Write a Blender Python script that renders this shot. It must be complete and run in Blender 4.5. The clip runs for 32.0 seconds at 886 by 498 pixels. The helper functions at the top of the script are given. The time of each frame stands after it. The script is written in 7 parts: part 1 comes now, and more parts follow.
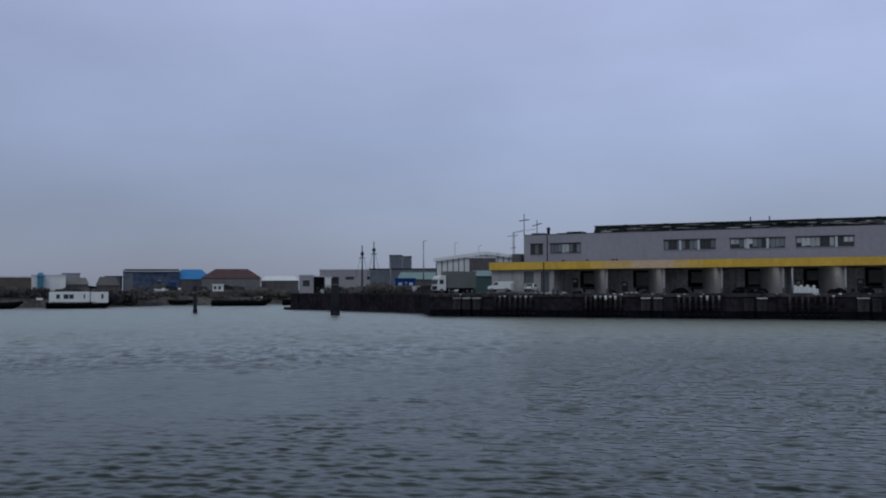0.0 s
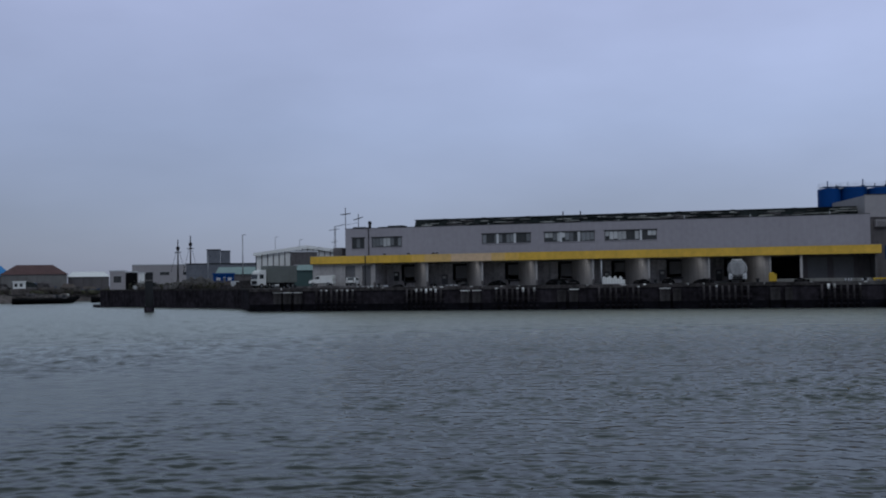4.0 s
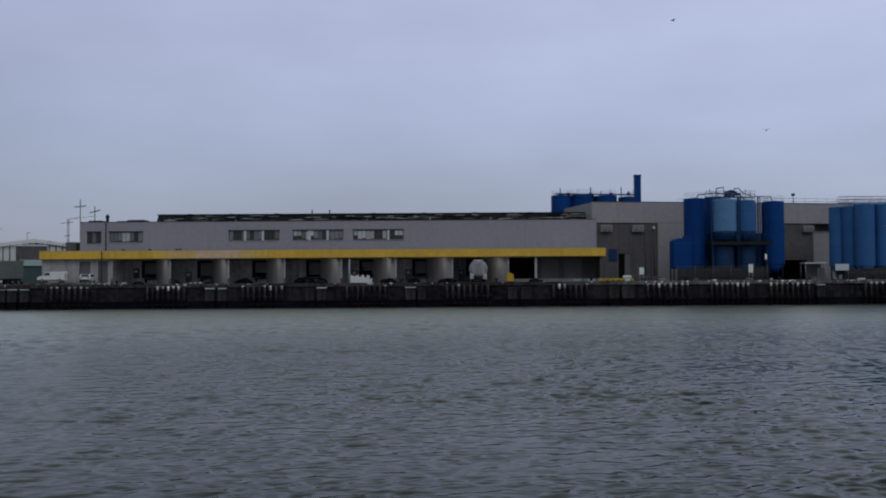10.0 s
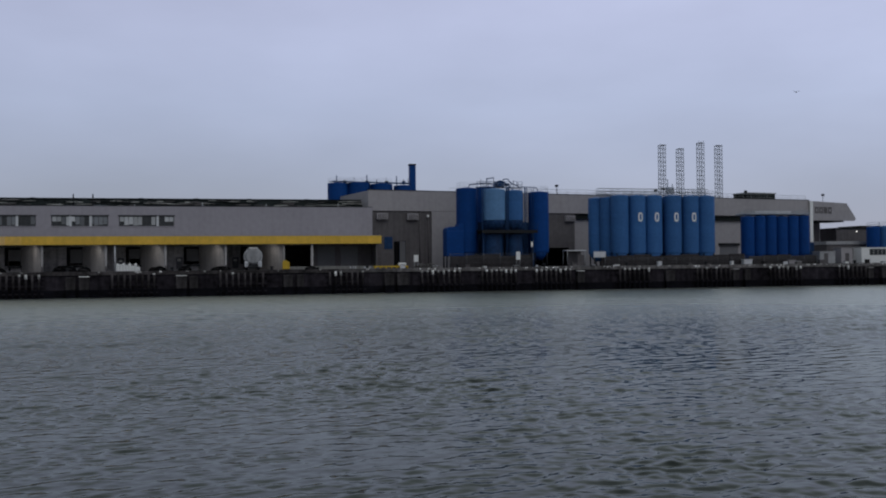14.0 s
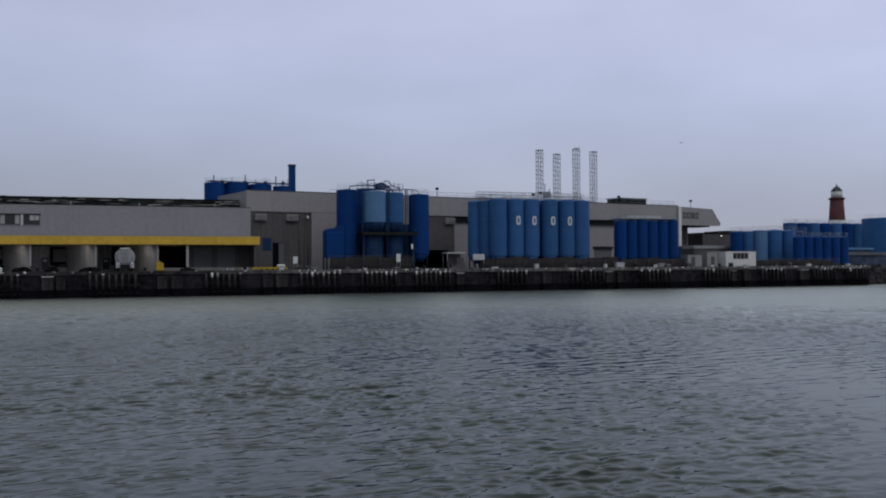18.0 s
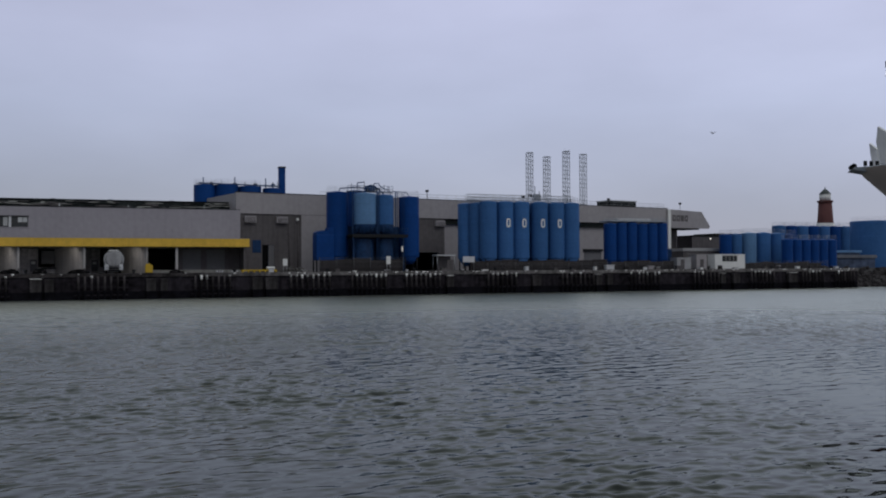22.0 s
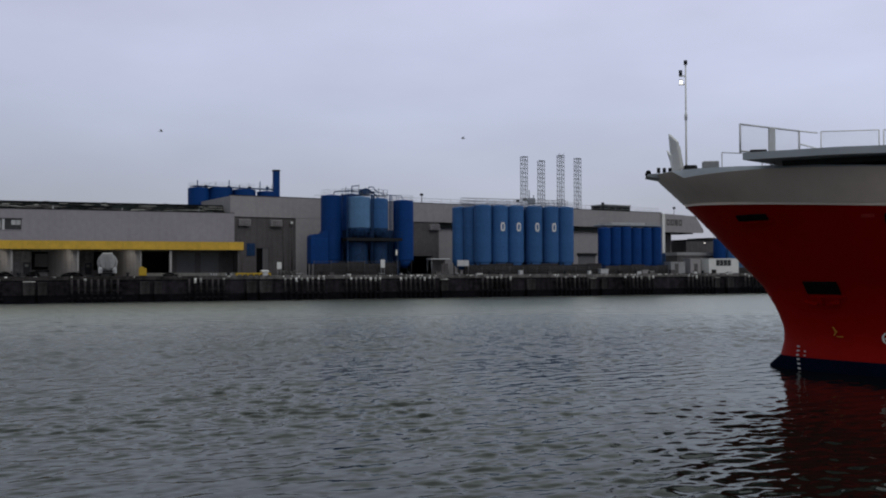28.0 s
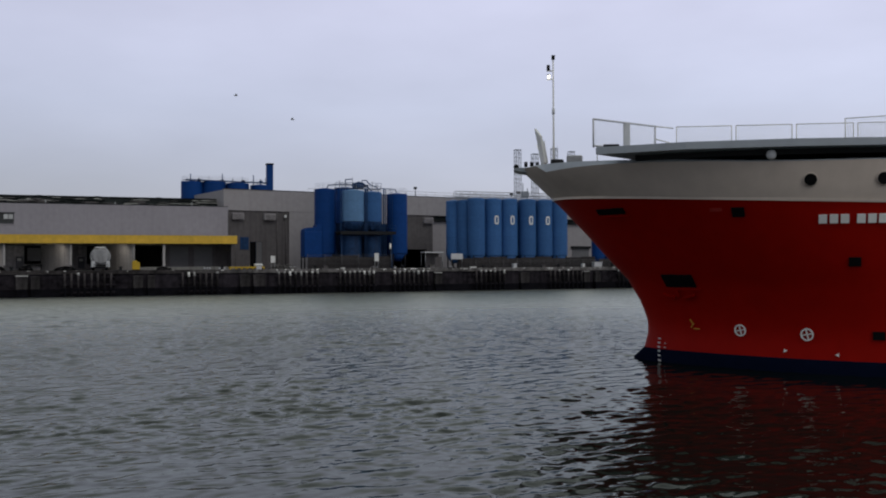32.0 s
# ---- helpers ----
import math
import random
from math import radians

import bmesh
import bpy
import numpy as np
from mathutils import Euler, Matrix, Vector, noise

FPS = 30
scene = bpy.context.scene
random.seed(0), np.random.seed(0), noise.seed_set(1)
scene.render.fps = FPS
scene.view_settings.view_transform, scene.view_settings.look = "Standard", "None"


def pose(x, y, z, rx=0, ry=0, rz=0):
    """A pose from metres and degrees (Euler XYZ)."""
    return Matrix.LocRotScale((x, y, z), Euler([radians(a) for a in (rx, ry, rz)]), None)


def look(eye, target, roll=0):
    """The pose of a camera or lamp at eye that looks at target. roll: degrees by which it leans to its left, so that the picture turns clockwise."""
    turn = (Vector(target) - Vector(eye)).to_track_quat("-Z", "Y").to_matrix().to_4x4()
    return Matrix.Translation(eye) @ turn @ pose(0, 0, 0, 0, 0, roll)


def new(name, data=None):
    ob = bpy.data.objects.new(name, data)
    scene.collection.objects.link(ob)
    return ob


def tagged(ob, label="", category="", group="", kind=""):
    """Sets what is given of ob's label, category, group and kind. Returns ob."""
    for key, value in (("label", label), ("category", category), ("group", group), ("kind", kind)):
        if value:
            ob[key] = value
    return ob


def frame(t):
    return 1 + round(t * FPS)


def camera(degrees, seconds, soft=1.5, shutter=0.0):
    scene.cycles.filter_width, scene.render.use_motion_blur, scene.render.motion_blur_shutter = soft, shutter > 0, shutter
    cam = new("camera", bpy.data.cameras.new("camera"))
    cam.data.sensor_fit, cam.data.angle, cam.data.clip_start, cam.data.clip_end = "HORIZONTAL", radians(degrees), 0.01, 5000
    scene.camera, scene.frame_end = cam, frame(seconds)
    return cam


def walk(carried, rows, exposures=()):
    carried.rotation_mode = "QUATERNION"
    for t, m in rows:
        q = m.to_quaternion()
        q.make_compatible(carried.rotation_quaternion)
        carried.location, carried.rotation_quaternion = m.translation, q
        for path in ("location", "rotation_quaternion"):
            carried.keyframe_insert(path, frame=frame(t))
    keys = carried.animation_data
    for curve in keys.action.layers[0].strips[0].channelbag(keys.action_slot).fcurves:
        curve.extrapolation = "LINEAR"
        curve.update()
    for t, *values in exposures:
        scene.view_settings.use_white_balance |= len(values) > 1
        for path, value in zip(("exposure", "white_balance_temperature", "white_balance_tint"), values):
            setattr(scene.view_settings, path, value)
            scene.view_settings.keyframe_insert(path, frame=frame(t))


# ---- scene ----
# ---- camera ----
EYE_Z = 5.04
QUAY = 4.1


def gaze(turn, tilt, lean):
    return pose(0, 0, EYE_Z, 90 + tilt, 0, -turn) @ pose(0, 0, 0, 0, 0, lean)


cam = camera(49.8, 32.0, soft=2.0)
walk(cam, [
    (0, gaze(-25.19, 2.40, -0.24)), (0.5, gaze(-23.75, 2.47, -0.36)), (1, gaze(-22.61, 2.33, -0.42)),
    (1.5, gaze(-21.50, 2.07, -0.44)), (2, gaze(-20.50, 2.00, -0.65)), (2.5, gaze(-19.56, 1.96, -0.71)),
    (3, gaze(-18.32, 1.96, -0.71)), (3.5, gaze(-16.40, 1.96, -0.77)), (4, gaze(-14.50, 1.93, -0.84)),
    (4.5, gaze(-12.89, 1.84, -0.85)), (6.5, gaze(-7.48, 1.52, -0.51)), (7, gaze(-6.59, 1.50, -0.44)),
    (7.5, gaze(-5.45, 1.51, -0.48)), (8, gaze(-4.49, 1.60, -0.53)), (8.5, gaze(-3.34, 1.65, -0.58)),
    (9, gaze(-2.10, 1.66, -0.56)), (9.5, gaze(-0.79, 1.67, -0.51)), (10, gaze(0.51, 1.68, -0.37)),
    (10.5, gaze(1.80, 1.68, -0.30)), (11, gaze(3.65, 1.66, -0.20)), (11.5, gaze(5.81, 1.64, -0.03)),
    (12, gaze(7.99, 1.49, 0.01)), (12.5, gaze(9.84, 1.45, -0.04)), (13, gaze(11.38, 1.30, -0.49)),
    (13.5, gaze(12.76, 0.98, -0.56)), (15.5, gaze(16.56, 0.76, -0.64)), (16, gaze(17.64, 0.77, -0.58)),
    (16.5, gaze(18.70, 0.80, -0.33)), (17, gaze(19.64, 0.83, -0.29)), (17.5, gaze(20.33, 0.85, -0.29)),
    (18, gaze(21.05, 0.89, -0.32)), (18.5, gaze(21.33, 0.93, -0.36)), (19, gaze(21.35, 0.93, -0.30)),
    (19.5, gaze(21.44, 0.92, -0.22)), (20, gaze(21.53, 0.94, -0.19)), (20.5, gaze(21.51, 0.92, -0.25)),
    (21, gaze(21.58, 0.90, -0.26)), (21.5, gaze(21.63, 0.89, -0.29)), (22, gaze(21.65, 1.03, -0.28)),
    (22.5, gaze(21.57, 1.12, -0.25)), (23, gaze(21.59, 1.16, -0.26)), (23.5, gaze(21.58, 1.28, -0.24)),
    (24, gaze(21.55, 1.43, -0.25)), (24.5, gaze(21.57, 1.46, -0.28)), (25, gaze(21.68, 1.26, -0.28)),
    (25.5, gaze(21.72, 1.18, -0.23)), (27.5, gaze(21.94, 1.22, -0.17)), (28, gaze(21.99, 1.25, -0.15)),
    (28.5, gaze(22.06, 1.26, -0.12)), (29, gaze(22.10, 1.25, -0.14)), (29.5, gaze(22.14, 1.16, -0.19)),
    (30, gaze(22.20, 0.92, -0.20)), (30.5, gaze(22.28, 0.82, -0.21)), (31, gaze(22.36, 0.79, -0.21)),
    (31.5, gaze(22.39, 0.80, -0.23)), (32, gaze(22.36, 0.85, -0.26))],
    exposures=[(0, -0.06, 5950, 8), (4, -0.08, 5950, 8), (10, -0.03, 6400, 8), (16, 0.0, 6570, 9), (21, 0.02, 6700, 9.5), (24, 0.035, 6790, 10), (28, 0.14, 6970, 9), (32, 0.27, 7100, 9)])

# ---- light ----
SUN_UP, SUN_TURN = 45, 170
world = bpy.data.worlds.new("overcast")
scene.world = world
world.use_nodes = True
wn, wl = world.node_tree.nodes, world.node_tree.links
wn.clear()


def wnode(kind, **values):
    n = wn.new(kind)
    for key, value in values.items():
        n.inputs[key].default_value = value
    return n


w_out, w_bg = wnode("ShaderNodeOutputWorld"), wnode("ShaderNodeBackground", Strength=1.0)
w_sky = wn.new("ShaderNodeTexSky")
w_sky.sky_type, w_sky.sun_disc = "NISHITA", False
w_sky.sun_elevation, w_sky.sun_rotation = radians(SUN_UP), radians(SUN_TURN)
w_dim = wn.new("ShaderNodeVectorMath")
w_dim.operation = "SCALE"
w_dim.inputs["Scale"].default_value = 0.1
wl.new(w_sky.outputs[0], w_dim.inputs[0])
w_tc, w_sep = wn.new("ShaderNodeTexCoord"), wn.new("ShaderNodeSeparateXYZ")
wl.new(w_tc.outputs["Generated"], w_sep.inputs[0])
w_ramp = wn.new("ShaderNodeValToRGB")
stops = w_ramp.color_ramp.elements
stops[0].position, stops[0].color = 0.0, (0.288, 0.305, 0.400, 1)
stops[1].position, stops[1].color = 0.30, (0.53, 0.56, 0.78, 1)
for at, col in ((0.07, (0.336, 0.363, 0.487, 1)), (0.16, (0.44, 0.485, 0.67, 1)), (0.37, (0.46, 0.51, 0.58, 1)), (1.0, (0.41, 0.455, 0.47, 1))):
    stops.new(at).color = col
wl.new(w_sep.outputs["Z"], w_ramp.inputs[0])
# soft cloud streaks, long in the horizontal
w_map = wn.new("ShaderNodeMapping")
w_map.inputs["Scale"].default_value = (1.6, 1.6, 4.5)
wl.new(w_tc.outputs["Generated"], w_map.inputs[0])
w_cloud = wnode("ShaderNodeTexNoise", Scale=1.7, Detail=5.0, Roughness=0.5)
wl.new(w_map.outputs[0], w_cloud.inputs["Vector"])
w_range = wnode("ShaderNodeMapRange")
w_range.inputs["From Min"].default_value, w_range.inputs["From Max"].default_value = 0.3, 0.7
w_range.inputs["To Min"].default_value, w_range.inputs["To Max"].default_value = 0.90, 1.10
wl.new(w_cloud.outputs[0], w_range.inputs[0])
# the sky brightens ahead and right; dimmed behind the camera to shade facing sides
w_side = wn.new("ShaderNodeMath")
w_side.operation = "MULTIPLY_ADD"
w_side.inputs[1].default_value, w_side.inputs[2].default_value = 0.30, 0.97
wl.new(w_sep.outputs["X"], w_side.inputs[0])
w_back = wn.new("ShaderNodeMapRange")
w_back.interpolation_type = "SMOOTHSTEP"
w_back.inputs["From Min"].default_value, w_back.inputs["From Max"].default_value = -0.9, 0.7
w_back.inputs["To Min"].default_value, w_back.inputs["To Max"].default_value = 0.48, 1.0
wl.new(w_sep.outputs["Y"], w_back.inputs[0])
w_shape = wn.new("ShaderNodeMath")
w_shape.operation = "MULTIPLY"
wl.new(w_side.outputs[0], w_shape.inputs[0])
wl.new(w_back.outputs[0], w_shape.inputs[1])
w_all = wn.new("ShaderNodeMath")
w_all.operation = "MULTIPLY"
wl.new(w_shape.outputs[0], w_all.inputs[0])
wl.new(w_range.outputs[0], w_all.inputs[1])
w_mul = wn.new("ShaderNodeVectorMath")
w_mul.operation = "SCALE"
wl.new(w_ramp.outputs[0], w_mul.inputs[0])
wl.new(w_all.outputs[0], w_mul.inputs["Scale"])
w_mix = wn.new("ShaderNodeMix")
w_mix.data_type = "RGBA"
w_mix.inputs["Factor"].default_value = 0.88
wl.new(w_dim.outputs[0], w_mix.inputs["A"])
wl.new(w_mul.outputs[0], w_mix.inputs["B"])
wl.new(w_mix.outputs["Result"], w_bg.inputs["Color"])
wl.new(w_bg.outputs[0], w_out.inputs[0])

sun = new("sun", bpy.data.lights.new("sun", "SUN"))
sun.data.energy, sun.data.angle, sun.data.color = 0.45, radians(40), (0.96, 0.97, 1.0)
sun.matrix_basis = look((16, -88, 90), (0, 0, 0))


# ---- materials ----
def mat(name, col, rough=0.7, metal=0.0, grain=6.0, patch=0.35, var=0.25, bump=0.15, streak=0.0, dirt=(0.05, 0.045, 0.04), own=0.0, spec=0.2):
    """Paint or mineral surface: fine grain, larger patches and vertical dirt streaks, in metres."""
    m = bpy.data.materials.new(name)
    m.use_nodes = True
    n, l = m.node_tree.nodes, m.node_tree.links
    bsdf = n["Principled BSDF"]
    bsdf.inputs["Roughness"].default_value, bsdf.inputs["Metallic"].default_value = rough, metal
    bsdf.inputs["Specular IOR Level"].default_value = spec
    tc = n.new("ShaderNodeTexCoord")
    fine, wide = n.new("ShaderNodeTexNoise"), n.new("ShaderNodeTexNoise")
    fine.inputs["Scale"].default_value, fine.inputs["Detail"].default_value = grain, 4
    wide.inputs["Scale"].default_value, wide.inputs["Detail"].default_value = patch, 5
    l.new(tc.outputs["Object"], fine.inputs["Vector"])
    l.new(tc.outputs["Object"], wide.inputs["Vector"])
    add = n.new("ShaderNodeMath")
    add.operation = "ADD"
    l.new(fine.outputs[0], add.inputs[0])
    l.new(wide.outputs[0], add.inputs[1])
    rng = n.new("ShaderNodeMapRange")
    rng.inputs["From Min"].default_value, rng.inputs["From Max"].default_value = 0.65, 1.35
    rng.inputs["To Min"].default_value, rng.inputs["To Max"].default_value = 1 - var, 1 + var
    l.new(add.outputs[0], rng.inputs[0])
    tint = n.new("ShaderNodeVectorMath")
    tint.operation = "SCALE"
    tint.inputs[0].default_value = col
    l.new(rng.outputs[0], tint.inputs["Scale"])
    last = tint.outputs[0]
    if own:
        info = n.new("ShaderNodeObjectInfo")
        orng = n.new("ShaderNodeMapRange")
        orng.inputs["To Min"].default_value, orng.inputs["To Max"].default_value = 1 - own, 1 + own
        l.new(info.outputs["Random"], orng.inputs[0])
        osc = n.new("ShaderNodeVectorMath")
        osc.operation = "SCALE"
        l.new(last, osc.inputs[0])
        l.new(orng.outputs[0], osc.inputs["Scale"])
        last = osc.outputs[0]
    if streak:
        mp, run = n.new("ShaderNodeMapping"), n.new("ShaderNodeTexNoise")
        mp.inputs["Scale"].default_value = (1.3, 1.3, 0.09)
        run.inputs["Scale"].default_value, run.inputs["Detail"].default_value = 1.2, 5
        l.new(tc.outputs["Object"], mp.inputs[0])
        l.new(mp.outputs[0], run.inputs["Vector"])
        sr = n.new("ShaderNodeMapRange")
        sr.inputs["From Min"].default_value, sr.inputs["From Max"].default_value = 0.48, 0.75
        sr.inputs["To Max"].default_value = streak
        l.new(run.outputs[0], sr.inputs[0])
        mix = n.new("ShaderNodeMix")
        mix.data_type = "RGBA"
        mix.inputs["B"].default_value = (*dirt, 1)
        l.new(sr.outputs[0], mix.inputs["Factor"])
        l.new(last, mix.inputs["A"])
        last = mix.outputs["Result"]
    l.new(last, bsdf.inputs["Base Color"])
    if bump:
        b = n.new("ShaderNodeBump")
        b.inputs["Strength"].default_value, b.inputs["Distance"].default_value = bump, 0.03
        l.new(fine.outputs[0], b.inputs["Height"])
        l.new(b.outputs[0], bsdf.inputs["Normal"])
    return m


def glow(name, col, strength):
    m = mat(name, col, 0.3, bump=0)
    bsdf = m.node_tree.nodes["Principled BSDF"]
    bsdf.inputs["Emission Color"].default_value, bsdf.inputs["Emission Strength"].default_value = (*col, 1), strength
    return m


def water_material():
    """Turbid harbour water: a dark body under a clear surface with fine ripples."""
    m = bpy.data.materials.new("harbour_water")
    m.use_nodes = True
    n, l = m.node_tree.nodes, m.node_tree.links
    n.remove(n["Principled BSDF"])
    body, gloss = n.new("ShaderNodeBsdfDiffuse"), n.new("ShaderNodeBsdfGlossy")
    body.inputs["Color"].default_value = (0.0050, 0.0085, 0.0072, 1)
    gloss.inputs["Color"].default_value = (0.834, 0.862, 0.797, 1)
    fresnel, mix = n.new("ShaderNodeFresnel"), n.new("ShaderNodeMixShader")
    fresnel.inputs["IOR"].default_value = 1.27
    l.new(fresnel.outputs[0], mix.inputs[0])
    l.new(body.outputs[0], mix.inputs[1])
    l.new(gloss.outputs[0], mix.inputs[2])
    l.new(mix.outputs[0], n["Material Output"].inputs["Surface"])
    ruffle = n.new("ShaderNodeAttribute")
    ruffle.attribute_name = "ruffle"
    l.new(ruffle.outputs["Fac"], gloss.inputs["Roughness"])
    tc = n.new("ShaderNodeTexCoord")
    mp, nz = n.new("ShaderNodeMapping"), n.new("ShaderNodeTexNoise")
    mp.inputs["Scale"].default_value = (1.0, 1.4, 1)
    nz.inputs["Scale"].default_value, nz.inputs["Detail"].default_value = 4.0, 2
    l.new(tc.outputs["Object"], mp.inputs[0])
    l.new(mp.outputs[0], nz.inputs["Vector"])
    b = n.new("ShaderNodeBump")
    b.inputs["Distance"].default_value = 0.045
    l.new(nz.outputs[0], b.inputs["Height"])
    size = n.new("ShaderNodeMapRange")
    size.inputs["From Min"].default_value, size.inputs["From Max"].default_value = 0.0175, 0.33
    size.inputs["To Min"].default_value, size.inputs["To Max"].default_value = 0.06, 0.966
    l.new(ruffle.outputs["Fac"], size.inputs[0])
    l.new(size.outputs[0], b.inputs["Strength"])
    for node in (body, gloss, fresnel):
        l.new(b.outputs[0], node.inputs["Normal"])
    return m


WATER = water_material()
GROUND = mat("paved_ground", (0.06, 0.059, 0.06), 0.9, grain=3, patch=0.05, var=0.35)
CONCRETE = mat("concrete", (0.24, 0.235, 0.22), 0.9, grain=4, patch=0.3, var=0.25, streak=0.5)
WET_WALL = mat("wet_quay_wall", (0.029, 0.0255, 0.031), 0.8, grain=1.1, patch=0.22, var=0.85, streak=0.75, dirt=(0.009, 0.008, 0.010), spec=0.02)
COPING_D = mat("stained_coping", (0.062, 0.056, 0.057), 0.9, grain=1.6, patch=0.5, var=0.7, streak=0.5, dirt=(0.012, 0.011, 0.011), own=0.35, spec=0.05)
DOCK = mat("dark_dock_wall", (0.52, 0.50, 0.51), 0.85, grain=2, patch=0.3, var=0.4, streak=0.6, dirt=(0.05, 0.046, 0.045))
NETTING = mat("dark_netting", (0.0045, 0.0045, 0.005), 0.95, grain=7, var=0.6, bump=0.6, spec=0.02)
WEED = mat("wet_weed_and_slime", (0.008, 0.0078, 0.0105), 0.7, grain=1.5, patch=0.4, var=0.7, bump=0.4, spec=0.03)
BANK = mat("muddy_bank", (0.105, 0.093, 0.088), 0.95, grain=0.9, patch=0.12, var=0.8, bump=0.5, spec=0.03)
RUBBLE = mat("pale_rubble", (0.11, 0.104, 0.10), 0.95, grain=1.5, patch=0.3, var=0.5, bump=0.5)
TRAILER = mat("grey_green_trailer", (0.19, 0.205, 0.195), 0.6, grain=2, var=0.12, streak=0.3, dirt=(0.1, 0.1, 0.09))
COPING = mat("coping", (0.135, 0.127, 0.127), 0.9, grain=1.3, patch=0.5, var=0.65, streak=0.4, own=0.25)
TIMBER = mat("tarred_timber", (0.058, 0.052, 0.054), 0.85, grain=3, patch=0.6, var=0.6, bump=0.4, own=0.5, spec=0.04)
DROPPING = mat("bird_lime", (0.72, 0.71, 0.69), 0.9, grain=5, var=0.5, own=0.5)
BLOCK = mat("buttress_concrete", (0.060, 0.055, 0.057), 0.9, grain=1.4, patch=0.5, var=0.6, streak=0.6, dirt=(0.012, 0.012, 0.011), own=0.2, spec=0.05)
CLAD = mat("grey_cladding", (0.348, 0.328, 0.362), 0.6, grain=1.2, patch=0.08, var=0.10, streak=0.16, dirt=(0.17, 0.16, 0.155))
CLAD_B = mat("beige_cladding", (0.365, 0.345, 0.355), 0.6, grain=1.2, patch=0.08, var=0.10, streak=0.18, dirt=(0.2, 0.185, 0.175))
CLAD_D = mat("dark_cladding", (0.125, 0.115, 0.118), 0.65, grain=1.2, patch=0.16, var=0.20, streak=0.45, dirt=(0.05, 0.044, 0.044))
PLASTER = mat("dirty_plaster", (0.42, 0.40, 0.395), 0.85, grain=3, patch=0.25, var=0.2, streak=0.35, dirt=(0.10, 0.095, 0.09))
YELLOW = mat("yellow_fascia", (0.76, 0.475, 0.07), 0.5, grain=1.5, patch=0.2, var=0.14, streak=0.22, dirt=(0.42, 0.29, 0.07), own=0.04)
FADED = mat("faded_fascia", (0.72, 0.52, 0.33), 0.55, grain=1.5, patch=0.2, var=0.14, streak=0.22, dirt=(0.5, 0.38, 0.22), own=0.04)
FADED_A = mat("half_faded_fascia", (0.77, 0.51, 0.19), 0.55, grain=1.5, patch=0.2, var=0.14, streak=0.22, dirt=(0.48, 0.34, 0.15), own=0.04)
FADED_B = mat("lightly_faded_fascia", (0.80, 0.505, 0.11), 0.55, grain=1.5, patch=0.2, var=0.14, streak=0.22, dirt=(0.46, 0.32, 0.1), own=0.04)
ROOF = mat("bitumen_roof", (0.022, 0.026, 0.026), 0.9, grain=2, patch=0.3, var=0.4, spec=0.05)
GRAVEL = mat("pale_roof_gravel", (0.36, 0.36, 0.34), 0.95, grain=4, patch=0.6, var=0.4)
DARK = mat("dark_interior", (0.008, 0.008, 0.009), 0.9, var=0.3, spec=0.03)
DOOR = mat("grey_door", (0.16, 0.16, 0.17), 0.6, var=0.15)
FRAME = mat("window_frame", (0.05, 0.052, 0.055), 0.6, var=0.1, bump=0)
WHITE = mat("white_paint", (0.82, 0.82, 0.80), 0.5, grain=3, var=0.08, streak=0.12, dirt=(0.35, 0.33, 0.30))
PANEL = mat("pale_panel", (0.62, 0.63, 0.65), 0.5, grain=3, var=0.08)
STEEL = mat("galvanised_steel", (0.34, 0.35, 0.36), 0.45, metal=0.7, var=0.15)
DKSTEEL = mat("dark_steel", (0.025, 0.026, 0.029), 0.7, var=0.2, spec=0.1)
BLUE_D = mat("deep_blue_paint", (0.005, 0.052, 0.218), 0.5, grain=2, patch=0.3, var=0.14, streak=0.2, dirt=(0.006, 0.045, 0.16), own=0.08, spec=0.1)
BLUE_M = mat("blue_paint", (0.046, 0.143, 0.35), 0.5, grain=2, patch=0.3, var=0.14, streak=0.22, dirt=(0.035, 0.11, 0.27), own=0.16, spec=0.12)
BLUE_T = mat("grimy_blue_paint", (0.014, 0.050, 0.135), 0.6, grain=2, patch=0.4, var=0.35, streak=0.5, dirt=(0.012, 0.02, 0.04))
PALE_STEEL = mat("pale_blue_grey_steel", (0.33, 0.36, 0.41), 0.6, var=0.15, bump=0)
BLUE_L = mat("pale_blue_paint", (0.115, 0.245, 0.44), 0.5, grain=2, patch=0.3, var=0.14, streak=0.3, dirt=(0.09, 0.17, 0.30), own=0.06)
TANK_GREY = mat("dull_tank_steel", (0.36, 0.36, 0.37), 0.45, grain=2, patch=0.4, var=0.15, streak=0.3, dirt=(0.18, 0.17, 0.16))
RUBBER = mat("rubber", (0.012, 0.012, 0.012), 0.9, var=0.2, spec=0.05)
FADED_RED = mat("faded_red_paint", (0.36, 0.035, 0.03), 0.6, grain=6, var=0.4, bump=0.03, spec=0.08)
RED_HULL = mat("red_hull_paint", (0.305, 0.0038, 0.0011), 0.55, grain=1.5, patch=0.15, var=0.10, streak=0.12, dirt=(0.22, 0.004, 0.002), bump=0.03, spec=0.08)
BOOT = mat("dark_blue_boot_paint", (0.0035, 0.006, 0.017), 0.6, grain=2, var=0.2, bump=0.03, spec=0.0)
GREY_HULL = mat("warm_grey_hull_paint", (0.55, 0.472, 0.417), 0.5, grain=1.5, patch=0.15, var=0.08, streak=0.12, dirt=(0.36, 0.30, 0.26), bump=0.03, spec=0.1)
GREY_RIM = mat("light_grey_paint", (0.37, 0.405, 0.45), 0.5, grain=2, var=0.08, bump=0.03)
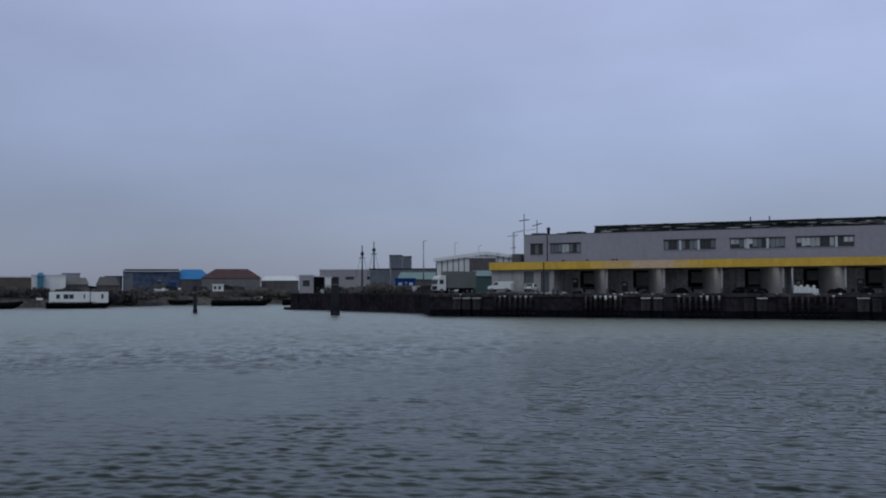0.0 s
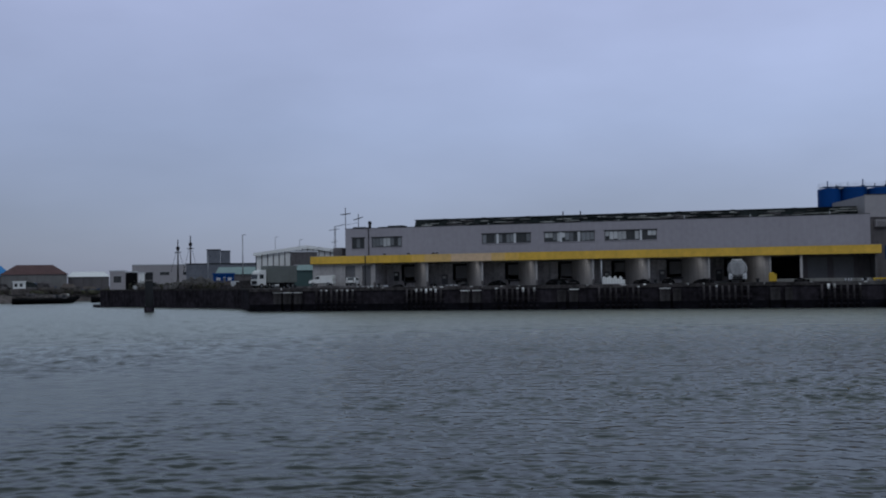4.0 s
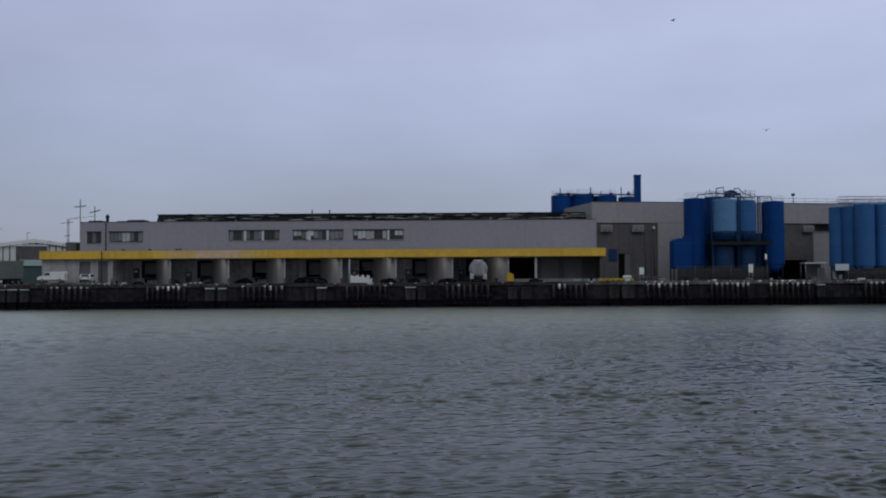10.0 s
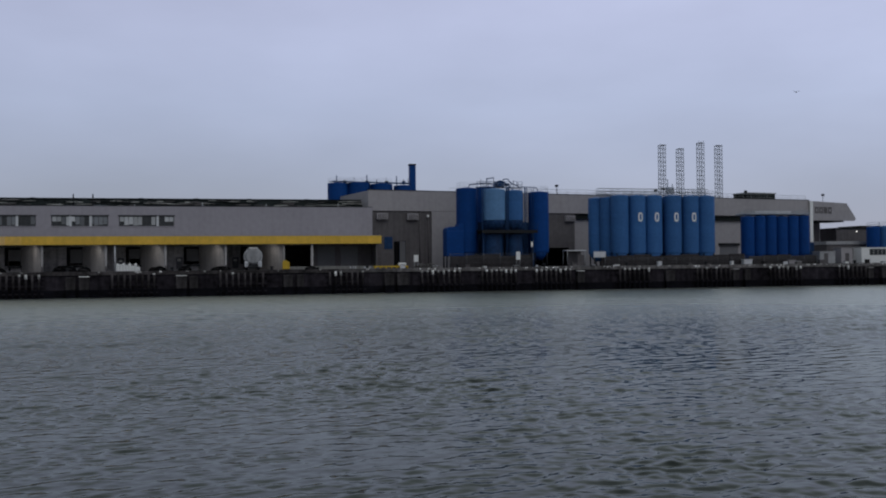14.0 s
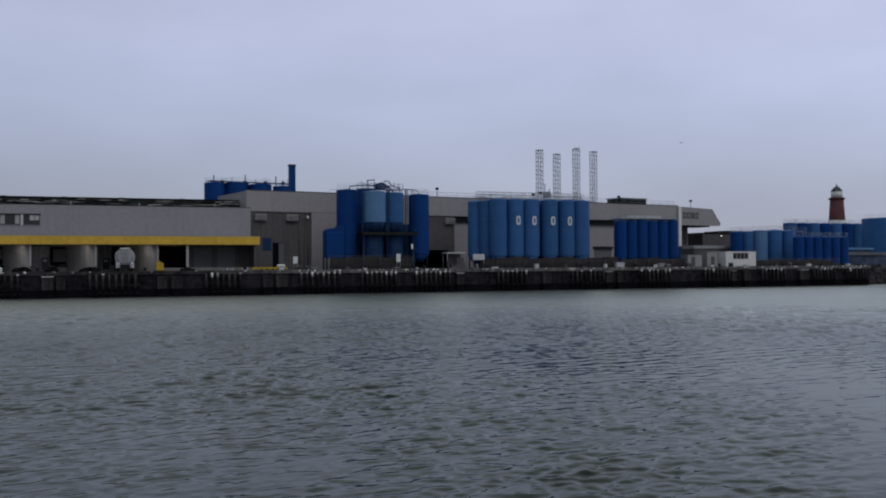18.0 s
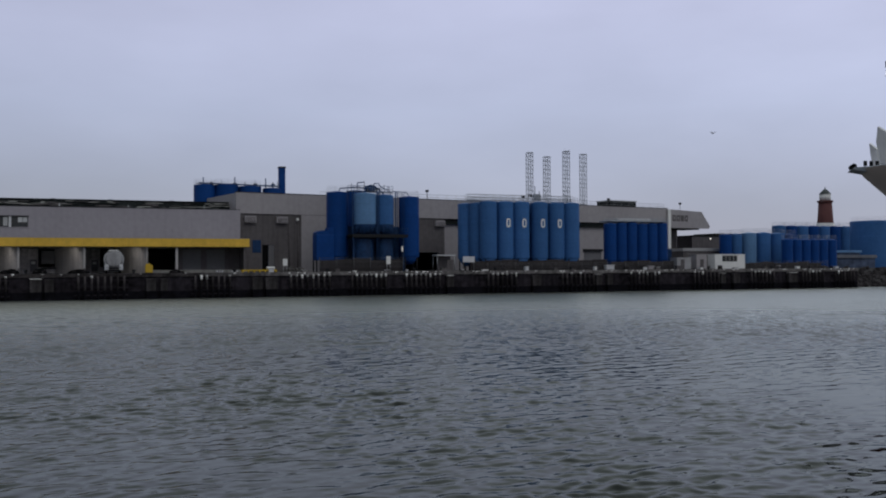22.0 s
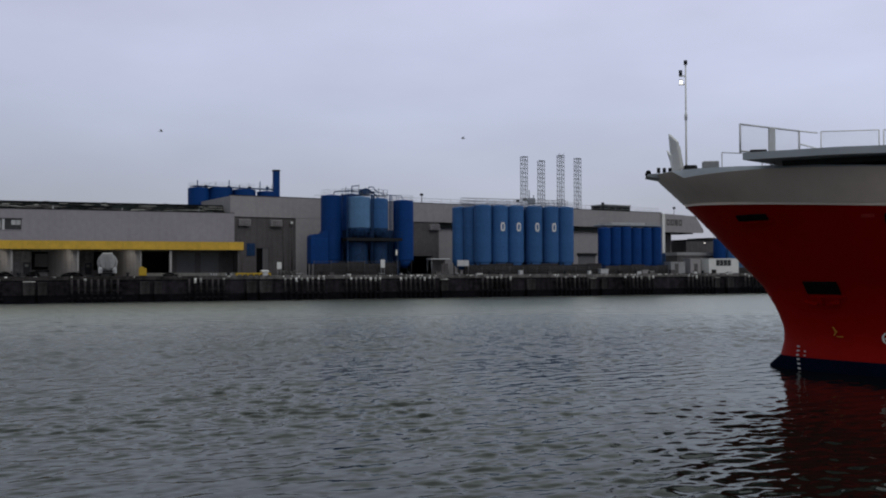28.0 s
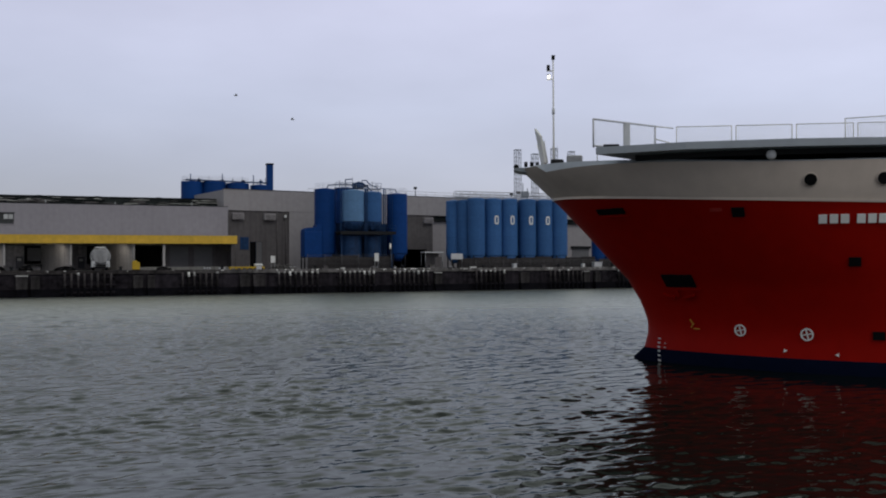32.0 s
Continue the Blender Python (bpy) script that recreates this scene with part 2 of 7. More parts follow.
BRICK_RED = mat("red_brick", (0.125, 0.055, 0.054), 0.85, grain=3, patch=0.2, var=0.25)
TILE_RED = mat("red_tiles", (0.105, 0.062, 0.06), 0.85, grain=4, var=0.25)
BROWN = mat("brown_brick", (0.12, 0.10, 0.09), 0.85, grain=4, var=0.25)
DOME = mat("tarnished_copper", (0.085, 0.10, 0.10), 0.7, grain=3, var=0.2)
SKYBLUE = mat("bright_blue_sheet", (0.055, 0.225, 0.50), 0.5, grain=2, var=0.12)
BUFF = mat("grey_buff_render", (0.19, 0.185, 0.18), 0.85, grain=3, patch=0.3, var=0.25, streak=0.3)
PALE_TEAL = mat("pale_teal_paint", (0.075, 0.21, 0.31), 0.6, grain=2, var=0.2)
TEAL = mat("pale_green_sheet", (0.24, 0.32, 0.31), 0.6, grain=2, var=0.15)
GREENC = mat("dark_green_paint", (0.07, 0.115, 0.115), 0.6, var=0.2)
SCRUB = mat("scrub", (0.07, 0.068, 0.045), 0.95, grain=5, patch=0.6, var=0.5, own=0.3)
TWIG = mat("bare_twigs", (0.125, 0.112, 0.102), 0.95, grain=4, var=0.4, bump=0)
YELLOW_P = mat("yellow_machine_paint", (0.58, 0.38, 0.04), 0.5, grain=3, var=0.15)
ORANGE = mat("draft_yellow", (0.50, 0.24, 0.04), 0.5, var=0.1, bump=0)
LAMP_ON = glow("lamp_light", (1.0, 0.97, 0.9), 1.6)
LAMP_WARM = glow("dock_lamp_lens", (1.0, 0.9, 0.75), 0.35)
GLASS = mat("window_glass", (0.035, 0.04, 0.045), 0.08, var=0.15, bump=0, spec=0.5)
BLIND_G = mat("grey_window_blind", (0.20, 0.21, 0.225), 0.6, var=0.2, bump=0, own=0.3)
BLIND = mat("window_blind", (0.5, 0.51, 0.52), 0.6, var=0.15, bump=0, own=0.3)
FEATHER = mat("gull_feather", (0.45, 0.45, 0.46), 0.8, var=0.15, bump=0)


# ---- building blocks ----
def thing(name, at, label, category, group="", kind="", turn=0.0):
    ob = tagged(new(name), label, category, group, kind)
    ob.matrix_basis = pose(*at, 0, 0, turn)
    return ob


def base_of(ob):
    m = Matrix.Identity(4)
    while ob is not None:
        m = ob.matrix_basis @ m
        ob = ob.parent
    return m


def part(name, bm, material, parent=None, label="", local=False):
    """One mesh object. Its coordinates are the world's, unless local."""
    if parent is not None and not local:
        bm.transform(base_of(parent).inverted())
    me = bpy.data.meshes.new(name)
    bm.normal_update()
    bm.to_mesh(me)
    bm.free()
    me.materials.append(material)
    ob = new(name, me)
    ob.parent = parent
    if label:
        ob["label"] = label
    return ob


def twin(ob, m, parent=None):
    """Another object on the same mesh, at the pose m under its parent."""
    o = new(ob.name.split(".")[0], ob.data)
    o.parent = parent if parent is not None else ob.parent
    o.matrix_basis = m
    return o


def mesh():
    return bmesh.new()


def box(bm, x0, x1, y0, y1, z0, z1):
    v = [bm.verts.new(p) for p in ((x0, y0, z0), (x1, y0, z0), (x1, y1, z0), (x0, y1, z0), (x0, y0, z1), (x1, y0, z1), (x1, y1, z1), (x0, y1, z1))]
    for f in ((3, 2, 1, 0), (4, 5, 6, 7), (0, 1, 5, 4), (1, 2, 6, 5), (2, 3, 7, 6), (3, 0, 4, 7)):
        bm.faces.new([v[i] for i in f])
    return bm


def slab(x0, x1, y0, y1, z0, z1, edge=0.0):
    bm = box(mesh(), x0, x1, y0, y1, z0, z1)
    if edge:
        bmesh.ops.bevel(bm, geom=bm.edges[:], offset=edge, segments=2, affect="EDGES", profile=0.5)
    return bm


def tube(bm, p, q, r, seg=8, r2=None):
    """A round bar from p to q."""
    p, q = Vector(p), Vector(q)
    z = (q - p).normalized()
    x = z.orthogonal().normalized()
    y = z.cross(x)
    r2 = r if r2 is None else r2
    a, b = [], []
    for i in range(seg):
        t = 2 * math.pi * i / seg
        d = x * math.cos(t) + y * math.sin(t)
        a.append(bm.verts.new(p + d * r))
        b.append(bm.verts.new(q + d * r2))
    for i in range(seg):
        j = (i + 1) % seg
        bm.faces.new((a[i], a[j], b[j], b[i])).smooth = True
    bm.faces.new(a[::-1])
    bm.faces.new(b)
    return bm


def lathe(bm, x, y, profile, seg=24):
    """Turned shape about a vertical axis; profile: (radius, height) from below upwards."""
    rings = []
    for r, z in profile:
        rings.append([bm.verts.new((x + r * math.cos(2 * math.pi * i / seg), y + r * math.sin(2 * math.pi * i / seg), z)) for i in range(seg)])
    for a, b, (r0, z0), (r1, z1) in zip(rings, rings[1:], profile, profile[1:]):
        for i in range(seg):
            j = (i + 1) % seg
            bm.faces.new((a[i], a[j], b[j], b[i])).smooth = abs(z1 - z0) > 0.3 * abs(r1 - r0)
    bm.faces.new(rings[0][::-1])
    bm.faces.new(rings[-1])
    return bm


def prism(bm, outline, z0, z1):
    """A plan outline, counter-clockwise, raised from z0 to z1."""
    a = [bm.verts.new((x, y, z0)) for x, y in outline]
    b = [bm.verts.new((x, y, z1)) for x, y in outline]
    n = len(a)
    for i in range(n):
        bm.faces.new((a[i], a[(i + 1) % n], b[(i + 1) % n], b[i]))
    bm.faces.new(b)
    bm.faces.new(a[::-1])
    return bm


def side(bm, outline, y0, y1):
    """An outline in x and z drawn out from y0 to y1."""
    a = [bm.verts.new((x, y0, z)) for x, z in outline]
    b = [bm.verts.new((x, y1, z)) for x, z in outline]
    n = len(a)
    for i in range(n):
        bm.faces.new((a[i], b[i], b[(i + 1) % n], a[(i + 1) % n]))
    bm.faces.new(a)
    bm.faces.new(b[::-1])
    bmesh.ops.recalc_face_normals(bm, faces=bm.faces[:])
    return bm


def wall_with(bm, x0, x1, y0, y1, z0, z1, holes):
    """A wall along x with openings (x0, x1, z0, z1) through it."""
    xs = sorted({x0, x1, *(h[0] for h in holes), *(h[1] for h in holes)})
    for a, b in zip(xs, xs[1:]):
        mid, low = (a + b) / 2, z0
        for h in sorted((h for h in holes if h[0] < mid < h[1]), key=lambda h: h[2]):
            if h[2] > low:
                box(bm, a, b, y0, y1, low, h[2])
            low = h[3]
        if low < z1:
            box(bm, a, b, y0, y1, low, z1)
    bmesh.ops.remove_doubles(bm, verts=bm.verts[:], dist=0.0005)
    return bm


def rail(parent, pts, top, step=1.5, r=0.03, material=None, mid=True):
    """A railing along points (x, y, z): bars, and posts under them."""
    bars = mesh()
    posts = []
    for p, q in zip(pts, pts[1:]):
        p, q = Vector(p), Vector(q)
        for h in ((top, top / 2) if mid else (top,)):
            tube(bars, p + Vector((0, 0, h)), q + Vector((0, 0, h)), r, 6)
        k = max(1, round((q - p).length / step))
        posts += [p.lerp(q, i / k) for i in range(k + (q == Vector(pts[-1])))]
    part("rail", bars, material or STEEL, parent)
    first = None
    for p in posts:
        if first is None:
            bm = tube(mesh(), (0, 0, 0), (0, 0, top), r, 6)
            first = part("post", bm, material or STEEL, parent, local=True)
            first.matrix_basis = base_of(parent).inverted() @ Matrix.Translation(p)
            first.matrix_basis = Matrix.Translation(first.matrix_basis.translation)
        else:
            twin(first, Matrix.Translation((base_of(parent).inverted() @ Matrix.Translation(p)).translation))

HALL_BLUE = mat("blue_grey_sheet", (0.068, 0.092, 0.148), 0.7, grain=0.5, patch=0.12, var=0.7)
# distance haze is mixed into this wall colour as a pale bluish tone
FAR_GREY = mat("blue_grey_far_wall", (0.155, 0.165, 0.19), 0.85, grain=1, patch=0.2, var=0.25, streak=0.2, dirt=(0.1, 0.1, 0.11))
# dark tone of the walls that fill the shadowed foot of the silos
FILL_WALL = mat("dark_bund_wall", (0.055, 0.05, 0.052), 0.9, grain=3, patch=0.4, var=0.35, streak=0.4, dirt=(0.02, 0.02, 0.02), spec=0.05)
WIRE = mat("dull_wire", (0.12, 0.12, 0.125), 0.7, var=0.2, bump=0)


# ---- setting ----
def make_water():
    """Open water: a low flat sheet to the horizon, and in front of the quay a fan of small wind waves that grows coarser outwards."""
    rng = np.random.RandomState(5)
    rows, cols = 900, 1050
    r = 21.0 * np.exp(np.linspace(0, math.log(240 / 21.0), rows))
    t = np.radians(np.linspace(-58, 58, cols))
    R, T = np.meshgrid(r, t, indexing="ij")
    X, Y = R * np.sin(T), R * np.cos(T)
    Z = np.zeros_like(X)
    cell = R * (math.log(240 / 21.0) / rows)
    # wind patches and wave groups: most of the water is nearly calm, with scattered steeper wavelets
    groups = np.zeros_like(X)
    for k in range(22):
        wave = (34.0, 19.0, 9.0, 5.0, 3.2)[k % 5] * (0.8 + 0.4 * rng.rand())
        turn = rng.rand() * 6.28
        groups += (0.34, 0.26, 0.16, 0.12, 0.12)[k % 5] * np.sin(2 * math.pi / wave * (math.cos(turn) * X * 0.7 + math.sin(turn) * Y) + rng.rand() * 6.28)
    gust = np.clip(np.exp(0.62 * groups), 0.35, 1.9)
    for k in range(84):
        wave = 0.38 * (1.6 / 0.38) ** rng.rand()
        turn = radians(-78) + rng.randn() * 0.58
        steep = 0.0178 * min(1.0, 0.8 / wave) ** 0.5
        kx, ky = 2 * math.pi / wave * math.cos(turn), 2 * math.pi / wave * math.sin(turn)
        fade = np.clip(wave / (2.4 * cell) - 0.4, 0, 1)
        ph = kx * X + ky * Y + rng.rand() * 6.28
        Z += fade * steep * wave / (2 * math.pi) * (np.sin(ph) + 0.3 * np.cos(2 * ph))
    lee = np.clip((np.degrees(T) + 32) / 58, 0, 1)
    Z *= gust * (0.57 + 0.41 * lee * lee * (3 - 2 * lee))
    # a short chop further out
    out = np.clip((R - 34) / 45, 0, 1) * (0.85 + 0.15 * lee)
    sheltered = np.clip((np.degrees(T) - 10) / 12, 0, 1) * np.clip((R - 45) / 20, 0, 1)
    out *= 1 - 0.45 * sheltered
    for k in range(26):
        wave = 0.75 + 1.0 * rng.rand()
        turn = radians(-84) + rng.randn() * 0.35
        ph = 2 * math.pi / wave * (math.cos(turn) * X + math.sin(turn) * Y) + rng.rand() * 6.28
        Z += out * np.clip(wave / (2.2 * cell) - 0.3, 0, 1) * 0.026 * wave / (2 * math.pi) * np.sin(ph)
    # close small ripples towards the far quay
    far = np.clip((R - 50) / 30, 0, 1) * (1 - 0.4 * lee + 0.9 * sheltered)
    for k in range(16):
        wave = 0.55 + 0.4 * rng.rand()
        turn = radians(-86) + rng.randn() * 0.45
        ph = 2 * math.pi / wave * (math.cos(turn) * X + math.sin(turn) * Y) + rng.rand() * 6.28
        Z += far * np.clip(wave / (2.2 * cell) - 0.3, 0, 1) * 0.026 * wave / (2 * math.pi) * np.sin(ph)
    # waves flattened near on the right, set by bearing and range from the camera
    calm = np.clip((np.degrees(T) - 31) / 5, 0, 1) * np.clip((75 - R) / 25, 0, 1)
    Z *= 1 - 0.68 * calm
    edge = np.clip((240 - R) / 30, 0, 1)
    Z = Z * edge
    verts = np.stack([X, Y, Z], -1).reshape(-1, 3)
    i = np.arange(rows * cols).reshape(rows, cols)
    quads = np.stack([i[:-1, :-1], i[:-1, 1:], i[1:, 1:], i[1:, :-1]], -1).reshape(-1, 4)
    flat = np.array([(-1800, -1500, -0.32), (1800, -1500, -0.32), (1800, 700, -0.32), (-1800, 700, -0.32)], float)
    n = len(verts)
    verts = np.concatenate([verts, flat])
    quads = np.concatenate([quads, [[n, n + 1, n + 2, n + 3]]])
    me = bpy.data.meshes.new("water")
    me.vertices.add(len(verts))
    me.vertices.foreach_set("co", verts.astype(np.float32).ravel())
    me.loops.add(quads.size)
    me.loops.foreach_set("vertex_index", quads.astype(np.int32).ravel())
    me.polygons.add(len(quads))
    me.polygons.foreach_set("loop_start", np.arange(0, quads.size, 4, dtype=np.int32))
    me.polygons.foreach_set("use_smooth", np.ones(len(quads), dtype=bool))
    me.update()
    # ripples finer than the mesh, weaker in a near patch to the right
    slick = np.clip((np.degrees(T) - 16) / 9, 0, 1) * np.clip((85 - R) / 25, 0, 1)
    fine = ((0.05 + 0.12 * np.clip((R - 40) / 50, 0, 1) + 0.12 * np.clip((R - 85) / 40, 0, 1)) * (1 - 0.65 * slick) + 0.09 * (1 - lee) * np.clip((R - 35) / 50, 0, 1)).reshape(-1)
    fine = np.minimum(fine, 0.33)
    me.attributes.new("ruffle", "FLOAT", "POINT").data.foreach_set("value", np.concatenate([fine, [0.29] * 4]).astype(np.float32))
    me.validate()
    me.materials.append(WATER)
    return new("water", me)


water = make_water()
tagged(water, "slate grey rippled harbour water under a dull sky", "water", kind="structure")

land = mesh()
prism(land, [(-78, 160.7), (160.6, 160.7), (160.6, 172), (2500, 172), (2500, 2500), (-2500, 2500), (-2500, 430), (-200, 430), (-172, 336), (-132, 300), (-136, 216), (-141, 207.5), (-89, 179.5)], -3, QUAY)
prism(land, [(-2500, 130), (-430, 140), (-253, 212), (-242, 225), (-240, 247), (-219, 280), (-212, 309), (-172, 335), (-200, 429), (-2500, 429)], -3, 2.6)
# sloping bank beyond the end of the quay wall
bank = [land.verts.new(p) for p in ((160.7, 160.2, -1), (900, 150, -1), (900, 171.9, 4.0), (160.7, 171.9, 4.0))]
land.faces.new(bank)
ground = part("ground", land, GROUND)
tagged(ground, "dark paved quayside ground reaching to the horizon", "ground", kind="structure")

quay_wall = part("wall_quay", slab(-78, 160.6, 160.0, 160.69, -3, 3.55), WET_WALL)
tagged(quay_wall, "dark wet stained concrete quay wall above the water", "quay wall", kind="structure")
part("weed_band", slab(-77.9, 160.5, 159.955, 159.997, -2, 1.25), WEED, quay_wall, "black band of slime above the water")
for k in range(24):
    a, b = -78 + 238.6 * k / 24, -78 + 238.6 * (k + 1) / 24 - 0.04
    part("coping_block", slab(a, b, 159.75, 161.2, 3.552, QUAY + 0.06, 0.04), COPING_D if b < 22 else COPING, quay_wall)

jetty_wall = mesh()
for (x0, y0), (x1, y1) in (((-78, 160.7), (-89, 179.5)), ((-89, 179.5), (-141, 207.5)), ((-141, 207.5), (-136, 216))):
    d = Vector((y0 - y1, x1 - x0, 0)).normalized() * (-0.4)
    if d.y > 0 and y1 != 216:
        d = -d
    v = [jetty_wall.verts.new((x, y, z)) for z in (-3, 3.75) for x, y in ((x0, y0), (x1, y1), (x1 + d.x, y1 + d.y), (x0 + d.x, y0 + d.y))]
    for f in ((3, 2, 1, 0), (4, 5, 6, 7), (0, 1, 5, 4), (1, 2, 6, 5), (2, 3, 7, 6), (3, 0, 4, 7)):
        jetty_wall.faces.new([v[i] for i in f])
bmesh.ops.recalc_face_normals(jetty_wall, faces=jetty_wall.faces[:])
tagged(part("wall_jetty", jetty_wall, WET_WALL), "dark sheet-piled wall of the old jetty", "quay wall", kind="structure")
jetty_cap = mesh()
for (x0, y0), (x1, y1) in (((-78, 160.7), (-89, 179.5)), ((-89, 179.5), (-141, 207.5))):
    n = Vector((y1 - y0, x0 - x1, 0)).normalized() * 0.5
    if n.y > 0:
        n = -n
    prism(jetty_cap, [(x0 + n.x, y0 + n.y), (x0 - n.x, y0 - n.y), (x1 - n.x, y1 - n.y), (x1 + n.x, y1 + n.y)], 3.752, QUAY + 0.05)
bmesh.ops.recalc_face_normals(jetty_cap, faces=jetty_cap.faces[:])
tagged(part("trim_jetty", jetty_cap, COPING_D), "weathered concrete cap along the jetty edge", "coping", kind="structure")

# rubble on the bank
rnd = random.Random(4)
rocks = mesh()
for k in range(560):
    x = 161 + 120 * rnd.random() ** 1.6
    f = rnd.random()
    y, z = 161.5 + 10 * f, -0.4 + 4.4 * f
    s = 0.5 + 0.8 * rnd.random()
    m = Matrix.Translation((x, y, z)) @ Euler((rnd.random() * 6, rnd.random() * 6, 0)).to_matrix().to_4x4() @ Matrix.Diagonal((s, s * 0.8, s * 0.6, 1))
    bmesh.ops.create_icosphere(rocks, subdivisions=1, radius=1, matrix=m)
tagged(part("rubble", rocks, BLOCK), "dark basalt rubble on the sloping bank", "rubble", kind="stuff")


# ---- quay fittings ----
def fender(x0, x1, lime, deep):
    width = x1 - x0
    count = max(4, round(width / 0.92))
    g = thing("timber_fender", (x0, 159.4, 0), "tarred timber fender with white bird lime on the quay", "fender", "fenders along the quay")
    first = foot = None
    for k in range(count):
        x = x0 + width * (k + 0.5) / count
        at = Matrix.Translation((x - x0, 0, 0)) @ Euler((0, radians(rnd.uniform(-1, 1)), rnd.random())).to_matrix().to_4x4()
        if first is None:
            first = part("timber_post", tube(mesh(), (0, 0, 1.45), (0, 0, 3.72), 0.19, 8, 0.17), TIMBER, g, local=True)
            foot = part("wet_foot", tube(mesh(), (0, 0, -2), (0, 0, 1.45), 0.21, 8, 0.19), WEED, g, "slimy foot of the post", local=True)
            first.matrix_basis = foot.matrix_basis = at
        else:
            twin(first, at)
            twin(foot, at)
        if rnd.random() < lime:
            h = (0.24 if lime > 0.75 else 0.15) + 0.6 * rnd.random() ** 2
            bm = tube(mesh(), (0, 0, 3.72 - h), (0, 0, 3.80), 0.185, 8, 0.20)
            c = part("lime_crust", bm, DROPPING, g, "white crust of bird lime", local=True)
            c.matrix_basis = at
    for z in ((3.1, 1.9, 0.7) if deep else (2.9, 1.2)):
        part("waling", slab(x0 - 0.15, x1 + 0.15, 159.62, 159.86, z - 0.13, z + 0.13, 0.03), WET_WALL, g)


for x0, x1, lime, deep in ((-65.2, -57.4, 0.3, 1), (-48.3, -41.3, 0.6, 1), (-32.5, -25.0, 0.5, 1), (-15.1, -7.8, 0.15, 1), (1.6, 9.3, 0.25, 1), (19.4, 25.9, 0.5, 1), (35.2, 42.8, 0.9, 0), (45.9, 52.9, 0.9, 0), (55.9, 63.1, 0.95, 0),
                           (71.7, 78.3, 0.5, 0), (87.1, 94.8, 0.6, 0), (102.3, 109.6, 0.8, 0), (117.1, 123.9, 0.7, 0), (131.2, 137.9, 0.7, 0), (144.6, 151.0, 0.8, 0), (153.5, 159.5, 0.6, 0)):
    fender(x0, x1, lime, deep)

for x0, x1, lime in ((-72.9, -71.4, 1), (-71.0, -69.5, 1), (-68.9, -67.6, 1), (-38.2, -36.7, 1), (-36.1, -34.7, 1), (-21.6, -20.1, 0), (-19.6, -18.1, 1), (-4.9, -3.2, 1), (-2.8, -1.5, 0), (12.2, 13.7, 0), (14.4, 15.5, 0),
                     (29.1, 30.8, 0), (31.3, 33.3, 0), (64.0, 65.3, 1), (81.2, 83.0, 0), (94.8, 96.0, 1), (97.3, 98.4, 0), (123.9, 125.0, 1), (127.0, 128.6, 0), (141.2, 143.4, 1)):
    g = thing("quay_buttress", ((x0 + x1) / 2, 159.6, 0), "stained concrete fender block standing out from the quay wall", "buttress", "blocks along the quay")
    part("block", slab(x0, x1, 159.15, 159.95, 1.3, 3.3, 0.06), BLOCK, g)
    part("wet_foot", slab(x0 + 0.02, x1 - 0.02, 159.17, 159.95, -1.5, 1.29, 0.04), WEED, g, "slimy foot of the block")
    if lime:
        part("cap", slab(x0 - 0.03, x1 + 0.03, 159.12, 159.99, 3.302, 3.42, 0.03), DROPPING, g, "cap whitened by birds")

# bird lime down the face of the coping, thickest beyond the silos
rnd = random.Random(52)
for k in range(130):
    x = rnd.uniform(33, 160) if k < 104 else rnd.uniform(-76, 33)
    w, h = rnd.uniform(0.10, 0.5) * (1.6 if rnd.random() < 0.15 else 1), rnd.uniform(0.10, 0.42)
    z = QUAY + rnd.uniform(0.0, 0.05)
    bm = mesh()
    n = 7
    foot = [bm.verts.new((x - w / 2 + w * i / n, 159.742, z - h * rnd.uniform(0.15, 1.0))) for i in range(n + 1)]
    head = [bm.verts.new((x - w / 2 + w * i / n, 159.738, z)) for i in range(n + 1)]
    back = [bm.verts.new((x - w / 2 + w * i / n, 159.76, z + 0.01)) for i in range(n + 1)]
    for i in range(n):
        bm.faces.new((foot[i], foot[i + 1], head[i + 1], head[i]))
        bm.faces.new((head[i], head[i + 1], back[i + 1], back[i]))
    part("lime_splash", bm, DROPPING, quay_wall)


def dolphin(x, y, top, r):
    g = thing("mooring_dolphin", (x, y, 0), "dark steel mooring pile standing in the water", "mooring pile", "mooring piles")
    part("shaft", tube(mesh(), (x, y, -3), (x, y, top), r, 14), DKSTEEL, g)
    part("collar", tube(mesh(), (x, y, -0.5), (x, y, 0.9), r * 1.25, 14), WET_WALL, g)
    part("cap", tube(mesh(), (x, y, top), (x, y, top + 0.25), r * 1.12, 14, r * 0.7), DKSTEEL, g)
    part("band", tube(mesh(), (x, y, top - 1.3), (x, y, top - 1.0), r * 1.05, 14), COPING, g)


dolphin(-137.6, 165.5, 5.6, 0.40)
dolphin(-99.2, 161, 7.1, 0.75)

# bollards along the edge
for k in range(15):
    x = -70 + 16.1 * k
    g = thing("bollard", (x, 162.3, QUAY), "squat dark cast-iron mooring bollard", "bollard", "bollards on the quay")
    part("stem", lathe(mesh(), x, 162.3, [(0.30, QUAY), (0.20, QUAY + 0.12), (0.19, QUAY + 0.42)], 14), DKSTEEL, g)
    part("head", lathe(mesh(), x, 162.3, [(0.22, QUAY + 0.42), (0.33, QUAY + 0.50), (0.30, QUAY + 0.60), (0.12, QUAY + 0.66)], 14), DKSTEEL, g)


